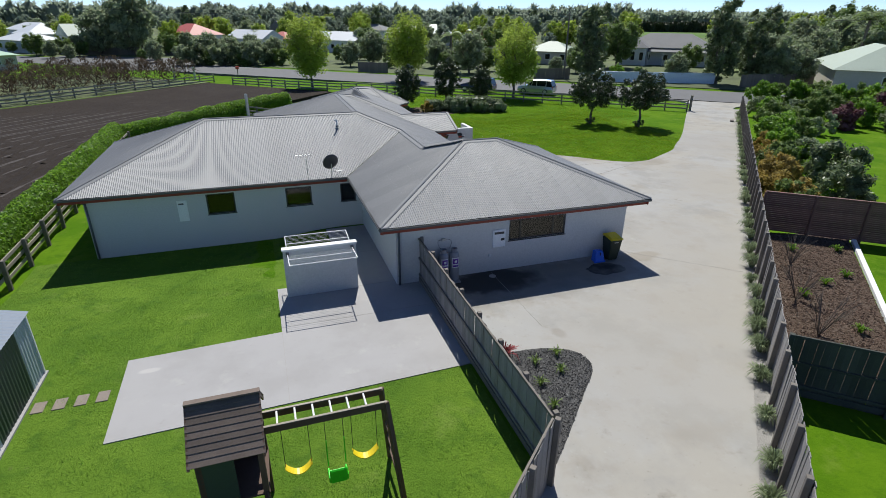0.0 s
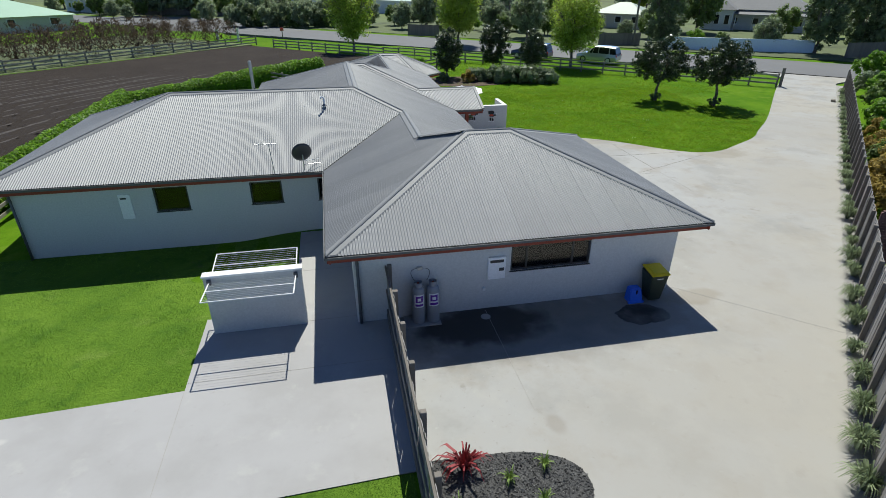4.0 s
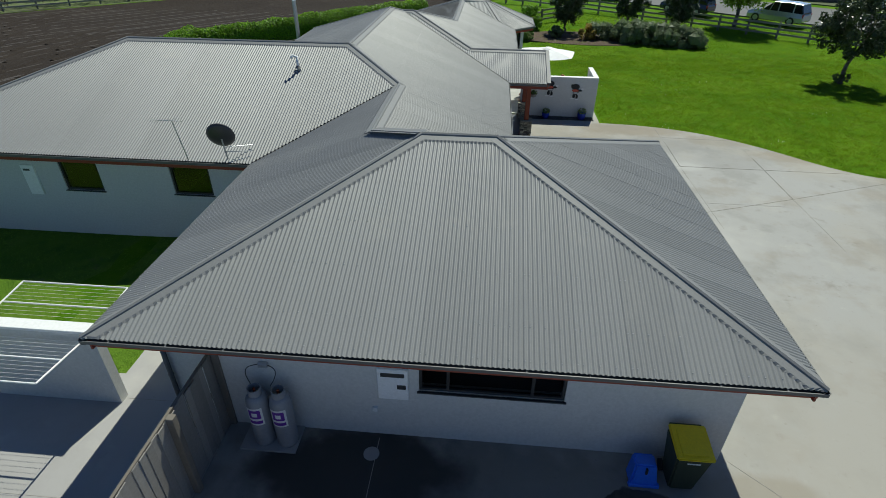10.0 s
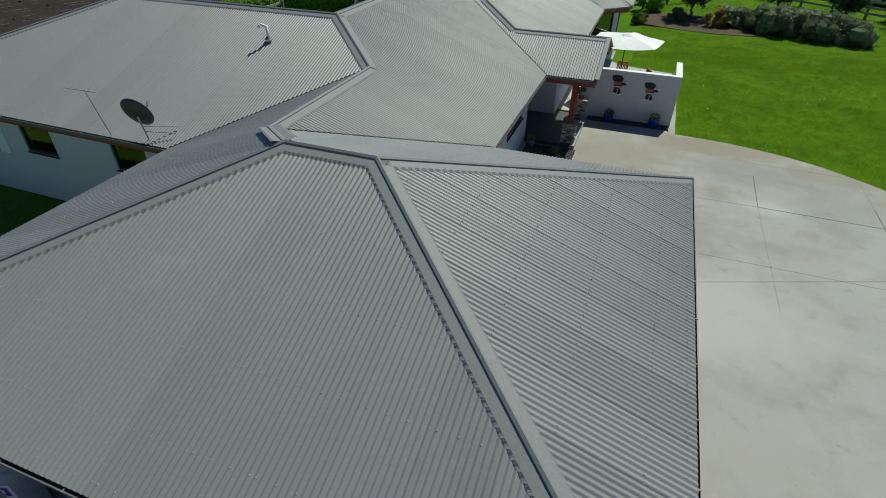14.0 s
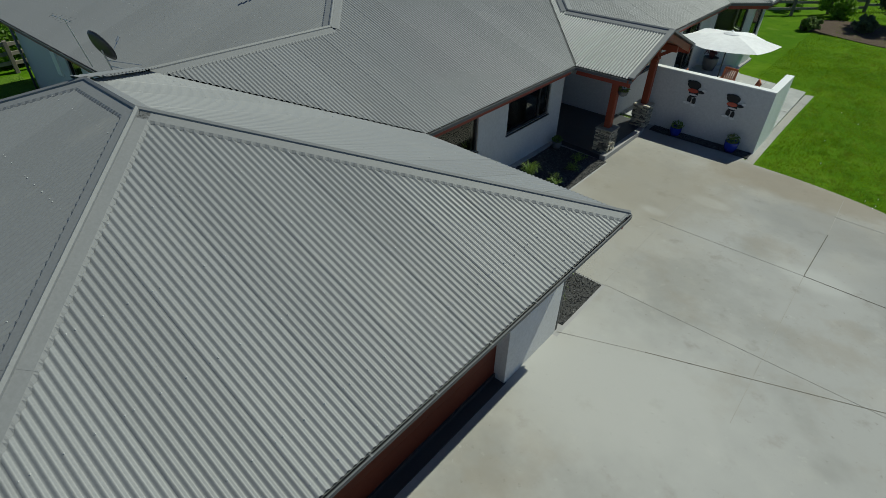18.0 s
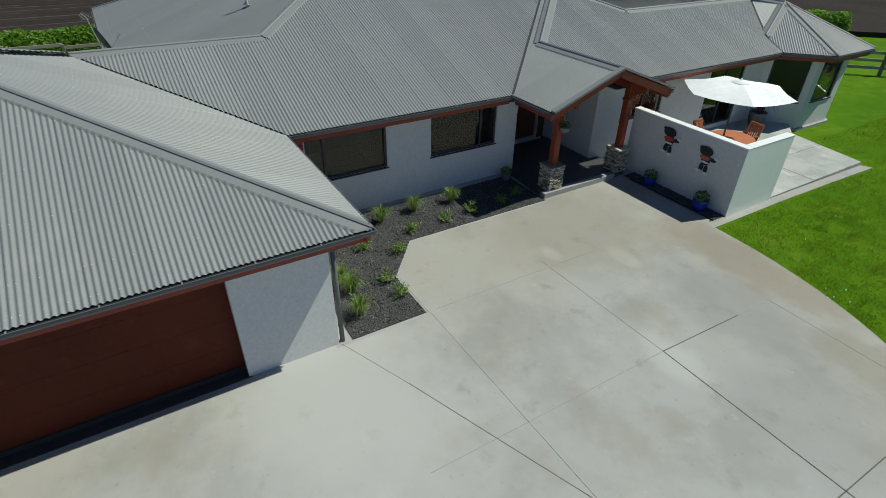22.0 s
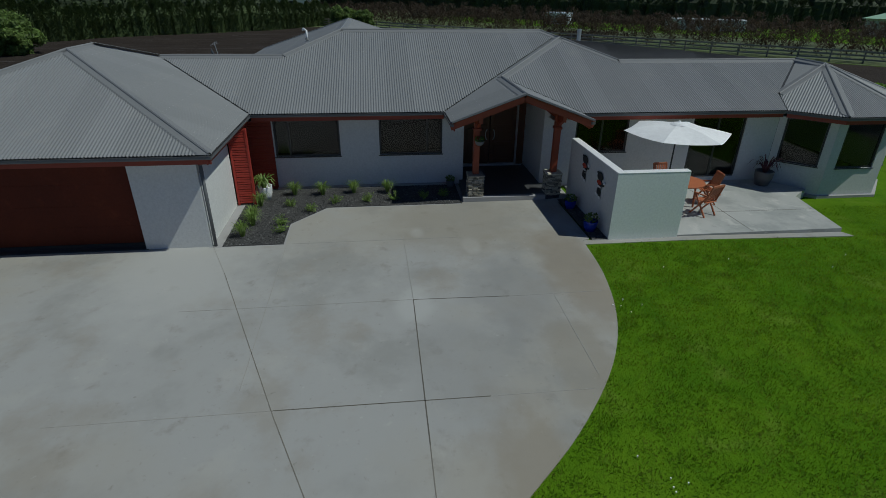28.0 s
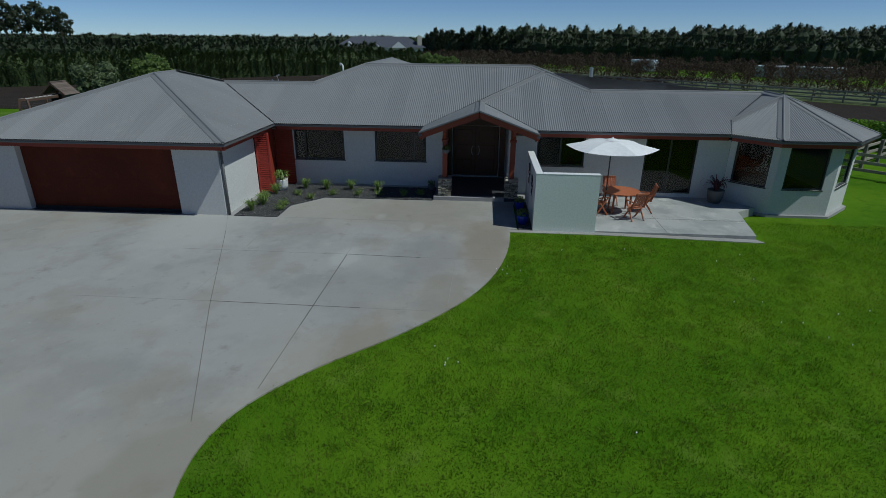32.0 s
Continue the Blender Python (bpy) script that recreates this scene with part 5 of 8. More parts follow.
for i in range(6):
    part("seat_slat", bbox((-0.2, -0.22 + i * 0.075, 0.42), (0.2, -0.16 + i * 0.075, 0.44), 0.004), M_TEAK, chair)
for i in range(6):
    bm = bmesh.new()
    x = -0.17 + i * 0.068
    beam(bm, (x, 0.17, 0.5), (x, 0.31, 0.92), 0.045, 0.015)
    part("back_slat", bm, M_TEAK, chair)
part("back_rail", bbox((-0.22, 0.29, 0.9), (0.22, 0.33, 0.97), 0.006), M_TEAK, chair)
chair.matrix_basis = pose(12.62, 37.85, 0.02, 0, 0, -70)
for x, y, a in ((12.2, 36.75, 205), (11.75, 38.4, -8), (10.98, 37.4, 95)):
    copy_thing(chair, pose(x, y, 0.02, 0, 0, a))

# ---- things behind the garage ----


def gas_cylinder(x, y):
    g = thing("gas_cylinder", (x, y, 0.04), "tall grey steel gas cylinder with a purple printed label", "gas cylinder", "gas cylinders at the garage wall")
    bm = bmesh.new()
    m = Matrix.Translation((x, y, 0.04))
    lathe(bm, [(0.17, 0), (0.175, 0.03), (0.185, 0.09), (0.185, 0.98), (0.17, 1.07), (0.12, 1.13), (0.05, 1.15)], 24, m)
    part("tank", bm, M_GAS, g, soft=True)
    bm = bmesh.new()
    lathe(bm, [(0.11, 1.1), (0.115, 1.28), (0.1, 1.28), (0.1, 1.12)], 20, m)
    part("collar", bm, M_GAS, g)
    bm = bmesh.new()
    rod(bm, (x, y, 1.18), (x, y, 1.3), 0.025, seg=8)
    part("valve", bm, M_RAFTER, g, "brass valve")
    for z in (0.45, 0.6):
        bm = bmesh.new()
        lathe(bm, [(0.186, z), (0.189, z + 0.01), (0.186, z + 0.02)], 24, m)
        part("band", bm, M_GAS, g)
    for name, w, z0, z1, mm, r in (("label_sheet", 1.5, 0.56, 0.96, M_WHITE, 0.1905), ("label_mark", 1.1, 0.72, 0.92, M_PURPLE, 0.192), ("label_mark", 0.5, 0.77, 0.86, M_WHITE, 0.1935), ("label_bar", 1.2, 0.60, 0.67, M_PURPLE, 0.192)):
        bm = bmesh.new()
        k = 10
        rows = [[bm.verts.new((x + r * math.sin(w * (i / k - 0.5) * 1.0), y - r * math.cos(w * (i / k - 0.5)), 0.04 + z)) for i in range(k + 1)] for z in (z0, z1)]
        for i in range(k):
            bm.faces.new((rows[0][i], rows[0][i + 1], rows[1][i + 1], rows[1][i]))
        part(name, bm, mm, g)


gas_cylinder(5.54, 15.88)
gas_cylinder(5.95, 15.88)
solo("cylinder_plinth", bbox((5.15, 15.62, 0.0), (6.15, 16.2, 0.04), 0.006), M_PAD, "small concrete plinth under the gas cylinders", "plinth")
reg = thing("gas_regulator", (5.63, 16.2, 1.55), "small brass gas regulator with hoses on the wall", "regulator")
part("regulator_body", bbox((5.55, 16.12, 1.52), (5.72, 16.24, 1.62), 0.02), M_STEEL, reg)
for sx in (-1, 1):
    bm = bmesh.new()
    last = Vector((5.63 + sx * 0.06, 16.16, 1.58))
    for k in range(1, 9):
        a = k / 8
        p = Vector((5.63 + sx * (0.06 + 0.2 * math.sin(a * 2.6)), 16.16 - 0.2 * a, 1.58 + 0.12 * math.sin(a * 3.0) - 0.3 * a))
        rod(bm, last, p, 0.007, seg=6)
        last = p
    part("hose", bm, M_BLACK, reg)


def wall_box(x0, x1, z0, z1, y, label, slots=()):
    w = thing("meter_box", (x0, y, z0), label, "meter box")
    part("case", bbox((x0, y - 0.05, z0), (x1, y + 0.02, z1), 0.01), M_BOX, w)
    for a, b, c, d in slots:
        part("window", bbox((x0 + a, y - 0.058, z0 + c), (x0 + b, y - 0.045, z0 + d), 0.006), M_FRAME, w)


wall_box(7.58, 8.1, 1.0, 1.7, 16.18, "white wall-mounted meter box with dark viewing slots", ((0.06, 0.46, 0.53, 0.62), (0.33, 0.48, 0.26, 0.36)))
wall_box(-3.9, -3.51, 0.97, 1.88, 22.78, "tall narrow white wall box", ((0.06, 0.26, 0.74, 0.8),))
solo("outdoor_socket", bbox((7.45, 16.14, 0.64), (7.54, 16.205, 0.73), 0.008), M_WHITE, "small white outdoor socket on the wall", "socket")


def wheelie_bin(x, y):
    w = thing("wheelie_bin", (x, y, 0.0), "dark green wheelie bin with a yellow lid", "bin")
    bm = bmesh.new()
    lo = [bm.verts.new((x + dx * 0.2, y + dy * 0.2, 0.05)) for dx, dy in ((-1, -1), (1, -1), (1, 1), (-1, 1))]
    hi = [bm.verts.new((x + dx * 0.28, y + dy * 0.3, 0.96)) for dx, dy in ((-1, -1), (1, -1), (1, 1), (-1, 1))]
    bm.faces.new(lo[::-1])
    bm.faces.new(hi)
    for i in range(4):
        bm.faces.new((lo[i], lo[(i + 1) % 4], hi[(i + 1) % 4], hi[i]))
    bmesh.ops.bevel(bm, geom=bm.edges[:], offset=0.03, segments=2, affect="EDGES")
    part("body", bm, M_BIN, w, soft=False)
    bm = bmesh.new()
    t = Matrix.Translation((x, y, 0.99)) @ Matrix.Rotation(radians(7), 4, "X")
    box(bm, (-0.29, -0.33, -0.02), (0.29, 0.3, 0.035), t)
    bmesh.ops.bevel(bm, geom=bm.edges[:], offset=0.02, segments=2, affect="EDGES")
    box(bm, (-0.2, -0.25, 0.03), (0.2, 0.2, 0.055), t)
    part("lid", bm, M_YLID, w, "yellow plastic lid")
    bm = bmesh.new()
    rod(bm, (x - 0.25, y + 0.33, 1.0), (x + 0.25, y + 0.33, 1.0), 0.02)
    part("handle", bm, M_BIN, w)
    for sx in (-1, 1):
        bm = bmesh.new()
        rod(bm, (x + sx * 0.2, y + 0.22, 0.1), (x + sx * 0.25, y + 0.22, 0.1), 0.1, seg=16)
        part("wheel", bm, M_BLACK, w)
    part("print_bar", bbox((x - 0.1, y - 0.296, 0.82), (x + 0.1, y - 0.28, 0.845), 0.002), M_WHITE, w)


wheelie_bin(12.66, 15.74)
rc = thing("recycling_crate", (12.08, 15.7, 0.0), "bright blue plastic recycling crate turned on its side", "crate")
bm = bmesh.new()
lo = [bm.verts.new((12.08 + dx * 0.23, 15.72 + dy * 0.16, 0.0)) for dx, dy in ((-1, -1), (1, -1), (1, 1), (-1, 1))]
hi = [bm.verts.new((12.06 + dx * 0.17, 15.76 + dy * 0.13, 0.46)) for dx, dy in ((-1, -1), (1, -1), (1, 1), (-1, 1))]
bm.faces.new(lo[::-1])
bm.faces.new(hi)
for i in range(4):
    bm.faces.new((lo[i], lo[(i + 1) % 4], hi[(i + 1) % 4], hi[i]))
bmesh.ops.bevel(bm, geom=bm.edges[:], offset=0.03, segments=2, affect="EDGES")
part("crate", bm, M_BLUE, rc)
part("rim", bbox((11.83, 15.54, 0.0), (12.33, 15.62, 0.07), 0.01), M_BLUE, rc)
part("slot", bbox((12.06, 15.575, 0.3), (12.09, 15.62, 0.42), 0.004), M_BLACK, rc)
bm = bmesh.new()
lathe(bm, [(0.14, 0.0), (0.14, 0.008), (0.12, 0.012)], 24, Matrix.Translation((7.47, 15.76, 0)))
solo("drain_cover", bm, M_PAD, "round concrete drain cover", "drain cover")

# downpipes
for x, y, ex, ey in ((3.95, 16.13, 3.5, 15.75), (13.43, 24.45, 13.8, 24.8), (-7.15, 22.68, -7.5, 22.35)):
    dp = thing("downpipe", (x, y, 0), "charcoal steel downpipe fixed to the wall corner", "downpipe", "downpipes")
    bm = bmesh.new()
    rod(bm, (x, y, ground_z(x, y)), (x, y, 2.12), 0.042, seg=12)
    part("pipe", bm, M_GUTTER, dp, soft=True)
    bm = bmesh.new()
    rod(bm, (x, y, 2.1), (ex, ey, 2.4), 0.04, seg=12)
    part("elbow", bm, M_GUTTER, dp, soft=True)
    for z in (0.35, 1.2, 1.9):
        bm = bmesh.new()
        rod(bm, (x, y, z), (x, y, z + 0.03), 0.05, seg=12)
        part("bracket", bm, M_GUTTER, dp)

# clothes line
cw = thing("drying_wall", (1.24, 16.5, 0.0), "free-standing grey plaster wall with white coping on the pad", "wall")
wall((0.0, 16.42), (2.48, 16.42), [], z0=-0.2, z1=1.74, parent=cw, material=M_WALL)
part("coping", bbox((-0.03, 16.39, 1.74), (2.51, 16.65, 1.8), 0.008), M_WHITE, cw, "white coping")
for side, y0, lab in ((-1, 16.42, 1), (1, 16.62, 2)):
    cl = thing("clothes_line", (1.24, y0, 1.6), "white folding wall-mounted clothes line frame", "clothes line", "clothes lines")
    y1 = y0 + side * 1.14
    z0, z1 = 1.62, 1.74 if side > 0 else 1.71
    for a, b in (((0.15, y0, z0), (0.15, y1, z1)), ((2.33, y0, z0), (2.33, y1, z1)), ((0.15, y1, z1), (2.33, y1, z1)), ((0.15, (y0 + y1) / 2, (z0 + z1) / 2), (2.33, (y0 + y1) / 2, (z0 + z1) / 2))):
        bm = bmesh.new()
        rod(bm, a, b, 0.017, seg=8)
        part("frame_tube", bm, M_WHITE, cl)
    for k in range(1, 12):
        t = k / 12
        bm = bmesh.new()
        y, z = y0 + (y1 - y0) * t, z0 + (z1 - z0) * t
        rod(bm, (0.15, y, z), (2.33, y, z), 0.0028, seg=5)
        part("line", bm, M_WHITE, cl)
    for x in (0.15, 2.33):
        part("bracket", bbox((x - 0.05, min(y0, y0 + side * 0.09), 1.55), (x + 0.05, max(y0, y0 + side * 0.09), 1.7), 0.008), M_GUTTER, cl)

# roof fittings
dish = thing("satellite_dish", (2.3, 22.3, 2.6), "dark grey satellite dish on the roof edge", "satellite dish")
m = Matrix.Translation((2.52, 22.14, 3.16)) @ Matrix.Rotation(radians(12), 4, "Z") @ Matrix.Rotation(radians(-68), 4, "X")
bm = bmesh.new()
lathe(bm, [(0.02, 0.06), (0.15, 0.065), (0.27, 0.09), (0.34, 0.13), (0.345, 0.125), (0.27, 0.08), (0.15, 0.05), (0.02, 0.04)], 28, m @ Matrix.Diagonal((1, 1.1, 1, 1)))
part("reflector", bm, M_FRAME, dish, soft=True)
bm = bmesh.new()
rod(bm, (2.52, 22.3, 2.55), (2.52, 22.2, 3.12), 0.02)
part("mast", bm, M_STEEL, dish)
bm = bmesh.new()
rod(bm, m @ Vector((0, 0.3, 0.1)), m @ Vector((0, 0.12, 0.5)), 0.01)
rod(bm, m @ Vector((0, 0.12, 0.46)), m @ Vector((0, 0.08, 0.56)), 0.03)
part("feed_arm", bm, M_STEEL, dish)
bm = bmesh.new()
rod(bm, (2.52, 22.27, 2.75), (3.15, 22.5, 2.72), 0.01)
rod(bm, (2.52, 22.25, 2.88), (3.05, 22.75, 2.78), 0.01)
part("stay", bm, M_STEEL, dish)
ant = thing("roof_aerial", (1.5, 22.22, 2.5), "thin steel television aerial on the roof", "aerial")
bm = bmesh.new()
rod(bm, (1.5, 22.22, 2.42), (1.46, 22.0, 3.62), 0.014)
part("mast", bm, M_STEEL, ant)
bm = bmesh.new()
rod(bm, (1.0, 21.9, 3.66), (1.7, 22.05, 3.6), 0.01)
part("boom", bm, M_STEEL, ant)
for k in range(6):
    t = k / 5
    c = Vector((1.0 + 0.65 * t, 21.9 + 0.14 * t, 3.66 - 0.05 * t))
    bm = bmesh.new()
    l = 0.06 + 0.1 * t
    rod(bm, c - Vector((-0.3 * l, l, 0.02)), c + Vector((-0.3 * l, l, 0.04)), 0.006, seg=5)
    part("element", bm, M_CAP, ant)
vent = thing("roof_vent", (3.38, 26.0, 4.0), "white bent vent pipe on the roof", "vent pipe")
bm = bmesh.new()
rod(bm, (3.38, 26.0, 3.9), (3.38, 26.0, 4.3), 0.035, seg=12)
rod(bm, (3.38, 26.0, 4.28), (3.28, 25.87, 4.36), 0.035, seg=12)
rod(bm, (3.28, 25.87, 4.36), (3.26, 25.84, 4.27), 0.035, seg=12)
part("pipe", bm, M_WHITE, vent, soft=True)
bm = bmesh.new()
lathe(bm, [(0.10, 3.97), (0.07, 4.0), (0.04, 4.04)], 16, Matrix.Translation((3.38, 26.0, 0)))
part("flashing", bm, M_GUTTER, vent)
bm = bmesh.new()
rod(bm, (-0.9, 38.5, 2.2), (-0.9, 38.5, 4.1), 0.1, seg=14)
solo("flue", bm, M_STEEL, "steel chimney flue pipe", "flue")

bk = thing("hanging_basket", (10.95, 31.5, 2.1), "small hanging basket with trailing green plant at the porch", "plant pot")
bm = bmesh.new()
lathe(bm, [(0.05, 1.72), (0.11, 1.76), (0.14, 1.86), (0.12, 1.86), (0.04, 1.8)], 14, Matrix.Translation((10.95, 31.5, 0)))
part("basket", bm, M_POT, bk)
bm = bmesh.new()
leaf_ball(bm, (10.95, 31.5, 1.9), 0.15, 130, 0.04, random.Random(3), 0.7)
part("foliage", bm, L_MID, bk)
bm = bmesh.new()
rod(bm, (10.95, 31.5, 1.86), (10.95, 31.5, 2.45), 0.004, seg=5)
part("chain", bm, M_BLACK, bk)

# ---- fences ----


def paling_fence(name, a, b, h, pal_w, material, post_mat, label, post_step=2.4, post_side=1, rails=True, limit=300, gap=0.004, rail_side=1):
    a, b = Vector(a), Vector(b)
    d = (b - a).normalized()
    o = Vector((-d.y, d.x)) * post_side
    length = (b - a).length
    f = thing(name, (*a, 0.0), label, "fence")
    rng = random.Random(int(length * 100))
    n = int(length / pal_w)
    shapes = []
    ang = math.degrees(math.atan2(d.y, d.x))
    for k in range(6):
        bm = bbox((0, -0.009, 0), (pal_w - gap, 0.009, h + rng.uniform(-0.015, 0.015)), 0.003)
        shapes.append(mesh_of("paling", bm, material))
    rest = bmesh.new()
    for i in range(n):
        p = a + d * (i * pal_w)
        off = o * rng.uniform(-0.006, 0.006)
        z = ground_z(p.x, p.y) if abs(p.x) < 60 else 0
        if i < limit:
            ob = part("paling", shapes[rng.randrange(6)], material, f)
            ob.matrix_basis = pose(p.x + off.x, p.y + off.y, z, rng.uniform(-0.6, 0.6), rng.uniform(-0.4, 0.4), ang)
        else:
            m = pose(p.x + off.x, p.y + off.y, z, 0, 0, ang)
            box(rest, (0, -0.009, 0), (pal_w - gap, 0.009, h), m)
    if n > limit:
        part("far_palings", rest, material, f)["kind"] = "stuff"
    else:
        rest.free()
    k = int(length / post_step)
    for i in range(k + 1):
        p = a + d * min(length - 0.06, i * post_step) + o * 0.07
        m = pose(p.x, p.y, ground_z(p.x, p.y) if abs(p.x) < 60 else 0, 0, 0, ang)
        part("post", bbox((-0.058, -0.058, -0.2), (0.058, 0.058, h + 0.06), 0.008, m), post_mat, f)
    if rails:
        for z in (0.12, 0.3, h * 0.55, h - 0.04):
            bm = bmesh.new()
            r = o * 0.034 * rail_side
            beam(bm, (*(a + r), z), (*(b + r), z), 0.045, 0.15 if z < 0.2 else 0.07)
            part("rail", bm, post_mat, f)
    return f


paling_fence("paling_fence", UV(2.69, -3.2), UV(64, -3.2), 1.75, 0.15, M_FENCE, M_POST, "long weathered grey timber paling fence along the driveway", 1.42, 1, rails=False)
paling_fence("paling_fence", (4.74, 16.2), (4.70, 6.5), 1.75, 0.15, M_FENCE, M_POST, "weathered grey timber paling fence from the garage to the drive", 1.385, 1, rail_side=-1)
paling_fence("paling_fence", (4.66, 6.42), UV(0, 1.6), 1.75, 0.15, M_FENCE, M_POST, "weathered grey timber paling fence beside the drive", 1.42, 1, rail_side=-1)
paling_fence("paling_fence", UV(13.6, -3.3), UV(14.4, -30), 1.75, 0.15, M_DARKPALE, M_DARKPALE, "dark green-black timber fence between the neighbouring gardens", 2.4, -1)


def slat_fence(a, b, h):
    a, b = Vector(a), Vector(b)
    d = (b - a).normalized()
    length = (b - a).length
    f = thing("slat_fence", (*a, 0), "tall dark brown horizontal slat fence behind the mulch bed", "fence")
    n = int(length / 2.0)
    for i in range(n + 1):
        p = a + d * (i * 2.0)
        m = pose(p.x, p.y, 0, 0, 0, math.degrees(math.atan2(d.y, d.x)))
        part("post", bbox((-0.05, -0.09, -0.1), (0.05, 0.0, h), 0.006, m), M_SLAT, f)
    for j in range(int(h / 0.09)):
        bm = bmesh.new()
        beam(bm, (*a, 0.1 + j * 0.09), (*b, 0.1 + j * 0.09), 0.02, 0.083)
        part("slat", bm, M_SLAT, f)
    bm = bmesh.new()
    beam(bm, (*a, h + 0.03), (*b, h + 0.03), 0.12, 0.03)
    part("cap_rail", bm, M_SLAT, f)


slat_fence(UV(26.6, -3.35), UV(29.0, -30), 1.85)


def rail_fence(a, b, label, step=2.2, rails=(0.35, 0.7, 1.05), rail_mat=M_RAIL, post_mat=M_POST, h=1.2, w=0.14):
    a, b = Vector(a), Vector(b)
    d = (b - a).normalized()
    length = (b - a).length
    f = thing("rail_fence", (*a, ground_z(*a)), label, "fence")
    n = int(length / step)
    ang = math.degrees(math.atan2(d.y, d.x))
    pm = mesh_of("post", bbox((-0.07, -0.07, -0.2), (0.07, 0.07, h), 0.012), post_mat)
    rm = mesh_of("rail", bbox((0, -0.02, -w / 2), (step, 0.02, w / 2), 0.005), rail_mat)
    o = Vector((-d.y, d.x)) * 0.09
    rng = random.Random(int(length * 10))
    for i in range(n + 1):
        p = a + d * (i * step)
        z = ground_z(p.x, p.y)
        part("post", pm, post_mat, f).matrix_basis = pose(p.x, p.y, z, rng.uniform(-1, 1), rng.uniform(-1, 1), ang)
        if i < n:
            for r in rails:
                part("rail", rm, rail_mat, f).matrix_basis = pose(p.x + o.x, p.y + o.y, z + r + rng.uniform(-0.01, 0.01), 0, rng.uniform(-0.3, 0.3), ang)
    return f


rail_fence((-9.52, 14.0), (-9.7, 46.0), "post and rail fence of weathered timber along the hedge")
rail_fence(UV(62.5, 1.9), UV(56.4, 61.0), "post and rail fence with pale rails along the road")
rail_fence(UV(58.0, 66.5), UV(-40, 63.0), "post and rail fence of grey timber along the ploughed field", 2.6)
rail_fence((4.0, 49.6), (16.5, 62.3), "post and rail fence of weathered timber across the front garden")
rail_fence((3.85, 49.75), (-3.0, 57.9), "short post and rail fence of weathered timber beside the bay")
solo("gate_post", bbox((-0.12, -0.12, 0), (0.12, 0.12, 1.6), 0.02, pose(*UV(62.5, 1.6), -0.03, 0, 0, 45)), M_POST, "thick dark timber gate post at the drive", "post")

# ---- trees and hedges ----


def trunk_mesh(seed, h, r, fork, spread, n=6):
    rng = random.Random(seed)
    bm = bmesh.new()
    last, lr = Vector((0, 0, -0.1)), r * 1.25
    for k in range(4):
        p = Vector((rng.uniform(-0.05, 0.05) * k, rng.uniform(-0.05, 0.05) * k, fork * (k + 1) / 4))
        rod(bm, last, p, lr, lr * 0.88, 9)
        last, lr = p, lr * 0.88
    for i in range(n):
        a = 2 * math.pi * (i + rng.random() * 0.6) / n
        e = last + Vector((math.cos(a) * spread * 0.45, math.sin(a) * spread * 0.45, (h - fork) * 0.4))
        rod(bm, last, e, lr * 0.6, lr * 0.4, 7)
        for _ in range(3):
            b = a + rng.uniform(-0.8, 0.8)
            f = e + Vector((math.cos(b) * spread * 0.45, math.sin(b) * spread * 0.45, (h - fork) * rng.uniform(0.15, 0.4)))
            rod(bm, e, f, lr * 0.35, lr * 0.12, 5)
    return mesh_of("trunk", bm, M_BARK, True)


def tree_kind(name, label, seed, h, r, fork, shape, material, clumps, leaves, size, group="", core=0.72, gap=0.25, lump=(0.22, 0.42)):
    t = thing(name, (0, 0, 0), label, "tree", group)
    part("trunk", trunk_mesh(seed, h, r, fork, shape[0]), M_BARK, t)
    c = part("crown", crown_mesh("crown", seed, clumps, leaves, size, shape, material, gap, core, lump), material, t)
    c.location = (0, 0, h - 2 * shape[2])
    return t


def plant(kind, spots):
    """The kind's first tree and its copies at (x, y, size, turn)."""
    for i, (x, y, s, a) in enumerate(spots):
        m = Matrix.Translation((x, y, ground_z(x, y))) @ Matrix.Rotation(radians(a), 4, "Z")
        if i == 0:
            first = m
        else:
            copy_thing(kind, m).scale = (s, s, s)
    kind.matrix_basis = first @ Matrix.Diagonal((spots[0][2],) * 3 + (1,))


mag = tree_kind("magnolia_tree", "round dark glossy-leaved evergreen tree on the lawn", 11, 4.3, 0.1, 1.35, (1.9, 1.9, 1.46), L_MAGNOLIA, 115, 62, 0.09, "lawn trees", 0.42, 0.25, (0.13, 0.26))
plant(mag, [(32.3, 39.7, 1.12, 0), (29.0, 42.4, 1.08, 120)])
dkt = tree_kind("evergreen_tree", "upright dark evergreen garden tree", 12, 5.0, 0.1, 0.5, (1.5, 1.5, 2.2), L_MAGNOLIA, 130, 70, 0.085, "trees by the front hedge", 0.55, 0.25, (0.16, 0.3))
plant(dkt, [(14.9, 55.6, 0.88, 0), (20.4, 58.6, 0.95, 70), (24.0, 57.2, 0.8, 150)])
spr = tree_kind("street_tree", "broad spring tree with fresh yellow-green leaves", 13, 9.0, 0.16, 2.0, (2.7, 2.7, 3.5), L_SPRING, 120, 110, 0.15, "street trees", 0)
plant(spr, [(7.2, 77.4, 1.0, 0), (21.8, 80.8, 1.02, 100), (29.5, 60.0, 0.92, 220)])


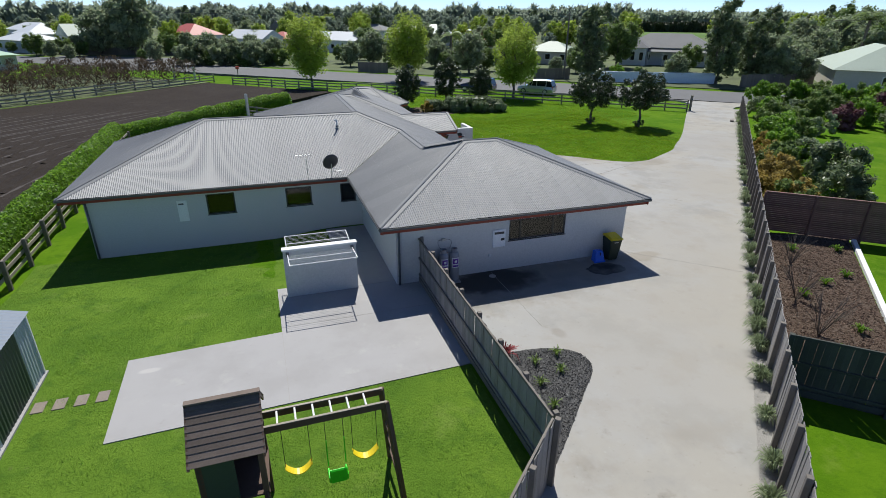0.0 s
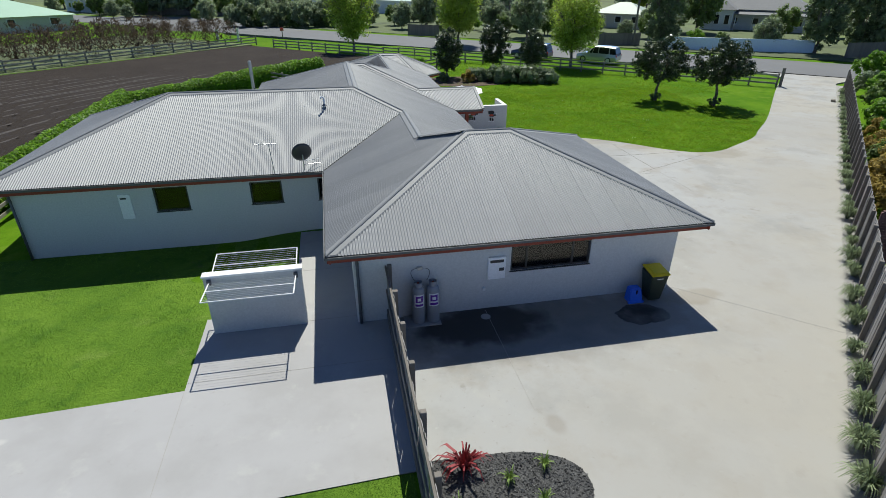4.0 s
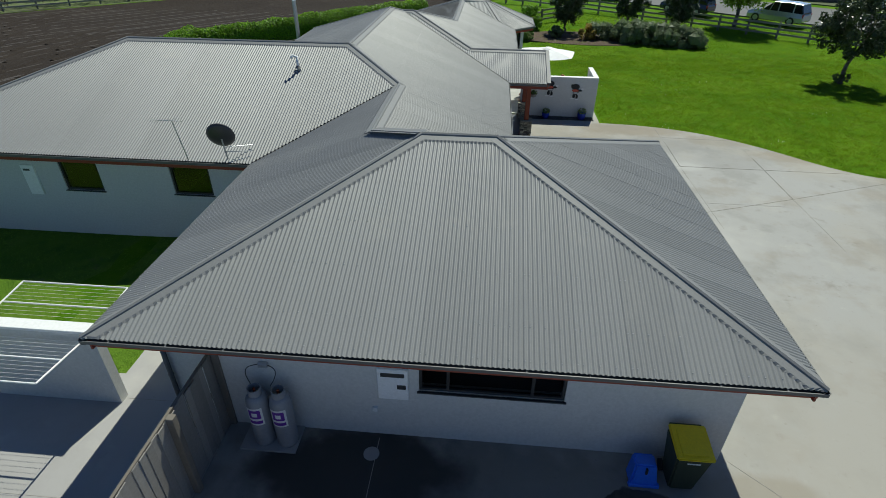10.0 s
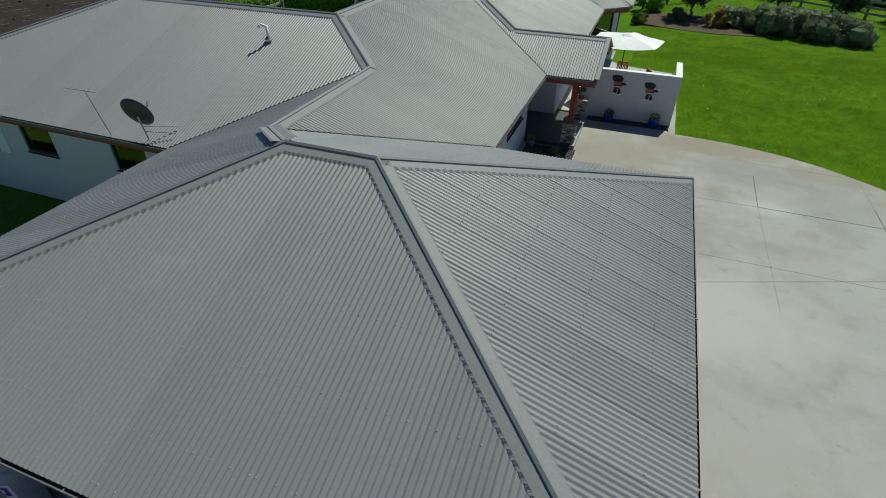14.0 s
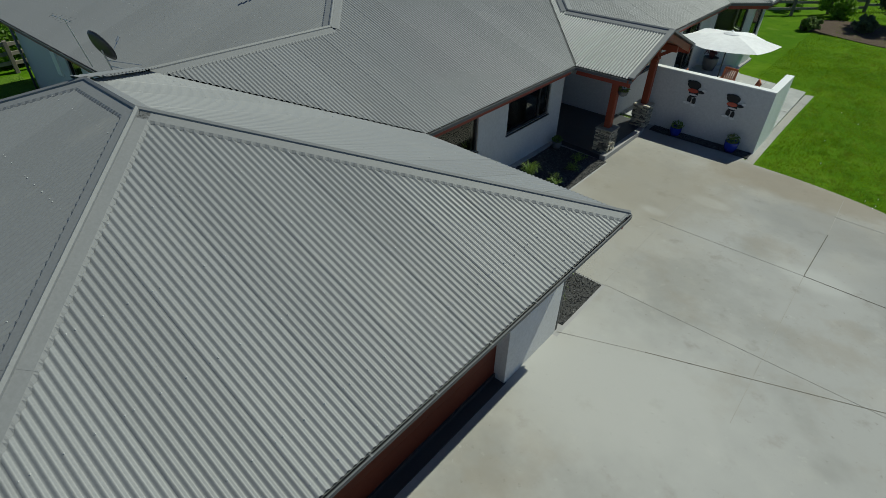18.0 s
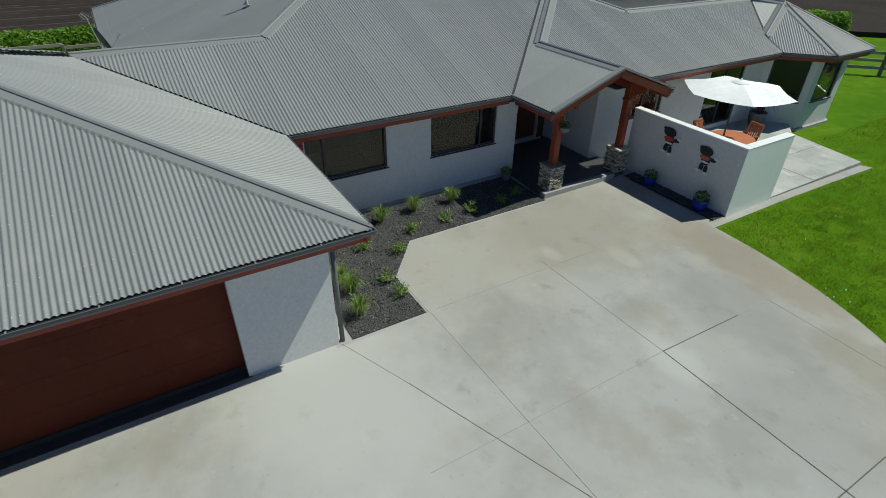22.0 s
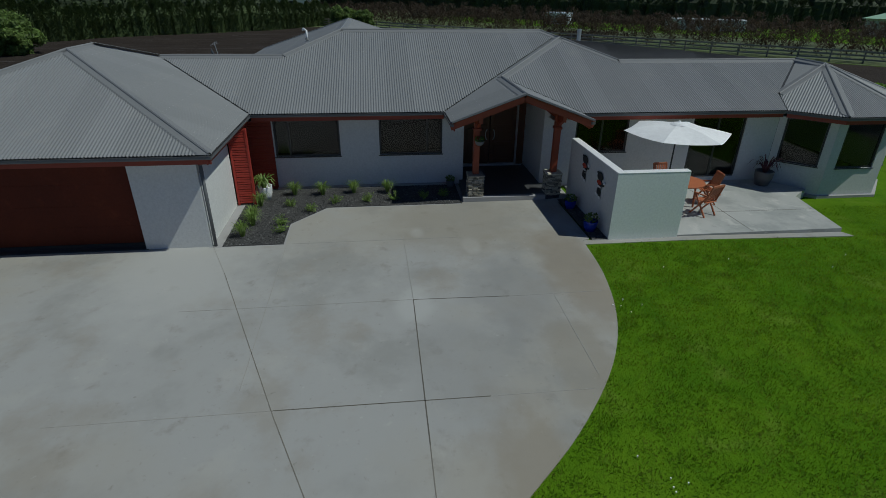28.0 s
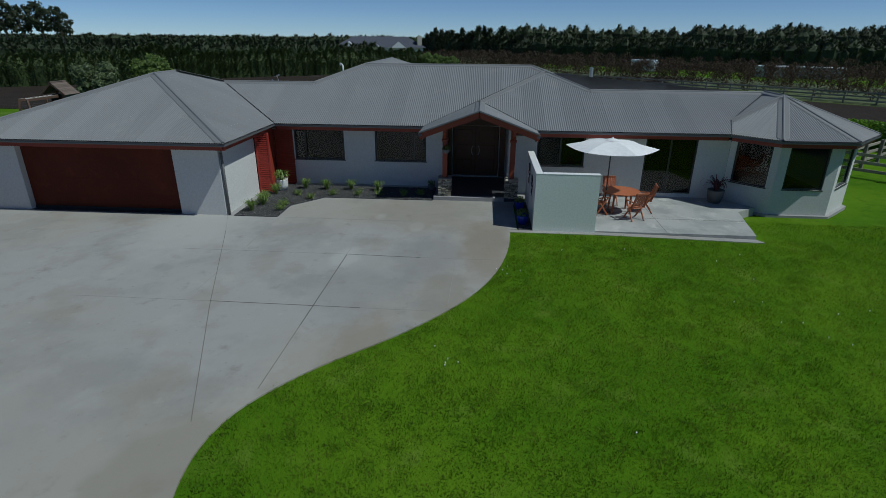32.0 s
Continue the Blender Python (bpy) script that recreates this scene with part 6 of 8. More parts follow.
def hedge_mesh(name, length, width, height, n, size, material, seed, core=True):
    """Leaves over a clipped box with rounded, uneven sides, along x from 0."""
    rng = random.Random(seed)
    verts, faces = [], []
    for _ in range(n):
        x = rng.uniform(0, length)
        a = rng.uniform(0, math.pi)
        wob = 1 + 0.12 * noise.noise(Vector((x * 0.7, a, seed)))
        y = math.cos(a) * width / 2 * wob
        z = height * (1 - (1 - abs(math.sin(a)) ** 0.45)) * wob
        z = max(0.03, z * rng.uniform(0.85, 1.03) if rng.random() < 0.6 else z * rng.random())
        nrm = Vector((rng.gauss(0, 0.6), math.cos(a) + rng.gauss(0, 0.6), math.sin(a) + rng.gauss(0, 0.6))).normalized()
        s = nrm.orthogonal().normalized()
        s.rotate(Matrix.Rotation(rng.uniform(0, 6.28), 3, nrm))
        t = nrm.cross(s)
        l, w = size * rng.uniform(0.7, 1.4), size * rng.uniform(0.4, 0.7)
        q = Vector((x, y, z))
        i = len(verts)
        verts += [q - s * l, q + t * w, q + s * l, q - t * w]
        faces.append((i, i + 1, i + 2, i + 3))
    if core:
        i = len(verts)
        k = 0.7
        verts += [Vector((x, y * width / 2 * k, z * height * 0.82)) for x in (0.05, length - 0.05) for y, z in ((-1, 0), (1, 0), (0.85, 1), (-0.85, 1))]
        faces += [(i, i + 3, i + 2, i + 1), (i + 4, i + 5, i + 6, i + 7), (i + 2, i + 3, i + 7, i + 6), (i, i + 4, i + 7, i + 3), (i + 1, i + 2, i + 6, i + 5)]
    me = bpy.data.meshes.new(name)
    me.from_pydata(verts, [], faces)
    me.materials.append(material)
    return me


def hedge(name, a, b, width, height, n, size, material, label, seed=1):
    a, b = Vector(a), Vector(b)
    d = b - a
    ob = tagged(new(name, hedge_mesh(name, d.length, width, height, n, size, material, seed)), label, "hedge")
    ob.matrix_basis = pose(a.x, a.y, ground_z(*a), 0, 0, math.degrees(math.atan2(d.y, d.x)))
    return ob


hedge("boundary_hedge", (-10.7, 12.0), (-10.8, 46.0), 1.25, 1.4, 42000, 0.08, L_HEDGE, "long clipped bright green hedge along the field", 1)
hedge("boundary_hedge", (-10.8, 45.6), UV(46.0, 42.0), 1.4, 1.5, 30000, 0.09, L_HEDGE, "clipped bright green hedge beside the ploughed field", 2)
hm = crown_mesh("clipped_hedge", 3, 120, 110, 0.07, (4.4, 1.3, 0.72), L_DARK, 0.2, 0.88, (0.5, 0.85))
hd = tagged(new("clipped_hedge", hm), "low rounded dark hedge on the front lawn", "hedge")
hd.matrix_basis = pose(20.4, 52.4, ground_z(20.4, 52.4) - 0.15, 0, 0, -20)
for i, (x, y, r, mt, lb) in enumerate([(16.2, 52.9, 0.75, L_ORANGE, "orange flowering shrub by the hedge"), (12.2, 56.5, 1.2, L_HEDGE, "pale green rounded shrub near the road fence"), (9.5, 57.5, 1.1, L_HEDGE, "bright green shrub near the road fence"), (14.0, 53.4, 0.6, L_DARK, "low dark round shrub near the hedge"), (11.8, 52.4, 0.5, L_MID, "low green shrub in the front garden")]):
    bush("garden_shrub", (x, y, ground_z(x, y)), r, 0.9, 22, 60, 0.08, mt, lb, seed=20 + i)
for x, y, s in ((32.3, 39.7, 0.6), (29.0, 42.4, 0.55)):
    bush("tree_skirt_shrub", (x, y, 0.0), s, 0.6, 14, 60, 0.06, L_DARK, "low dark planting round a lawn tree's trunk", "planting round the lawn trees", 31)

# strip plants along the fence
g = flax("strip_plant", (*UV(8.0, -2.98), 0.0), 300, 0.5, L_GREYLEAF, "grey-green strappy tuft in the gravel strip", "tufts along the paling fence", 41, 0.01, 0.8)
rng = random.Random(6)
u = 9.3
while u < 62:
    x, y = UV(u, -2.98 + rng.uniform(-0.06, 0.06))
    c = copy_thing(g, pose(x, y, 0.0, 0, 0, rng.uniform(0, 360)))
    k = rng.uniform(0.75, 1.35)
    c.scale = (k, k, k)
    u += rng.uniform(0.9, 1.9)
flax("red_flax", (5.6, 10.7, 0.01), 60, 0.65, L_RED, "spiky dark red flax in the island bed", "", 51, 0.02, 0.9)
g = flax("bed_tuft", (6.4, 10.3, 0.01), 40, 0.28, L_FLAX, "small green tuft in dark gravel", "tufts in the island bed", 52, 0.01, 0.9)
for i, (x, y) in enumerate([(7.2, 10.5), (6.1, 9.4), (6.9, 9.7), (5.6, 8.7), (6.0, 8.5), (5.3, 9.9)]):
    copy_thing(g, pose(x, y, 0.01, 0, 0, i * 77))
g = flax("mulch_tuft", (*UV(20, -4.6), 0.02), 50, 0.35, L_HEDGE, "bright green clump in the bark mulch", "clumps in the mulch bed", 55, 0.016, 0.9)
for i, (a, b) in enumerate([(24.5, -4.6), (22.5, -6.2), (25.3, -6.3), (18.0, -5.9), (21.4, -5.4), (16.3, -5.2)]):
    copy_thing(g, pose(*UV(a, b), 0.02, 0, 0, i * 63))

# ---- play frame ----
play = thing("play_frame", (0.0, 7.4, 0.0), "dark timber play tower with monkey bars and swings", "play frame")
for x in (-1.86, -0.86):
    for y in (6.95, 8.05):
        part("post", bbox((x - 0.05, y - 0.05, 0), (x + 0.05, y + 0.05, 2.35), 0.006), M_PLAYWOOD, play)
for side, ye in ((-1, 6.72), (1, 8.28)):
    slope_ = math.atan2(0.7, 0.78)
    for i in range(9):
        t = (i + 0.5) / 9
        y, z = ye + (7.5 - ye) * t, 2.25 + 0.7 * t
        m = Matrix.Translation((-1.37, y, z)) @ Matrix.Rotation(-side * (slope_ - 0.07), 4, "X")
        part("roof_board", bbox((-0.62, -0.066, -0.012), (0.62, 0.066, 0.012), 0.003, m), M_SHINGLE, play)
part("ridge_board", bbox((-1.99, 7.44, 2.95), (-0.75, 7.56, 2.985), 0.004), M_SHINGLE, play)
for x in (-1.97, -0.77):
    bm = bmesh.new()
    for side in (-1, 1):
        beam(bm, (x, 7.5 + side * 0.78, 2.2), (x, 7.5, 2.9), 0.03, 0.1)
    part("gable_board", bm, M_PLAYWOOD, play)
part("deck", bbox((-1.9, 6.92, 1.1), (-0.8, 8.1, 1.14), 0.004), M_PLAYWOOD, play)
part("green_panel", bbox((-1.9, 6.9, 1.15), (-1.3, 6.93, 2.2), 0.004), M_GREENSHEET, play, "dark green side sheet")
part("back_panel", bbox((-1.9, 8.07, 1.15), (-0.82, 8.1, 2.2), 0.004), M_GREENSHEET, play)
part("side_panel", bbox((-1.93, 6.95, 1.15), (-1.91, 8.05, 2.2), 0.004), M_GREENSHEET, play)
for y in (7.36, 7.78):
    part("long_beam", bbox((-0.86, y - 0.03, 2.1), (1.5, y + 0.03, 2.24), 0.005), M_PLAYWOOD, play)
    part("beam_top", bbox((-0.84, y - 0.026, 2.241), (1.49, y + 0.026, 2.252), 0.002), M_RAIL, play, "paler strip along the top of the beam")
for y, foot in ((7.36, 6.95), (7.78, 8.2)):
    bm = bmesh.new()
    beam(bm, (1.47, y, 2.24), (1.68, foot, 0.0), 0.09, 0.09)
    part("end_leg", bm, M_PLAYWOOD, play)
for k in range(6):
    x = -0.54 + k * 0.328
    bm = bmesh.new()
    rod(bm, (x, 7.38, 2.22), (x, 7.76, 2.22), 0.02)
    part("rung", bm, M_WHITE, play, "pale rung")
for k in range(4):
    z = 0.4 + k * 0.42
    f = 1 - z / 2.24
    bm = bmesh.new()
    beam(bm, (1.47 + 0.21 * f, 7.36 - 0.41 * f, z), (1.47 + 0.21 * f, 7.78 + 0.42 * f, z), 0.05, 0.07)
    part("ladder_rung", bm, M_PLAYWOOD, play)
for k in range(5):
    part("step", bbox((-1.28, 6.25 + k * 0.13, 0.18 + k * 0.2), (-0.86, 6.42 + k * 0.13, 0.21 + k * 0.2), 0.004), M_PLAYWOOD, play)
for x in (-1.3, -0.84):
    bm = bmesh.new()
    beam(bm, (x, 6.2, 0.05), (x, 6.92, 1.15), 0.03, 0.12)
    part("stringer", bm, M_PLAYWOOD, play)
bm = bmesh.new()
beam(bm, (-1.6, 5.2, 0.12), (-1.6, 6.95, 1.12), 0.46, 0.03)
part("slide", bm, M_TEAK, play, "faded red slide")
for x in (-1.84, -1.36):
    bm = bmesh.new()
    beam(bm, (x, 5.2, 0.17), (x, 6.95, 1.17), 0.03, 0.12)
    part("slide_rail", bm, M_TEAK, play)
for x, y, kind in ((-0.26, 7.36, "belt"), (0.45, 7.3, "seat"), (1.02, 7.36, "belt")):
    sw = new("swing")
    sw.parent = play
    sw.matrix_parent_inverse = world_of(play).inverted()
    sw["label"] = "yellow belt swing" if kind == "belt" else "lime green bucket swing"
    hw = 0.24 if kind == "belt" else 0.17
    zb = 1.2 if kind == "belt" else 1.05
    for s in (-1, 1):
        bm = bmesh.new()
        rod(bm, (x + s * hw, 7.36, 2.12), (x + s * hw, y, zb), 0.006, seg=5)
        part("rope", bm, M_BLACK, sw)
        if kind == "seat":
            bm = bmesh.new()
            rod(bm, (x + s * hw, 7.33, 1.65), (x + s * hw, y, zb), 0.012, seg=5)
            part("lime_rope", bm, M_LIME, sw)
    if kind == "belt":
        bm = bmesh.new()
        rows = []
        for k in range(11):
            t = k / 10 - 0.5
            z = 1.03 + 0.75 * t * t
            rows.append([bm.verts.new((x + t * 0.5, y + dy, z + dz)) for dy, dz in ((-0.08, 0), (0.08, 0), (0.08, -0.02), (-0.08, -0.02))])
        for r0, r1 in zip(rows, rows[1:]):
            for j in range(4):
                bm.faces.new((r0[j], r0[(j + 1) % 4], r1[(j + 1) % 4], r1[j]))
        bm.faces.new(rows[0])
        bm.faces.new(rows[-1][::-1])
        part("belt", bm, M_YELLOW, sw)
    else:
        part("bucket", bbox((x - 0.17, y - 0.16, 0.70), (x + 0.17, y + 0.16, 0.78), 0.03), M_LIME, sw)
        part("backrest", bbox((x - 0.17, y - 0.18, 0.74), (x + 0.17, y - 0.13, 1.06), 0.025), M_LIME, sw)
        for s in (-1, 1):
            part("armrest", bbox((x + s * 0.17 - 0.02, y - 0.16, 0.74), (x + s * 0.17 + 0.02, y + 0.12, 0.88), 0.015), M_LIME, sw)

# ---- garden shed ----
shed = thing("garden_shed", (-7.6, 12.5, 0), "small corrugated steel garden shed with a blue-grey roof", "shed")
for name, a, b, mm in (("side_wall", (-6.6, 13.3), (-6.6, 14.05), M_PALESTEEL), ("door_wall", (-6.6, 11.2), (-6.6, 13.3), M_GREENSHEET), ("side_wall", (-6.6, 10.5), (-6.6, 11.2), M_PALESTEEL), ("end_wall", (-6.6, 14.05), (-9.08, 14.05), M_GALV), ("back_wall", (-9.08, 14.05), (-9.08, 10.5), M_GALV), ("end_wall", (-9.08, 10.5), (-6.6, 10.5), M_GALV)):
    a, b = Vector(a), Vector(b)
    d = (b - a).normalized()
    o = Vector((d.y, -d.x))
    bm = bmesh.new()
    k = int((b - a).length / 0.05)
    rows = []
    for i in range(k + 1):
        p = a + d * (i * (b - a).length / k) + o * (0.012 if i % 3 else -0.012)
        rows.append((bm.verts.new((*p, -0.1)), bm.verts.new((*p, 1.89))))
    for r0, r1 in zip(rows, rows[1:]):
        bm.faces.new((r0[0], r1[0], r1[1], r0[1]))
    part(name, bm, mm, shed)
bm = bmesh.new()
rows = []
for i in range(70):
    y = 10.5 + 3.75 * i / 69
    z = 0.012 if i % 3 else 0.0
    rows.append((bm.verts.new((-6.48, y - 0.14, 1.9 + z)), bm.verts.new((-7.82, y - 0.14, 2.24 + z)), bm.verts.new((-9.18, y - 0.14, 1.9 + z))))
for r0, r1 in zip(rows, rows[1:]):
    for j in range(2):
        bm.faces.new((r0[j], r1[j], r1[j + 1], r0[j + 1]))
part("roof", bm, M_GALV, shed, "blue-grey ribbed steel roof")
for y in (10.5, 14.05):
    part("corner_post", bbox((-6.63, y - 0.03, -0.1), (-6.56, y + 0.03, 1.89), 0.004), M_WHITE, shed)
part("base_edge", bbox((-6.62, 10.4, -0.06), (-6.52, 14.15, 0.03), 0.005), M_PAD, shed)
for i, x in enumerate((-4.87, -5.35, -5.83, -6.29)):
    solo("stepping_stone", bbox((x - 0.14, 12.28, -0.06), (x + 0.14, 12.72, 0.0), 0.01), M_STEP, "rectangular weathered concrete stepping stone in the lawn", "paving slab", "stepping stones")

# ---- far side: cars, houses, trees ----


def car(at, ang, body_mat, label, length=4.7, width=1.85, height=1.75):
    c = thing("parked_car", (*at, 0.0), label, "car")
    base = pose(at[0], at[1], 0.0, 0, 0, ang)

    def loft(rows, mm, name, soft=True, lab=""):
        bm = bmesh.new()
        rings = []
        for x, w, z0, z1 in rows:
            rings.append([bm.verts.new(base @ Vector(v)) for v in ((x, -w, z0), (x, -w * 1.02, (z0 + z1) / 2), (x, -w * 0.93, z1), (x, w * 0.93, z1), (x, w * 1.02, (z0 + z1) / 2), (x, w, z0))])
        for r0, r1 in zip(rings, rings[1:]):
            for i in range(6):
                bm.faces.new((r0[i], r0[(i + 1) % 6], r1[(i + 1) % 6], r1[i]))
        bm.faces.new(rings[0])
        bm.faces.new(rings[-1][::-1])
        bmesh.ops.recalc_face_normals(bm, faces=bm.faces)
        return part(name, bm, mm, c, lab)

    h, l, w = height, length / 2, width / 2
    loft([(-l, w * 0.86, 0.42, 0.85), (-l + 0.12, w * 0.95, 0.3, 0.98), (-l * 0.5, w, 0.28, 1.02), (l * 0.35, w, 0.28, 1.02), (l * 0.75, w * 0.96, 0.28, 0.95), (l - 0.1, w * 0.88, 0.3, 0.8), (l, w * 0.75, 0.42, 0.68)], body_mat, "body")
    loft([(-l + 0.1, w * 0.88, 0.98, 1.05), (-l + 0.32, w * 0.86, 1.0, h - 0.12), (-l * 0.5, w * 0.84, 1.0, h - 0.05), (l * 0.12, w * 0.82, 1.0, h - 0.08), (l * 0.45, w * 0.84, 1.0, 1.06)], M_CARGLASS, "glass_house")
    loft([(-l + 0.3, w * 0.8, h - 0.12, h - 0.06), (-l * 0.5, w * 0.8, h - 0.06, h), (l * 0.12, w * 0.78, h - 0.1, h - 0.03)], body_mat, "roof")
    for x in (-l * 0.62, -l * 0.1, l * 0.2):
        for s in (-1, 1):
            bm = bmesh.new()
            beam(bm, base @ Vector((x, s * w * 0.9, 1.0)), base @ Vector((x + (0 if x < 0 else -0.2), s * w * 0.82, h - 0.08)), 0.08, 0.05)
            part("pillar", bm, body_mat, c)
    for x in (-l * 0.6, l * 0.62):
        for s in (-1, 1):
            wh = new("wheel")
            wh.parent = c
            wh.matrix_parent_inverse = world_of(c).inverted()
            bm = bmesh.new()
            rod(bm, base @ Vector((x, s * (w - 0.2), 0.34)), base @ Vector((x, s * (w + 0.01), 0.34)), 0.34, seg=20)
            part("tyre", bm, M_BLACK, wh)
            bm = bmesh.new()
            rod(bm, base @ Vector((x, s * (w - 0.1), 0.34)), base @ Vector((x, s * (w + 0.02), 0.34)), 0.21, seg=14)
            part("rim", bm, M_STEEL, wh)
    for s in (-1, 1):
        part("tail_lamp", bbox((-l + 0.02, s * w * 0.82 - 0.09, 0.7), (-l + 0.14, s * w * 0.82 + 0.09, 0.95), 0.01, base), M_LAMP, c)
    return c


car((33.7, 62.0), 133, M_SILVER, "silver estate car parked on the road verge")
car((27.2, 66.0), 136, M_NAVY, "dark blue car parked under a street tree")


def far_house(u, v, w, d, h, ang, wall_mat, roof_mat, label, rise=1.8, hip=True, windows=3):
    x, y = UV(u, v)
    f = thing("far_house", (x, y, 0), label, "house", "houses across the road")
    base = pose(x, y, 0, 0, 0, ang)
    part("wall", bbox((-w / 2, -d / 2, -0.3), (w / 2, d / 2, h), 0.01, base), wall_mat, f)
    bm = bmesh.new()
    e = 0.5
    inset = d / 2 + e if hip else 0.0
    pts = [(-w / 2 - e, -d / 2 - e, h), (w / 2 + e, -d / 2 - e, h), (w / 2 + e, d / 2 + e, h), (-w / 2 - e, d / 2 + e, h), (-w / 2 - e + min(inset, w / 2 + e - 0.2), 0, h + rise), (w / 2 + e - min(inset, w / 2 + e - 0.2), 0, h + rise)]
    vs = [bm.verts.new(base @ Vector(q)) for q in pts]
    for q in ((0, 1, 5, 4), (1, 2, 5), (2, 3, 4, 5), (3, 0, 4), (3, 2, 1, 0)):
        bm.faces.new([vs[i] for i in q])
    part("roof", bm, roof_mat, f)
    for i in range(windows):
        for sy in (-1,):
            cx = -w / 2 + w * (i + 0.5) / windows
            wn_ = part("window", bbox((cx - 0.6, sy * d / 2 - 0.03, 0.9), (cx + 0.6, sy * d / 2 + 0.02, 2.1), 0.01, base), M_WHITE, f)
            part("pane", bbox((cx - 0.5, sy * d / 2 - 0.045, 1.0), (cx + 0.5, sy * d / 2 - 0.02, 2.0), 0.005, base), M_CARGLASS, wn_)
    for sx in (-1, 1):
        wn_ = part("window", bbox((sx * w / 2 - 0.03, -0.7, 0.9), (sx * w / 2 + 0.03, 0.7, 2.1), 0.01, base), M_WHITE, f)
        part("pane", bbox((sx * w / 2 - 0.045, -0.6, 1.0), (sx * w / 2 + 0.045, 0.6, 2.0), 0.005, base), M_CARGLASS, wn_)
    return f


M_TERRA = mat("red_roof", (0.42, 0.075, 0.06), (0.36, 0.065, 0.05), 0.6, big=0.5, fine=6)
M_PALEROOF = mat("pale_green_roof", (0.34, 0.40, 0.33), (0.30, 0.36, 0.29), 0.6, big=0.5, fine=6)
M_GREYROOF = mat("grey_roof", (0.15, 0.15, 0.152), (0.19, 0.19, 0.19), 0.8, big=0.5, fine=6)
M_WHITEROOF = mat("white_steel_roof", (0.62, 0.64, 0.66), (0.56, 0.58, 0.60), 0.5, big=0.5, fine=6)
M_WEATHER = mat("white_weatherboard", (0.66, 0.67, 0.70), (0.58, 0.60, 0.64), 0.7, big=0.6, fine=6)
M_CREAM = mat("cream_cladding", (0.55, 0.50, 0.43), (0.48, 0.44, 0.37), 0.8, big=0.6, fine=6)
M_MINT = mat("mint_steel_roof", (0.33, 0.50, 0.36), (0.29, 0.45, 0.32), 0.55, big=0.5, fine=6)
M_PALEBLUE = mat("pale_blue_wall_paint", (0.70, 0.79, 0.88), (0.66, 0.75, 0.84), 0.8, big=0.6, fine=8)
M_BLUEROOF = mat("slate_blue_roof", (0.06, 0.065, 0.09), (0.08, 0.085, 0.11), 0.9, big=0.5, fine=6)
far_house(127, 10, 17, 9, 3.4, -45, M_WEATHER, M_GREYROOF, "white weatherboard villa with a grey roof across the road", 2.6, True, 5)
vx, vy = UV(127, 10)
vb = pose(vx, vy, 0, 0, 0, -45)
wing = thing("villa_wing", (vx, vy, 0), "white weatherboard bay wing and veranda of the villa", "house wing")
part("wall", bbox((-8.5, -7.2, -0.3), (-3.4, -4.4, 3.4), 0.02, vb), M_WEATHER, wing)
bm = bmesh.new()
vs = [bm.verts.new(vb @ Vector(q)) for q in ((-9.0, -7.7, 3.4), (-2.9, -7.7, 3.4), (-2.9, -2.0, 3.4), (-9.0, -2.0, 3.4), (-5.95, -5.2, 5.2), (-5.95, -1.0, 5.2))]
for q in ((0, 1, 4), (1, 2, 5, 4), (3, 0, 4, 5), (3, 2, 1, 0)):
    bm.faces.new([vs[i] for i in q])
part("roof", bm, M_GREYROOF, wing)
for cx in (-7.6, -5.95, -4.3):
    w_ = part("window", bbox((cx - 0.45, -7.26, 0.9), (cx + 0.45, -7.18, 2.6), 0.01, vb), M_WHITE, wing)
    part("pane", bbox((cx - 0.35, -7.28, 1.0), (cx + 0.35, -7.25, 2.5), 0.004, vb), M_CARGLASS, w_)
bm = bmesh.new()
vs = [bm.verts.new(vb @ Vector(q)) for q in ((-3.3, -6.6, 2.7), (8.4, -6.6, 2.7), (8.4, -4.4, 3.25), (-3.3, -4.4, 3.25), (-3.3, -6.6, 2.6), (8.4, -6.6, 2.6), (8.4, -4.4, 3.15), (-3.3, -4.4, 3.15))]
for q in ((0, 1, 2, 3), (7, 6, 5, 4), (0, 4, 5, 1), (1, 5, 6, 2), (3, 7, 4, 0)):
    bm.faces.new([vs[i] for i in q])
part("veranda_roof", bm, M_GREYROOF, wing)
for cx in (-3.0, -0.2, 2.6, 5.4, 8.2):
    part("veranda_post", bbox((cx - 0.08, -6.5, -0.1), (cx + 0.08, -6.34, 2.62), 0.01, vb), M_WHITE, wing)
far_house(115.5, 31.5, 9, 7, 2.5, -45, M_CREAM, M_PALEROOF, "house with a pale green roof behind street trees")
far_house(127, 51, 9, 8, 2.5, -45, M_CREAM, M_TERRA, "small house with a faded red roof", 1.6)
far_house(165, 90, 20, 9, 3.6, -40, M_CREAM, M_WHITEROOF, "long house with a pale steel roof", 2.4)
far_house(113, 135, 14, 10, 3.6, -55, M_WEATHER, M_TERRA, "house with a bright red roof", 2.8)
far_house(122, 90, 14, 8, 3.0, -45, M_WEATHER, M_WHITEROOF, "white house with a pale roof", 2.0, False)
far_house(132, 126, 8, 7, 3.0, -45, M_WEATHER, M_WHITEROOF, "white house with a pale roof", 1.4)
far_house(164, 146, 9, 9, 3.6, 45, M_WEATHER, M_GREYROOF, "white gabled house with a dark roof", 3.2, False)
far_house(94, 149, 10, 9, 3.4, -60, M_WEATHER, M_PALEROOF, "house with a pale green roof among trees", 2.6)
far_house(98, 182, 15, 9, 3.2, -60, M_WEATHER, M_WHITEROOF, "white house with a pale roof among trees", 2.6)
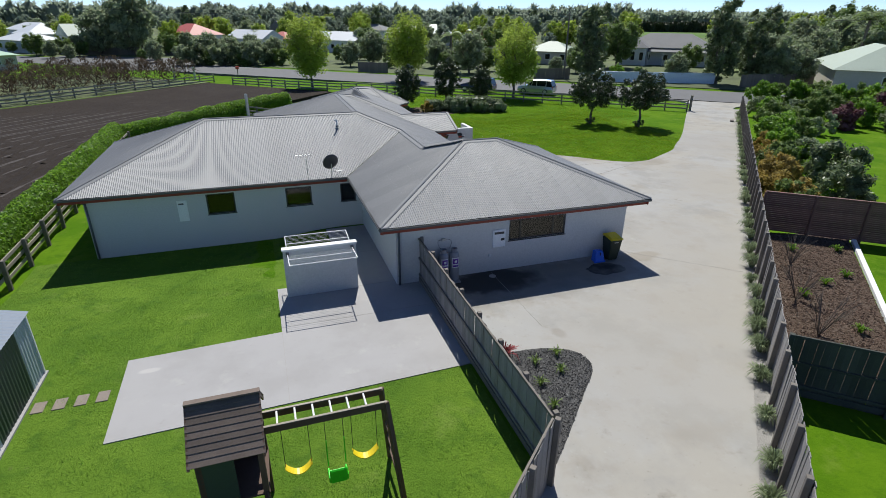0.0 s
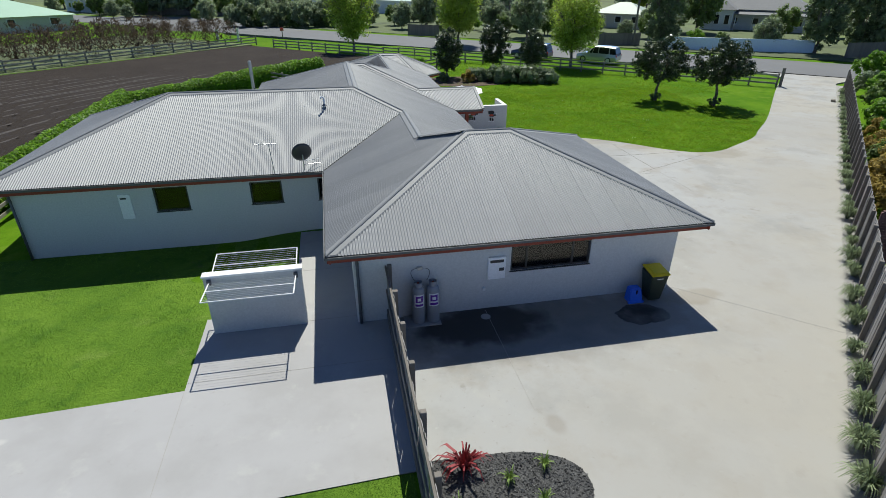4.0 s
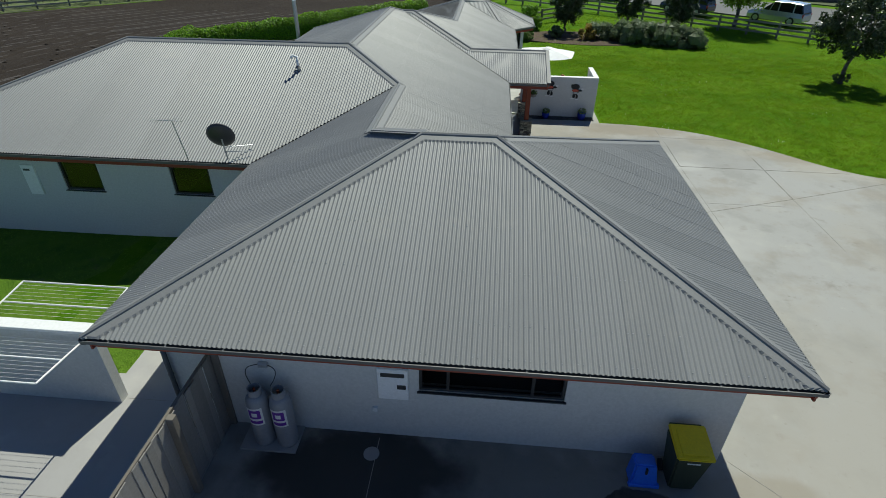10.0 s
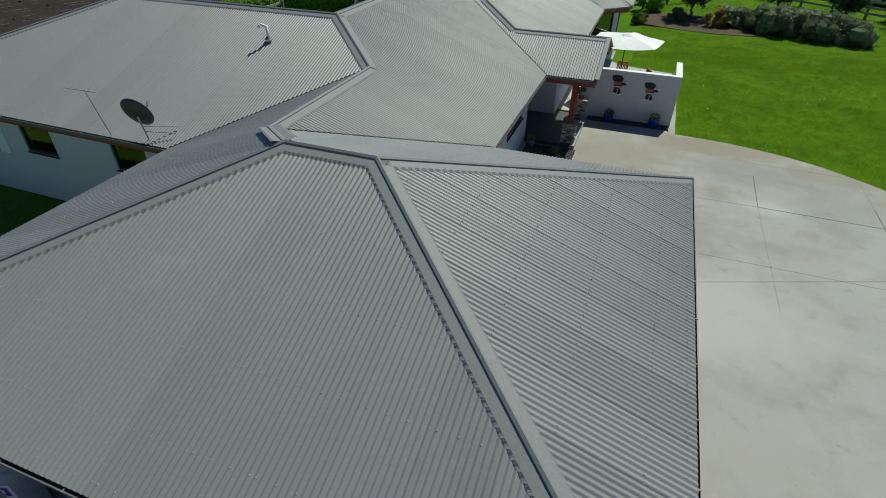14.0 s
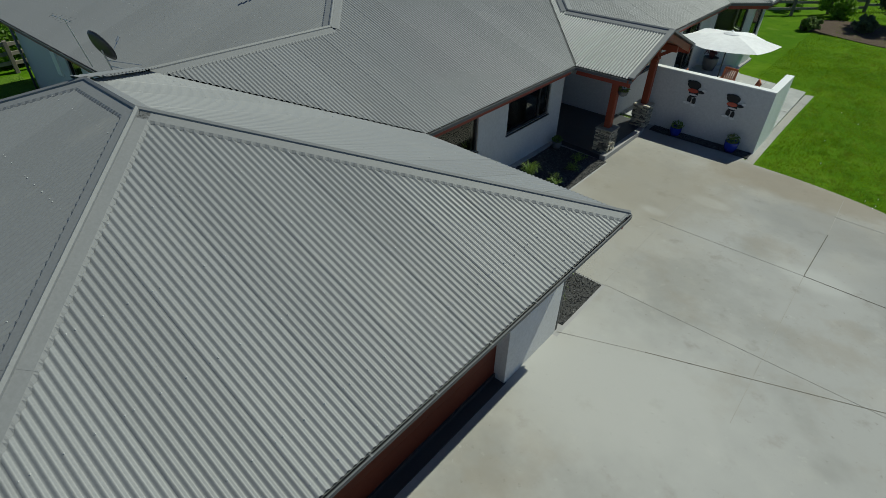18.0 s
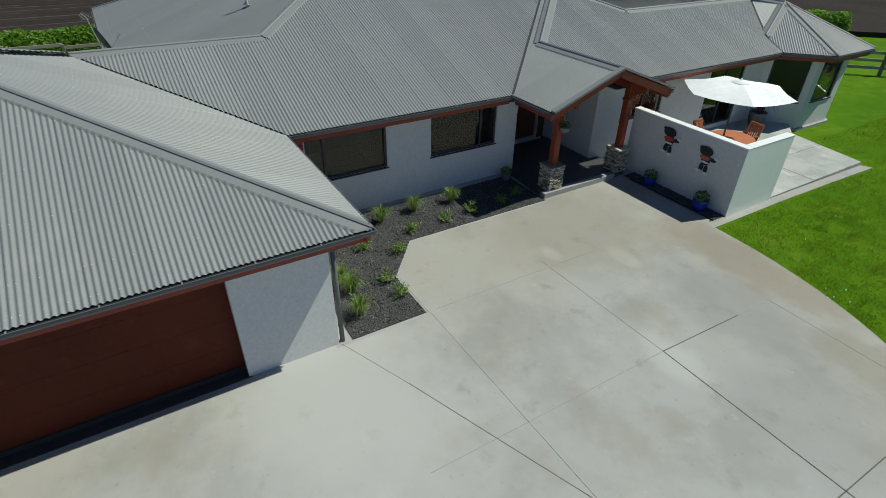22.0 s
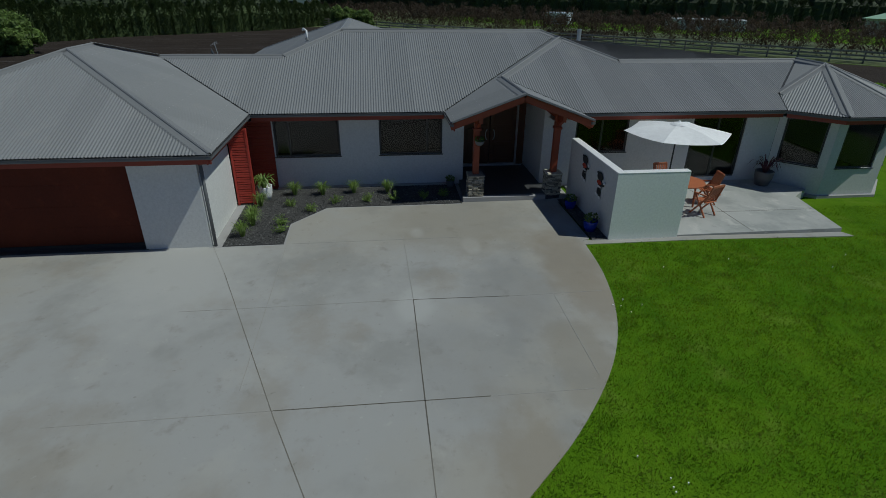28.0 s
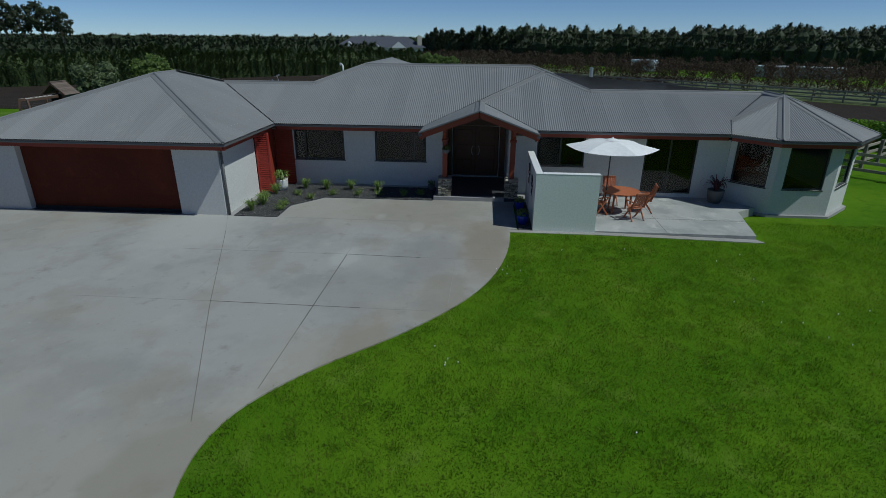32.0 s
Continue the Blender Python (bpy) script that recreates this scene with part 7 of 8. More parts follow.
far_house(44.5, 114.5, 18, 14, 2.4, 40, M_CREAM, M_MINT, "house with a pale mint green roof", 2.3)
far_house(100, -20.5, 20, 12, 2.8, 45, M_CREAM, M_PALEROOF, "brick house with a pale tiled hip roof", 3.0)
far_house(147, -18, 12, 8, 2.4, -45, M_WEATHER, M_WHITEROOF, "white shed-like house with a pale roof", 1.4)
far_house(196.9, 105.2, 16, 9, 3.0, -40, M_WEATHER, M_GREYROOF, "white house with a dark roof among far trees", 2.0, True)
far_house(210.4, 89.9, 14, 9, 2.6, -50, M_CREAM, M_PALEROOF, "cream house with a pale roof among far trees", 1.6, True)
far_house(203.6, 135.8, 20, 10, 3.2, -45, M_WEATHER, M_GREYROOF, "long far house with a dark roof", 2.2, True)
far_house(224.9, 123.0, 15, 9, 3.2, -30, M_CREAM, M_WHITEROOF, "far house with a pale steel roof", 2.2, False)
far_house(120.3, 224.6, 22, 10, 3.2, -50, M_WEATHER, M_WHITEROOF, "long far house with a pale steel roof", 2.4, True)
far_house(119.6, 118.0, 13, 8, 2.8, -45, M_WEATHER, M_WHITEROOF, "white house with a pale roof behind dark trees", 2.2, False)
far_house(128.0, 115.3, 8, 7, 2.6, -45, M_CREAM, M_TERRA, "small house with a faded red roof", 1.8, True)
far_house(139.0, 57.6, 13, 8, 2.6, -45, M_CREAM, M_PALEROOF, "house with a pale tiled roof behind a street tree", 1.6, True)
far_house(161.9, -19.1, 14, 8, 3.2, -45, M_WEATHER, M_WHITEROOF, "white house with a pale steel roof behind trees", 1.8, False)
far_house(90.5, 147.1, 10, 9, 3.6, 30, M_WEATHER, M_PALEROOF, "white gabled house with a pale green roof", 2.8, False)
far_house(79.9, 153.4, 14, 8, 2.8, -45, M_WEATHER, M_WHITEROOF, "low white house with a pale roof", 1.6, True)
x, y = UV(88.2, 8.6)
solo("road_wall", bbox((-9.3, -0.1, -0.2), (9.3, 0.1, 1.5), 0.01, pose(x, y, 0, 0, 0, 156)), M_PALEBLUE, "long pale blue painted garden wall across the road", "wall")
bl = thing("blossom_house", (-140, 1, 0), "distant white gabled house with a slate blue roof", "house")
base = pose(-140, 1, 0, 0, 0, 10) @ Matrix.Diagonal((0.9, 0.9, 0.62, 1))
part("wall", bbox((-6, -14, 0), (6, 14, 4.2), 0.02, base), M_WEATHER, bl)
bm = bmesh.new()
vs = [bm.verts.new(base @ Vector(q)) for q in ((-7, -15, 4.2), (7, -15, 4.2), (7, 15, 4.2), (-7, 15, 4.2), (0, -9, 9.0), (0, 9, 9.0))]
for q in ((0, 1, 4), (1, 2, 5, 4), (2, 3, 5), (3, 0, 4, 5)):
    bm.faces.new([vs[i] for i in q])
part("roof", bm, M_BLUEROOF, bl)
for yy in (-10, -2, 6):
    bm = bmesh.new()
    vs = [bm.verts.new(base @ Vector(q)) for q in ((7.3, yy - 2.5, 4.0), (7.3, yy + 2.5, 4.0), (7.3, yy, 6.8), (2.0, yy - 2.5, 4.0), (2.0, yy + 2.5, 4.0), (2.0, yy, 6.8))]
    for q in ((0, 1, 2), (0, 2, 5, 3), (1, 4, 5, 2)):
        bm.faces.new([vs[i] for i in q])
    part("gable", bm, M_WEATHER, bl)
    w_ = part("window", bbox((6.0, yy - 1.2, 1.2), (6.08, yy + 1.2, 3.2), 0.01, base), M_CARGLASS, bl)
part("chimney", bbox((3.5, 12.2, 4), (5.5, 13.6, 9.4), 0.02, base), M_CREAM, bl)

# street pole and wires
pole = thing("power_pole", (*(46.0, 76.2), 0), "tall timber power pole with wires", "power pole")
px, py = (46.0, 76.2)
bm = bmesh.new()
rod(bm, (px, py, -0.2), (px, py, 9.6), 0.16, 0.11, 10)
part("pole", bm, M_POST, pole)
bm = bmesh.new()
beam(bm, (px - 0.8, py - 0.8, 9.2), (px + 0.8, py + 0.8, 9.2), 0.12, 0.12)
part("crossarm", bm, M_POST, pole)
for s in (-0.7, 0.0, 0.7):
    bm = bmesh.new()
    p0 = Vector((px + s, py + s, 9.3))
    for sgn in (-1, 1):
        end = Vector((*(46.0 - sgn * 72, 76.2 + sgn * 52), 9.6)) + Vector((s, s, 0))
        last = p0
        for k in range(1, 13):
            t = k / 12
            q = p0.lerp(end, t) - Vector((0, 0, 1.2 * 4 * t * (1 - t) * 0.5))
            rod(bm, last, q, 0.012, seg=4, caps=False)
            last = q
    part("wire", bm, M_BLACK, pole)

# background woods
kinds, thin = [], []
for name, lab, seed, h, shape, mt in (("roadside_tree", "rounded dark green tree across the road", 61, 8.0, (3.4, 3.4, 3.4), L_ROAD), ("roadside_tree", "rounded mid green tree across the road", 62, 8.0, (3.3, 3.3, 3.4), L_MID), ("conifer_tree", "tall narrow dark evergreen tree", 63, 12.0, (2.4, 2.4, 5.8), L_DARK), ("spring_tree", "pale spring green tree in the distance", 64, 9.0, (3.3, 3.3, 4.0), L_SPRING)):
    kinds.append(tree_kind(name, lab, seed, h, 0.2, 1.2, shape, mt, 110, 46, 0.22, "trees across the road", 0.6, 0.25, (0.17, 0.34)))
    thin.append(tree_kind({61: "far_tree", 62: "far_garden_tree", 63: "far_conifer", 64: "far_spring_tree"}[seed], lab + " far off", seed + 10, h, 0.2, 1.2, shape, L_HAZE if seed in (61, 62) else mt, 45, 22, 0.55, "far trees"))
rng = random.Random(99)
spots, far = [[], [], [], []], [[], [], [], []]
spots[2] += [(46.3, 69.9, 0.9, 0), (64.9, 64.5, 1.02, 50), (78, 69, 0.95, 100), (70, 63.5, 0.8, 30)]
spots[0] += [(-26.3, 146.6, 1.7, 0), (-8.5, 119.7, 0.72, 40), (-4.3, 118.8, 0.62, 90), (0, 117.8, 0.68, 140), (3.8, 117, 0.6, 10), (17.3, 105.8, 0.55, 5), (22.2, 108.6, 0.75, 75), (26.4, 111.8, 0.62, 15), (32.3, 99.8, 0.62, 120), (34.6, 88.2, 0.78, 60), (72.5, 61.5, 0.85, 222), (76, 60.5, 0.7, 100), (-33, 148, 1.2, 60), (12, 112, 0.6, 222)]
spots[1] += [(-18.6, 145, 0.6, 0), (66.6, 91.6, 1.05, 40), (119.4, 93.6, 1.0, 80), (-45.6, 146.9, 0.6, 33), (-36, 145, 0.4, 90), (73.8, 80.6, 0.6, 11), (62, 92, 0.8, 150), (53, 84, 0.5, 33), (39, 92, 0.5, 120)]
spots[0] += [(104.1, 85.0, 1.1, 20), (88, 60, 0.55, 80), (108.7, 79.1, 1.15, 140), (96.7, 93.3, 1.05, 200), (84.8, 79.0, 0.75, 30), (118, 84, 1.2, 10), (60.5, 68.2, 0.5, 60), (93, 78, 0.8, 77)]
spots[1] += [(106.5, 90.0, 1.0, 10), (112.2, 74.1, 1.1, 100), (101, 71, 0.6, 200), (99.6, 97.0, 0.9, 33)]
spots[0] += [(92, 71, 0.9, 15), (99, 66, 0.9, 170), (107, 68, 1.0, 250), (126, 88, 1.3, 60)]
spots[1] += [(88.5, 76, 0.9, 200), (116, 66, 1.1, 90), (131, 95, 1.5, 20)]
spots[3] += [(60, 130, 1.0, 0), (30, 160, 1.0, 60), (-19.6, 163.7, 0.8, 60), (-64.6, 178.6, 1.1, 20), (-44.7, 171.4, 0.95, 140), (50.2, 133.3, 0.8, 80), (86.8, 151.6, 0.85, 200), (115.4, 153.9, 1.05, 10), (160.9, 127.3, 0.85, 260), (116.9, 238.1, 0.95, 110), (78, 190, 1.0, 35), (14, 205, 1.1, 300), (-8, 190, 0.9, 170), (40, 220, 1.1, 75), (140, 190, 1.2, 220), (190, 150, 1.1, 15)]
# garden trees and shrubs along the far side of the road
for _ in range(60):
    v = rng.uniform(-60, 150)
    u = rng.uniform(92, 112) - 0.08 * v
    if -18 < v < 24:
        u = rng.uniform(103, 112)
    if -9 < v < 22 and u < 138 or -32 < v < -8 or abs(v - 31.5) < 6 and u > 108:
        continue
    spots[rng.choice((0, 0, 1))].append((*UV(u, v), rng.uniform(0.28, 0.55), rng.uniform(0, 360)))
for _ in range(360):
    v = rng.uniform(-90, 360)
    u = rng.uniform(114, 420) - 0.08 * v
    k = rng.choice((0, 0, 0, 1, 1, 1, 1, 2, 3))
    s = rng.uniform(0.5, 0.95) * (1 + max(0, u - 150) / 450)
    x, y = UV(u, v)
    if -16 < v < 36 and u < 150 or 0.69 < x / max(1, y) < 0.94 and u > 150:
        continue
    (spots if u < 150 else far)[k].append((*UV(u, v), s, rng.uniform(0, 360)))
for _ in range(30):
    spots[rng.choice((0, 1))].append((*UV(rng.uniform(68, 100), rng.uniform(100, 160)), rng.uniform(0.3, 0.6), rng.uniform(0, 360)))
for k, s in zip(kinds + thin, spots + far):
    plant(k, s)


def palm(at, h, fronds, length, material, label, seed):
    """A trunk with long arching fronds, each cut into leaflets."""
    rng = random.Random(seed)
    t = thing("palm_tree", (*at, 0), label, "palm tree")
    bm = bmesh.new()
    last = Vector((*at, -0.1))
    for k in range(5):
        p = Vector((at[0] + 0.05 * k, at[1], h * (k + 1) / 5))
        rod(bm, last, p, 0.3 - 0.02 * k, 0.28 - 0.02 * k, 9)
        last = p
    part("trunk", bm, M_BARK, t)
    verts, faces = [], []
    for _ in range(fronds):
        a, up = rng.uniform(0, 6.28), rng.uniform(0.1, 1.3)
        d = Vector((math.cos(a), math.sin(a), 0))
        s = Vector((-d.y, d.x, 0))
        for k in range(14):
            f = k / 13
            p = last + d * length * f * math.cos(up * 0.8) + Vector((0, 0, length * (f * math.sin(up) - 0.75 * f * f)))
            for sg in (-1, 1):
                e = p + s * sg * length * 0.2 * (1 - 0.5 * f) + d * 0.25 - Vector((0, 0, 0.15))
                i = len(verts)
                verts += [p - d * 0.07, p + d * 0.07, e]
                faces.append((i, i + 1, i + 2))
    me = bpy.data.meshes.new("fronds")
    me.from_pydata(verts, [], faces)
    me.materials.append(material)
    part("fronds", me, material, t)


palm((96.5, 66.8), 9.0, 60, 3.6, L_MID, "tall palm with arching fronds beyond the tiled roof", 3)
palm((36.5, 103.5), 5.5, 26, 3.0, L_FLAX, "tree fern with spreading fronds across the road", 4)
for a, b in (((-42.6, 152), (-14.8, 144)), ((16.8, 94.7), (21.5, 91.5)), ((41.4, 77.4), (47.1, 76)), ((65, 60), (79, 59.9))):
    paling_fence("garden_fence", a, b, 1.7, 0.3, M_POST, M_POST, "brown-grey timber garden fence across the road", 2.4, 1, rails=False)
mb = thing("mailbox", (-2.7, 93.8, 0), "small red mailbox on a post at the road", "mailbox")
part("post", bbox((-2.76, 93.74, -0.1), (-2.64, 93.86, 1.0), 0.01), M_POST, mb)
part("box", bbox((-2.95, 93.5, 1.0), (-2.45, 94.1, 1.4), 0.04), M_LAMP, mb)
for x, y in ((-11.6, 91.0), (-8.9, 91.9)):
    gp = thing("gate_pillar", (x, y, 0), "white gate pillar at an entrance on the road", "pillar", "white gate pillars")
    part("shaft", bbox((x - 0.15, y - 0.15, -0.3), (x + 0.15, y + 0.15, 1.5), 0.02), M_WHITE, gp)
    part("cap", bbox((x - 0.22, y - 0.22, 1.5), (x + 0.22, y + 0.22, 1.6), 0.02), M_WHITE, gp)
for x, y in ((1062, 2373), (1074, 2368), (1086, 2362), (1103, 2354)):
    bm = bmesh.new()
    rod(bm, (x, y, 0), (x, y, 48), 4.5, 3.5, 12)
    ch = thing("far_chimney", (x, y, 0), "tall far power station chimney", "chimney", "far chimneys")
    part("stack", bm, M_PALEBLUE, ch)

for i in range(9):
    x = -12.5 + i * 2.15
    bush("verge_shrub", (x, 114.6 - 0.35 * i, 0), 2.2 + 0.5 * math.sin(i * 2.3), 0.95, 30, 60, 0.17, (L_ROAD, L_DARK, L_MID)[i % 3], "dense rounded shrub on the far road verge", "shrubs on the far verge", 500 + i)
for i, (x, y, r) in enumerate(((36.2, 100.5, 1.6), (33.6, 102.0, 1.9), (29.8, 103.0, 1.7), (24.0, 101.5, 1.5), (52.6, 77.2, 1.2), (55.5, 76.0, 1.4), (58.4, 74.5, 1.1), (64.3, 71.5, 1.3))):
    bush("verge_shrub", (x, y, 0), r, 0.9, 24, 55, 0.13, (L_MID, L_ROAD, L_HEDGE)[i % 3], "rounded green shrub in a garden across the road", "shrubs across the road", 530 + i)

# neighbour's garden
for i, (u, v, r, mt, lb) in enumerate([(34, -4.6, 1.2, L_ORANGE, "ochre-leaved shrub behind the fence"), (38, -4.8, 1.3, L_MID, "green garden shrub behind the fence"), (30.5, -5.2, 1.0, L_ORANGE, "ochre-leaved shrub behind the fence"), (42, -5.0, 1.4, L_HEDGE, "bright green garden shrub behind the fence"), (46, -5.0, 1.5, L_HEDGE, "bright green garden shrub behind the fence"), (50, -5.4, 1.5, L_HEDGE, "bright green garden shrub behind the fence"), (55, -5.5, 1.5, L_MID, "green garden shrub behind the fence"), (60, -5.5, 1.3, L_HEDGE, "bright green garden shrub behind the fence"), (36, -7.5, 1.7, L_DARK, "dark green rounded garden shrub"), (31.5, -7.2, 1.5, L_DARK, "dark green rounded garden shrub"), (32, -12, 1.7, L_DARK, "dark rounded tree in the neighbour's garden"), (58, -11.3, 1.4, L_PLUM, "plum and pink flowering shrub"), (63, -16.3, 2.3, L_PLUM, "plum-leaved small garden tree"), (58.5, -15.2, 1.5, L_DARK, "dark green shrub in the next garden"), (47, -6.6, 1.3, L_MID, "green garden shrub behind the fence"), (61, -13, 1.6, L_HEDGE, "bright green garden shrub behind the fence"), (41, -6.6, 1.2, L_GREYLEAF, "grey-green shrub in the next garden"), (62, -10, 1.8, L_MID, "green garden shrub behind the fence")]):
    bush("neighbour_shrub", (*UV(u, v), 0), r, 1.0, 30, 75, 0.095, mt, lb, "neighbour's shrubs", 70 + i)
for i, (u, v, r) in enumerate(((31.5, -4.2, 0.9), (33.5, -4.3, 1.0), (36.2, -4.2, 0.9), (39.5, -4.2, 0.95), (44, -4.2, 0.8))):
    bush("neighbour_shrub", (*UV(u, v), 0), r, 1.15, 22, 70, 0.08, L_ORANGE, "ochre-leaved shrub behind the fence", "neighbour's shrubs", 140 + i)
rng = random.Random(5)
for i in range(26):
    u, v = rng.uniform(30, 64), rng.uniform(-9.5, -4.3)
    if 30 < u < 54 and v < -7:
        continue
    mt, lb = rng.choice(((L_HEDGE, "bright green garden shrub behind the fence"), (L_MID, "green garden shrub behind the fence"), (L_GREYLEAF, "grey-green shrub in the next garden"), (L_DARK, "dark green rounded garden shrub"), (L_HEDGE, "bright green garden shrub behind the fence")))
    bush("neighbour_shrub", (*UV(u, v), 0), rng.uniform(0.6, 1.25), 1.0, 20, 55, 0.09, mt, lb, "neighbour's shrubs", 170 + i)
for i in range(13):
    v = -4.6 - i * 1.15
    u = ROAD_N - 0.08 * v - 2.6 + rng.uniform(-0.8, 0.5)
    mt, lb = ((L_HEDGE, "tall bright green shrub along the road boundary"), (L_HEDGE, "tall bright green shrub along the road boundary"), (L_MID, "tall green shrub along the road boundary"))[i % 3]
    bush("boundary_shrub", (*UV(u, v), 0), rng.uniform(1.25, 1.6), 1.25, 26, 70, 0.12, mt, lb, "shrubs along the road boundary", 400 + i)
for i, (u, v) in enumerate(((19.5, -4.3), (22.8, -4.4), (17.2, -4.7))):
    bm = bmesh.new()
    rr = random.Random(i)
    x, y = UV(u, v)
    for _ in range(14):
        a, l = rr.uniform(0, 6.28), rr.uniform(0.5, 1.3)
        e = Vector((x + math.cos(a) * l * 0.45, y + math.sin(a) * l * 0.45, l))
        rod(bm, (x, y, 0), e, 0.014, 0.006, 5)
        for _ in range(3):
            b = a + rr.uniform(-1, 1)
            rod(bm, e * 0.7 + Vector((x, y, 0)) * 0.3, e + Vector((math.cos(b) * 0.25, math.sin(b) * 0.25, 0.15)), 0.007, 0.003, 4)
    solo("bare_shrub", bm, M_BARK, "bare twiggy shrub in the bark mulch", "shrub", "bare shrubs in the mulch bed")
solo("garden_kerb", bbox((0, -0.09, -0.1), (13.6, 0.09, 0.12), 0.01, pose(*UV(14.2, -6.7), 0, 0, 0, 43)), M_WHITE, "white concrete kerb along the mulch bed", "kerb")
solo("drive_block", bbox((-0.3, -0.15, 0), (0.3, 0.15, 0.16), 0.02, pose(*UV(57.5, -2.4), 0, 0, 0, 45)), M_POST, "small dark block at the edge of the drive", "block")

# orchard and shelter belts to the west
orch = bpy.data.meshes.new("vines")
rng = random.Random(17)
verts, faces = [], []
for row in range(5):
    u = -45.0
    while u < 54:
        u += rng.uniform(1.6, 3.0)
        x, y = UV(u, 67.0 + row * 4.0 + rng.uniform(-0.4, 0.4))
        hh, rr = rng.uniform(2.4, 3.5), rng.uniform(1.0, 1.7)
        for k in range(190):
            f = rng.random() ** 0.7
            a = rng.uniform(0, 6.28)
            up = hh * (0.12 + 0.88 * f)
            w = rr * math.sqrt(rng.random()) * (0.25 + 0.75 * math.sin(math.pi * min(1, f * 0.8 + 0.1)))
            c = Vector((x + math.cos(a) * w, y + math.sin(a) * w, up))
            d = Vector((rng.gauss(0, 0.6), rng.gauss(0, 0.6), rng.uniform(0.1, 0.9))) * rng.uniform(0.12, 0.34)
            s = Vector((-math.sin(a), math.cos(a), 0.2)) * rng.uniform(0.02, 0.065)
            i = len(verts)
            verts += [c - d - s, c + d - s, c + d + s, c - d + s]
            faces.append((i, i + 1, i + 2, i + 3))
orch.from_pydata(verts, [], faces)
orch.materials.append(L_RUST)
tagged(new("orchard_rows", orch), "rows of reddish-brown bare orchard trees beyond the field", "orchard", kind="stuff")


def belt(name, a, b, h, n, size, material, label, seed, depth=5.0, step=1.6, rows=2, tip=0.5, even=0.1):
    """A close row of pointed trees of uneven height."""
    rng = random.Random(seed)
    a, b = Vector(a), Vector(b)
    d = b - a
    o = Vector((-d.y, d.x)).normalized()
    verts, faces = [], []
    count = max(2, int(d.length / step)) * rows
    for t in range(count):
        k = (t // rows + rng.uniform(-0.3, 0.3)) / (count / rows)
        p = a + d * k + o * depth * 0.35 * ((t % rows) - (rows - 1) / 2)
        top = h * (rng.uniform(1 - even * 1.3, 1 + even) + 0.14 * noise.noise(Vector((k * d.length / (step * 7), seed, 0))))
        rad = step * rng.uniform(0.95, 1.3)
        for z0, z1, r0, r1 in ((0.0, top * tip, rad * 0.85, rad * 0.8), (top * tip, top * 0.95, rad * 0.8, rad * 0.08)):
            i = len(verts)
            for z, r in ((z0, r0), (z1, r1)):
                verts += [Vector((p.x + r * math.cos(m * 1.0472), p.y + r * math.sin(m * 1.0472), z)) for m in range(6)]
            faces += [(i + m, i + (m + 1) % 6, i + 6 + (m + 1) % 6, i + 6 + m) for m in range(6)]
        for _ in range(max(10, n // count)):
            f = rng.random() ** 0.8
            wide = rad * (1.0 if f < tip else max(0.05, 1.0 - (f - tip) / (1 - tip) * 0.95))
            al = rng.uniform(0, 6.28)
            c = Vector((p.x + math.cos(al) * wide, p.y + math.sin(al) * wide, f * top))
            s = Vector((math.cos(al) * 0.7, math.sin(al) * 0.7, rng.uniform(0.1, 1.3))).normalized() * size * rng.uniform(0.6, 1.4)
            w = Vector((-math.sin(al), math.cos(al), rng.uniform(-0.4, 0.4))).normalized() * size * 0.35
            i = len(verts)
            verts += [c - s * 0.6, c + w, c + s, c - w]
            faces.append((i, i + 1, i + 2, i + 3))
    me = bpy.data.meshes.new(name)
    me.from_pydata(verts, [], faces)
    me.materials.append(material)
    return tagged(new(name, me), label, "hedge", kind="stuff")


for i, (a, b, hh) in enumerate((((-20, -36), (-36, -11), 4.0), ((-36, -11), (-47, -3), 4.0), ((-47, -3), (-59, 13), 3.8), ((-59, 13), (-72, 21), 3.4))):
    belt("shelter_belt", a, b, hh, 30000, 0.22, L_BELT, "tall green shelter hedge beyond the field", 2 + i, 2.2, 0.95, 2, 0.6, 0.12)
belt("shelter_belt", (-60, -90), (-82, 12), 4.3, 14000, 0.5, L_CONIFER, "dark green shelter hedge behind the first one", 31, 3.0, 1.8, 2, 0.7, 0.06)
belt("shelter_belt", (-112, 42), (-70, 90), 5.2, 26000, 0.42, L_CONIFER, "dark shelter trees beyond the orchard", 4, 4, 1.7, 3, 0.72, 0.12)
belt("shelter_belt", (-70, 90), (-66, 150), 5.4, 24000, 0.42, L_CONIFER, "dark shelter trees beyond the orchard", 14, 4, 1.7, 3, 0.72, 0.14)
belt("shelter_belt", (-230, 40), (-190, 260), 9.5, 20000, 0.8, L_CONIFER, "far dark line of conifers", 5, 12, 3.6, 2, 0.68, 0.2)
belt("shelter_belt", (-250, -420), (-230, 40), 5.4, 20000, 1.1, L_CONIFER, "far dark line of trees", 6, 12, 3.5, 2, 0.7, 0.12)
belt("shelter_belt", (-160, 14), (-125, 46), 7.0, 7000, 0.8, L_CONIFER, "dark trees behind a far house", 9, 6, 2.6, 2, 0.5, 0.2)
belt("shelter_belt", (215, 345), (345, 270), 6.5, 9000, 1.2, L_CONIFER, "dark shelter hedge across the far pasture", 17, 6, 3.0, 2, 0.75, 0.12)
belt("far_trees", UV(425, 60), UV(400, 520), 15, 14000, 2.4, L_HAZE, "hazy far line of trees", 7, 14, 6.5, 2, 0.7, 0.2)
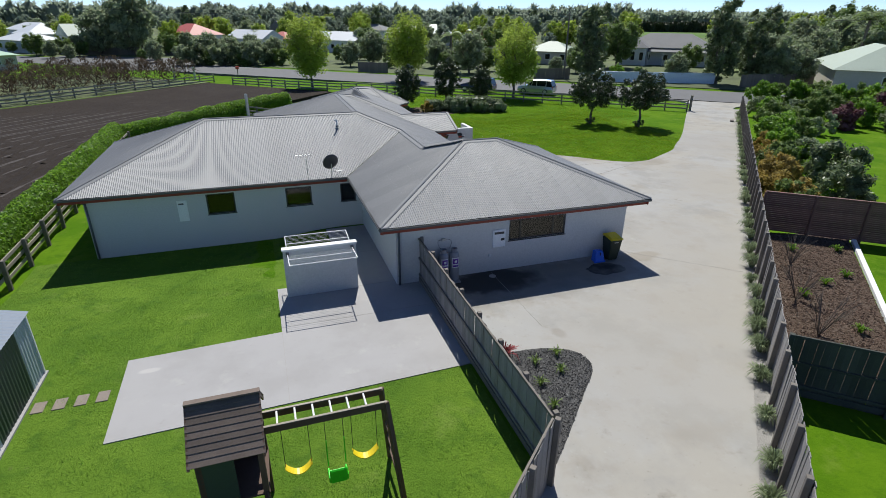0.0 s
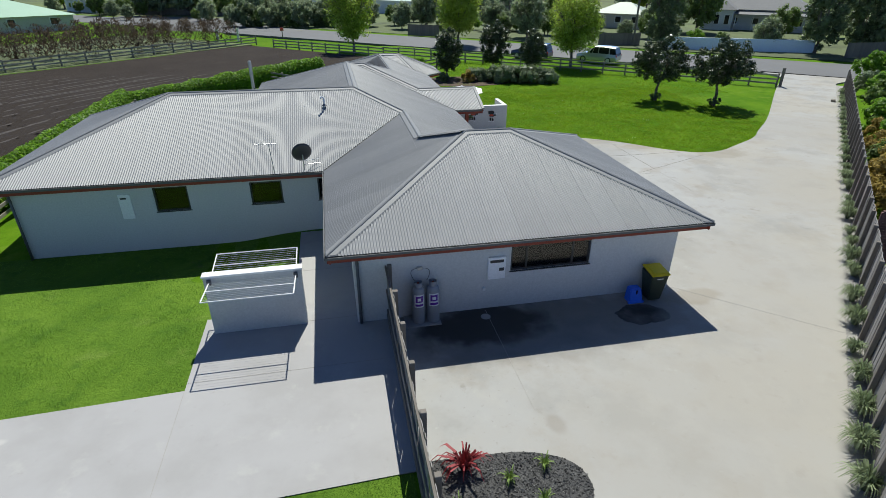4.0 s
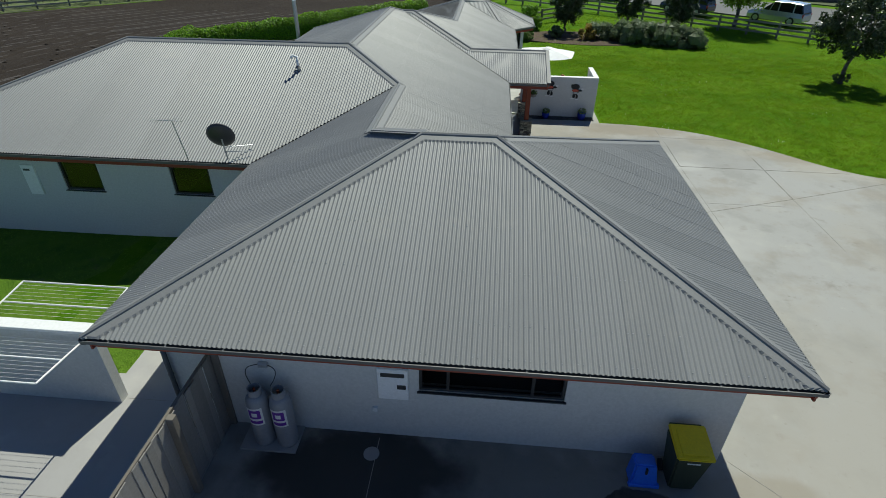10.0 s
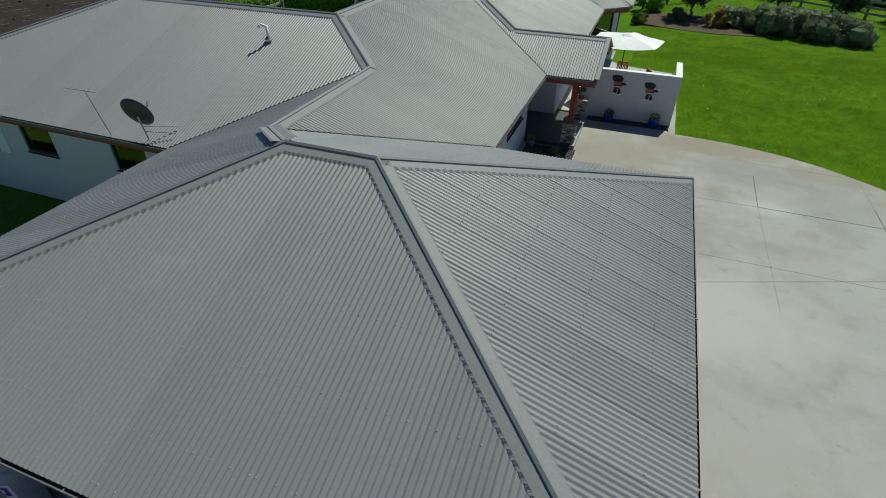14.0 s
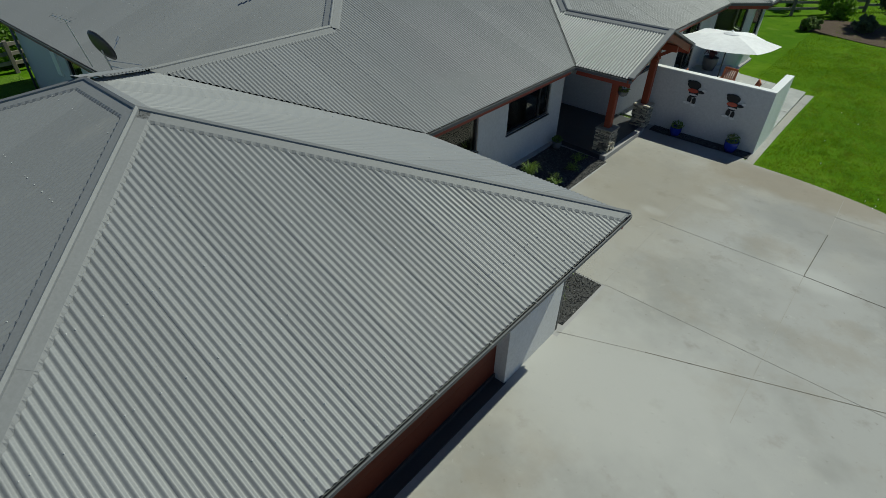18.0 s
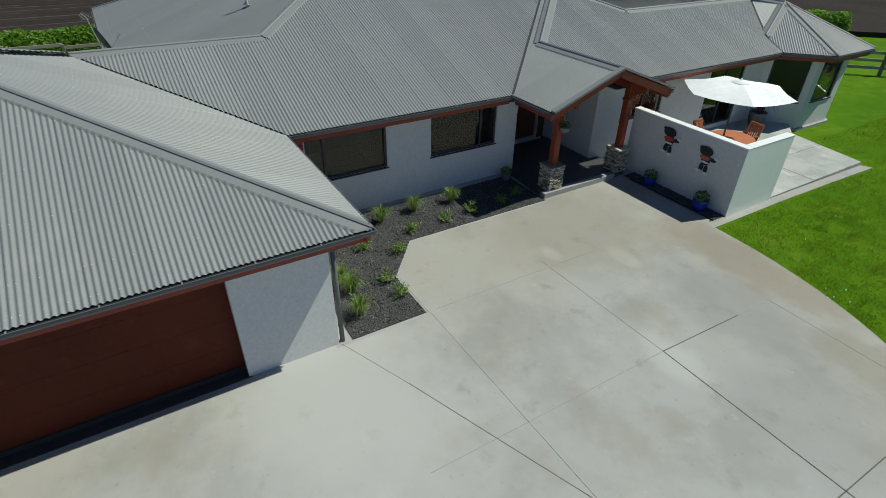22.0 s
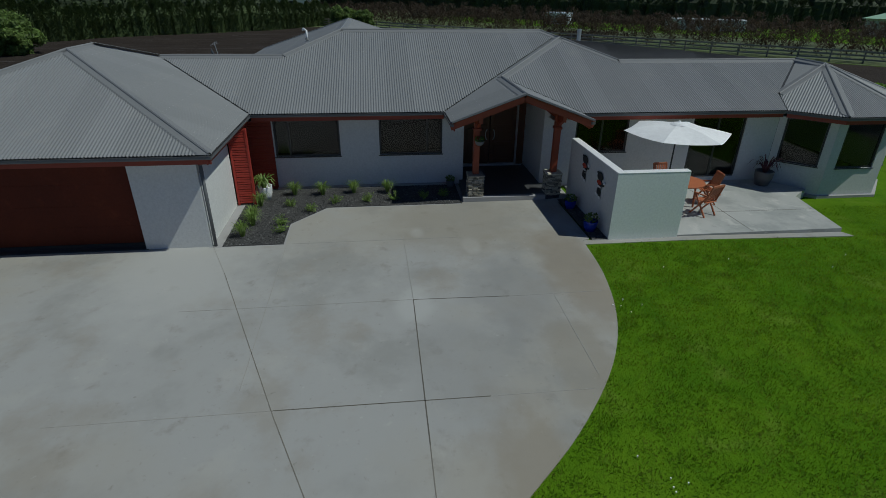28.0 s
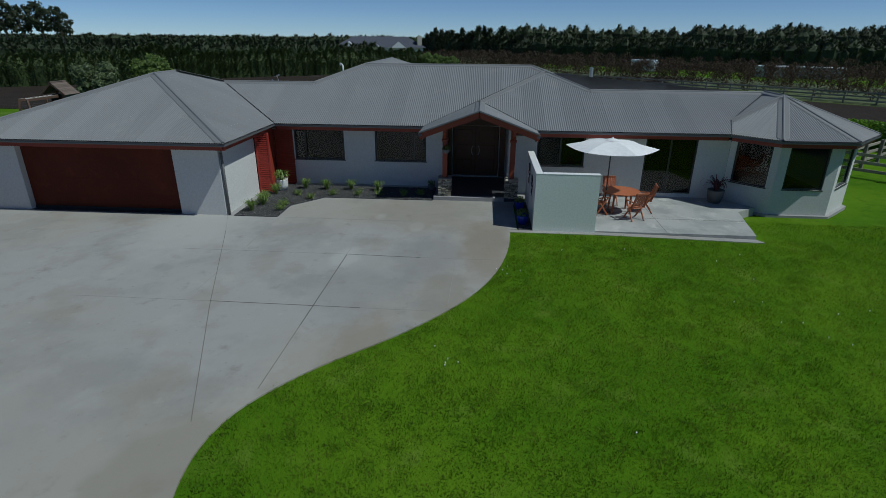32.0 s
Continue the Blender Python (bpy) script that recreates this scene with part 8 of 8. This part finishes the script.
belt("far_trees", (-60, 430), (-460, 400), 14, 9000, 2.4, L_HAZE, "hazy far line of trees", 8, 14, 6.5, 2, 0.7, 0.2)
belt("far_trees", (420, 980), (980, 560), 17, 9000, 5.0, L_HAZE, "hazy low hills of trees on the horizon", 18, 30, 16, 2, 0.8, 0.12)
solo("white_glasshouse", bbox((-6, -1.5, 0), (6, 1.5, 1.7), 0.05, pose(-62, 82, 0, 0, 0, 60)), M_WHITEROOF, "long low white shed behind the orchard", "shed")
solo("blue_truck", bbox((-2.2, -1.1, 0), (2.2, 1.1, 2.0), 0.12, pose(-76, 62, 0, 0, 0, 50)), M_PALEBLUE, "pale blue box-bodied truck behind the orchard", "truck")
for i, (x, y, r, lb) in enumerate(((-19.0, -3.0, 2.3, "large rounded dark green tree beyond the fence"), (-28.2, -3.0, 2.5, "rounded green shrub by the shelter hedge"), (-64, 24, 2.2, "rounded green shrub at the field's end"), (-61, 27, 1.8, "rounded green shrub at the field's end"))):
    bush("field_shrub", (x, y, 0), r, 0.85, 40, 110, 0.16, L_DARK if i == 0 else L_MID, lb, "shrubs round the field", 300 + i)
pine = tree_kind("pine_tree", "tall dark far pine with an open crown", 91, 17.0, 0.35, 6.0, (4.2, 4.2, 5.5), L_CONIFER, 26, 40, 0.6, "far pines", 0.5)
plant(pine, [(-150 + 0.6 * k, -140 + 7.0 * k, 0.8 + 0.12 * ((k * 7) % 5) / 4, k * 77) for k in range(6)])

# ---- loose stones, bark and furrows ----


def litter(name, poly, n, size, z, material, label, seed, flat=0.6):
    """Small angular pieces strewn over a plan outline."""
    rng = random.Random(seed)
    xs, ys = [p[0] for p in poly], [p[1] for p in poly]
    pts = np.array([(rng.uniform(min(xs), max(xs)), rng.uniform(min(ys), max(ys))) for _ in range(n * 3)])
    pts = pts[inside(pts[:, 0], pts[:, 1], poly)][:n]
    verts, faces = [], []
    for x, y in pts:
        a, s = rng.uniform(0, 6.28), size * rng.uniform(0.5, 1.4)
        i = len(verts)
        for k in range(3):
            b = a + k * 2.1 + rng.uniform(-0.4, 0.4)
            verts.append((x + s * math.cos(b), y + s * math.sin(b), z + rng.uniform(-0.3, 0.3) * s * flat))
        verts.append((x, y, z + s * flat))
        faces += [(i, i + 1, i + 3), (i + 1, i + 2, i + 3), (i + 2, i, i + 3)]
    me = bpy.data.meshes.new(name)
    me.from_pydata(verts, [], faces)
    me.materials.append(material)
    tagged(new(name, me), label, "stones" if material != M_CHIP else "bark", kind="stuff")


def inside(px, py, poly):
    """Which points lie in a plan outline."""
    hit = np.zeros(len(px), bool)
    for (x0, y0), (x1, y1) in zip(poly, [*poly[1:], poly[0]]):
        if y0 != y1:
            hit ^= ((y0 > py) != (y1 > py)) & (px < (x1 - x0) * (py - y0) / (y1 - y0) + x0)
    return hit


litter("gravel_stones", [(9.35, 24.62), (13.5, 24.62), (13.5, 26.1), (12.22, 26.1), (11.1, 27.02), (11.1, 31.02), (9.35, 31.02)], 9000, 0.022, 0.02, M_DARKGRAVEL, "loose dark gravel in the front bed", 1)
litter("gravel_stones", ISLAND + [(4.95, 6.8)], 4500, 0.028, 0.016, M_DARKGRAVEL, "loose dark gravel in the island bed", 2)
litter("gravel_stones", [UV(4, -2.83), UV(40, -2.83), UV(40, -3.18), UV(4, -3.18)], 9000, 0.03, 0.014, M_LIGHTGRAVEL, "loose pale gravel along the fence", 3)
litter("gravel_stones", [(11.05, 34.0), (13.97, 34.0), (13.97, 34.42), (11.05, 34.42)], 900, 0.022, 0.014, M_DARKGRAVEL, "loose dark gravel below the patio wall", 4)
litter("bark_chips", [UV(14.2, -3.4), UV(26.2, -3.4), UV(27.6, -7.0), UV(14.2, -6.6)], 9000, 0.05, 0.024, M_CHIP, "loose bark chips in the neighbouring bed", 5, 0.5)
verts, faces, tv, tf = [], [], [], []
rng = random.Random(44)
x = -13.0
while x > -58:
    x -= rng.uniform(0.7, 1.1)
    y0 = -4.0
    while y0 < 46 + (x + 12) * -0.3:
        ln = rng.uniform(3, 8)
        w, hh = rng.uniform(0.16, 0.3), rng.uniform(0.03, 0.09)
        o0, o1 = rng.uniform(-0.1, 0.1), rng.uniform(-0.1, 0.1)
        i = len(verts)
        verts += [(x - w + o0, y0, -0.01), (x + o0, y0, hh), (x + w + o0, y0, -0.01), (x - w + o1, y0 + ln, -0.01), (x + o1, y0 + ln, hh * rng.uniform(0.5, 1)), (x + w + o1, y0 + ln, -0.01)]
        faces += [(i, i + 1, i + 4, i + 3), (i + 1, i + 2, i + 5, i + 4)]
        y0 += ln + rng.uniform(0, 0.8)
for k in range(13):
    rr = random.Random(k)
    x0 = -14.5 - 3.1 * k + rr.uniform(-0.8, 0.8)
    line = arc([(x0, -8), (x0, 14), (x0 + 0.5, 30), (x0 + 4.5, 44), (x0 + 13.0, 55.5), (x0 + 17.0, 60.5)], 14)
    for p, q in zip(line, line[1:]):
        if rr.random() < 0.06:
            continue
        d = Vector((q[0] - p[0], q[1] - p[1])).normalized()
        for off in (-0.75, 0.75):
            n = Vector((-d.y, d.x))
            a, b = Vector(p[:2]) + n * off, Vector(q[:2]) + n * off
            w = n * rr.uniform(0.05, 0.12)
            i = len(tv)
            tv += [(*(a - w), 0.006), (*(a + w), 0.006), (*(b + w), 0.006), (*(b - w), 0.006)]
            tf.append((i, i + 1, i + 2, i + 3))
me = bpy.data.meshes.new("wheel_tracks")
me.from_pydata(tv, [], tf)
me.materials.append(M_TRACK)
tagged(new("wheel_tracks", me), "dry pale wheel tracks across the ploughed soil", "tracks", kind="stuff")
me = bpy.data.meshes.new("furrows")
me.from_pydata(verts, [], faces)
me.materials.append(M_SOIL)
tagged(new("furrows", me), "low uneven furrows in the ploughed soil", "soil", kind="stuff")

# ---- grass blades ----


def tufts(n, x0, x1, y0, y1, cut, length, width, seed, label, material):
    """Loose clumps of longer blades."""
    rng = np.random.default_rng(seed)
    x, y = rng.uniform(x0, x1, n), rng.uniform(y0, y1, n)
    out = np.zeros(n, bool)
    for poly in cut:
        out |= inside(x, y, poly)
    x, y = x[~out], y[~out]
    verts = []
    for cx, cy in zip(x, y):
        cz, k = ground_z(cx, cy), rng.integers(8, 22)
        for a, lean, l, r in zip(rng.uniform(0, 6.283, k), rng.uniform(0.2, 1.0, k), length * rng.uniform(0.5, 1.1, k), 0.16 * rng.uniform(0, 1, k) ** 0.7):
            dx, dy = math.cos(a), math.sin(a)
            bx, by = cx + dx * r, cy + dy * r
            verts += [(bx - dy * width, by + dx * width, cz), (bx + dy * width, by - dx * width, cz), (bx + dx * l * math.sin(lean), by + dy * l * math.sin(lean), cz + l * math.cos(lean))]
    me = bpy.data.meshes.new("grass_tufts")
    me.from_pydata(verts, [], np.arange(len(verts)).reshape(-1, 3).tolist())
    me.materials.append(material)
    tagged(new("grass_tufts", me), label, "grass", kind="stuff")


def blades(n, x0, x1, y0, y1, cut, length, width, seed, label, material):
    rng = np.random.default_rng(seed)
    x, y = rng.uniform(x0, x1, n), rng.uniform(y0, y1, n)
    out = np.zeros(n, bool)
    for poly in cut:
        out |= inside(x, y, poly)
    x, y = x[~out], y[~out]
    n = len(x)
    patch = 0.75 + 0.35 * np.sin(x * 2.1 + 1.3 * np.sin(y * 1.7)) * np.sin(y * 2.6 + np.sin(x * 1.1)) + 0.25 * np.sin(x * 9 + y * 5) * np.sin(y * 11 - x * 3)
    z = np.array([ground_z(a, b) for a, b in zip(x, y)])
    a, lean = rng.uniform(0, 6.283, n), rng.uniform(0.1, 1.1, n)
    l = length * rng.uniform(0.5, 1.2, n) * np.clip(patch, 0.35, 1.4)
    dx, dy = np.cos(a), np.sin(a)
    v = np.empty((n, 3, 3))
    v[:, 0] = np.stack([x - dy * width, y + dx * width, z - 0.004], 1)
    v[:, 1] = np.stack([x + dy * width, y - dx * width, z - 0.004], 1)
    v[:, 2] = np.stack([x + dx * l * np.sin(lean), y + dy * l * np.sin(lean), z + l * np.cos(lean)], 1)
    me = bpy.data.meshes.new("grass_blades")
    me.from_pydata(v.reshape(-1, 3).tolist(), [], np.arange(3 * n).reshape(-1, 3).tolist())
    me.materials.append(material)
    tagged(new("grass_blades", me), label, "grass", kind="stuff")


PATIO_ALL = [(9.0, 33.0), (14.27, 33.7), (14.3, 41.35), (11.5, 41.7), (11.2, 42.9), (11.2, 45.0), (9.7, 46.5), (4.0, 46.5)]
blades(250000, 11.0, 32.0, 28.9, 48.0, [DRIVE, PATIO_ALL], 0.055, 0.007, 1, "short mown grass blades of the front lawn", M_BLADE)
tufts(7000, 14.0, 32.0, 28.9, 46.0, [DRIVE, PATIO_ALL], 0.07, 0.007, 5, "small coarse tufts in the mown front lawn", M_BLADE)
tufts(9000, 14.0, 34.0, 28.9, 50.0, [DRIVE, PATIO_ALL], 0.045, 0.007, 6, "dry yellowish tufts in the mown front lawn", M_STRAW)
blades(120000, 12.0, 37.0, 44.0, 66.0, [DRIVE, PATIO_ALL, [(9.5, 40.0), (12.0, 40.0), (12.0, 47.0), (9.5, 47.0)]], 0.08, 0.014, 3, "mown grass blades of the far front lawn", M_BLADE)
HOUSE_ALL = [(-7.3, 22.7), (9.0, 22.7), (9.0, 40), (-7.3, 40)]
SHED_ALL = [(-9.1, 10.5), (-6.4, 10.5), (-6.4, 14.3), (-9.1, 14.3)]
blades(150000, -9.4, 4.6, 4.6, 22.7, [DRIVE, PAD, HOUSE_ALL, SHED_ALL], 0.065, 0.008, 2, "mown grass blades of the back lawn", M_ROUGHBLADE)

# daisies on the front lawn
rng = random.Random(12)
bm = bmesh.new()
for cx, cy, n, r in ((17.2, 33.5, 5, 0.2), (21.2, 32.1, 5, 0.2), (24.7, 36.2, 5, 0.3), (20.0, 40.5, 7, 1.8), (16.2, 39.0, 6, 1.5), (22.0, 38.0, 6, 2.5)):
    for _ in range(n):
        x, y = cx + rng.gauss(0, r), cy + rng.gauss(0, r)
        z = ground_z(x, y) + 0.05
        q = [bm.verts.new((x + 0.014 * math.cos(a), y + 0.014 * math.sin(a), z)) for a in (0, 1.26, 2.51, 3.77, 5.03)]
        c = bm.verts.new((x, y, z - 0.05))
        bm.faces.new(q)
        for i in range(5):
            bm.faces.new((q[i], c, q[(i + 1) % 5]))
solo("daisies", bm, M_CANVAS, "scattered small white daisies in the front lawn", "flowers", kind="stuff")
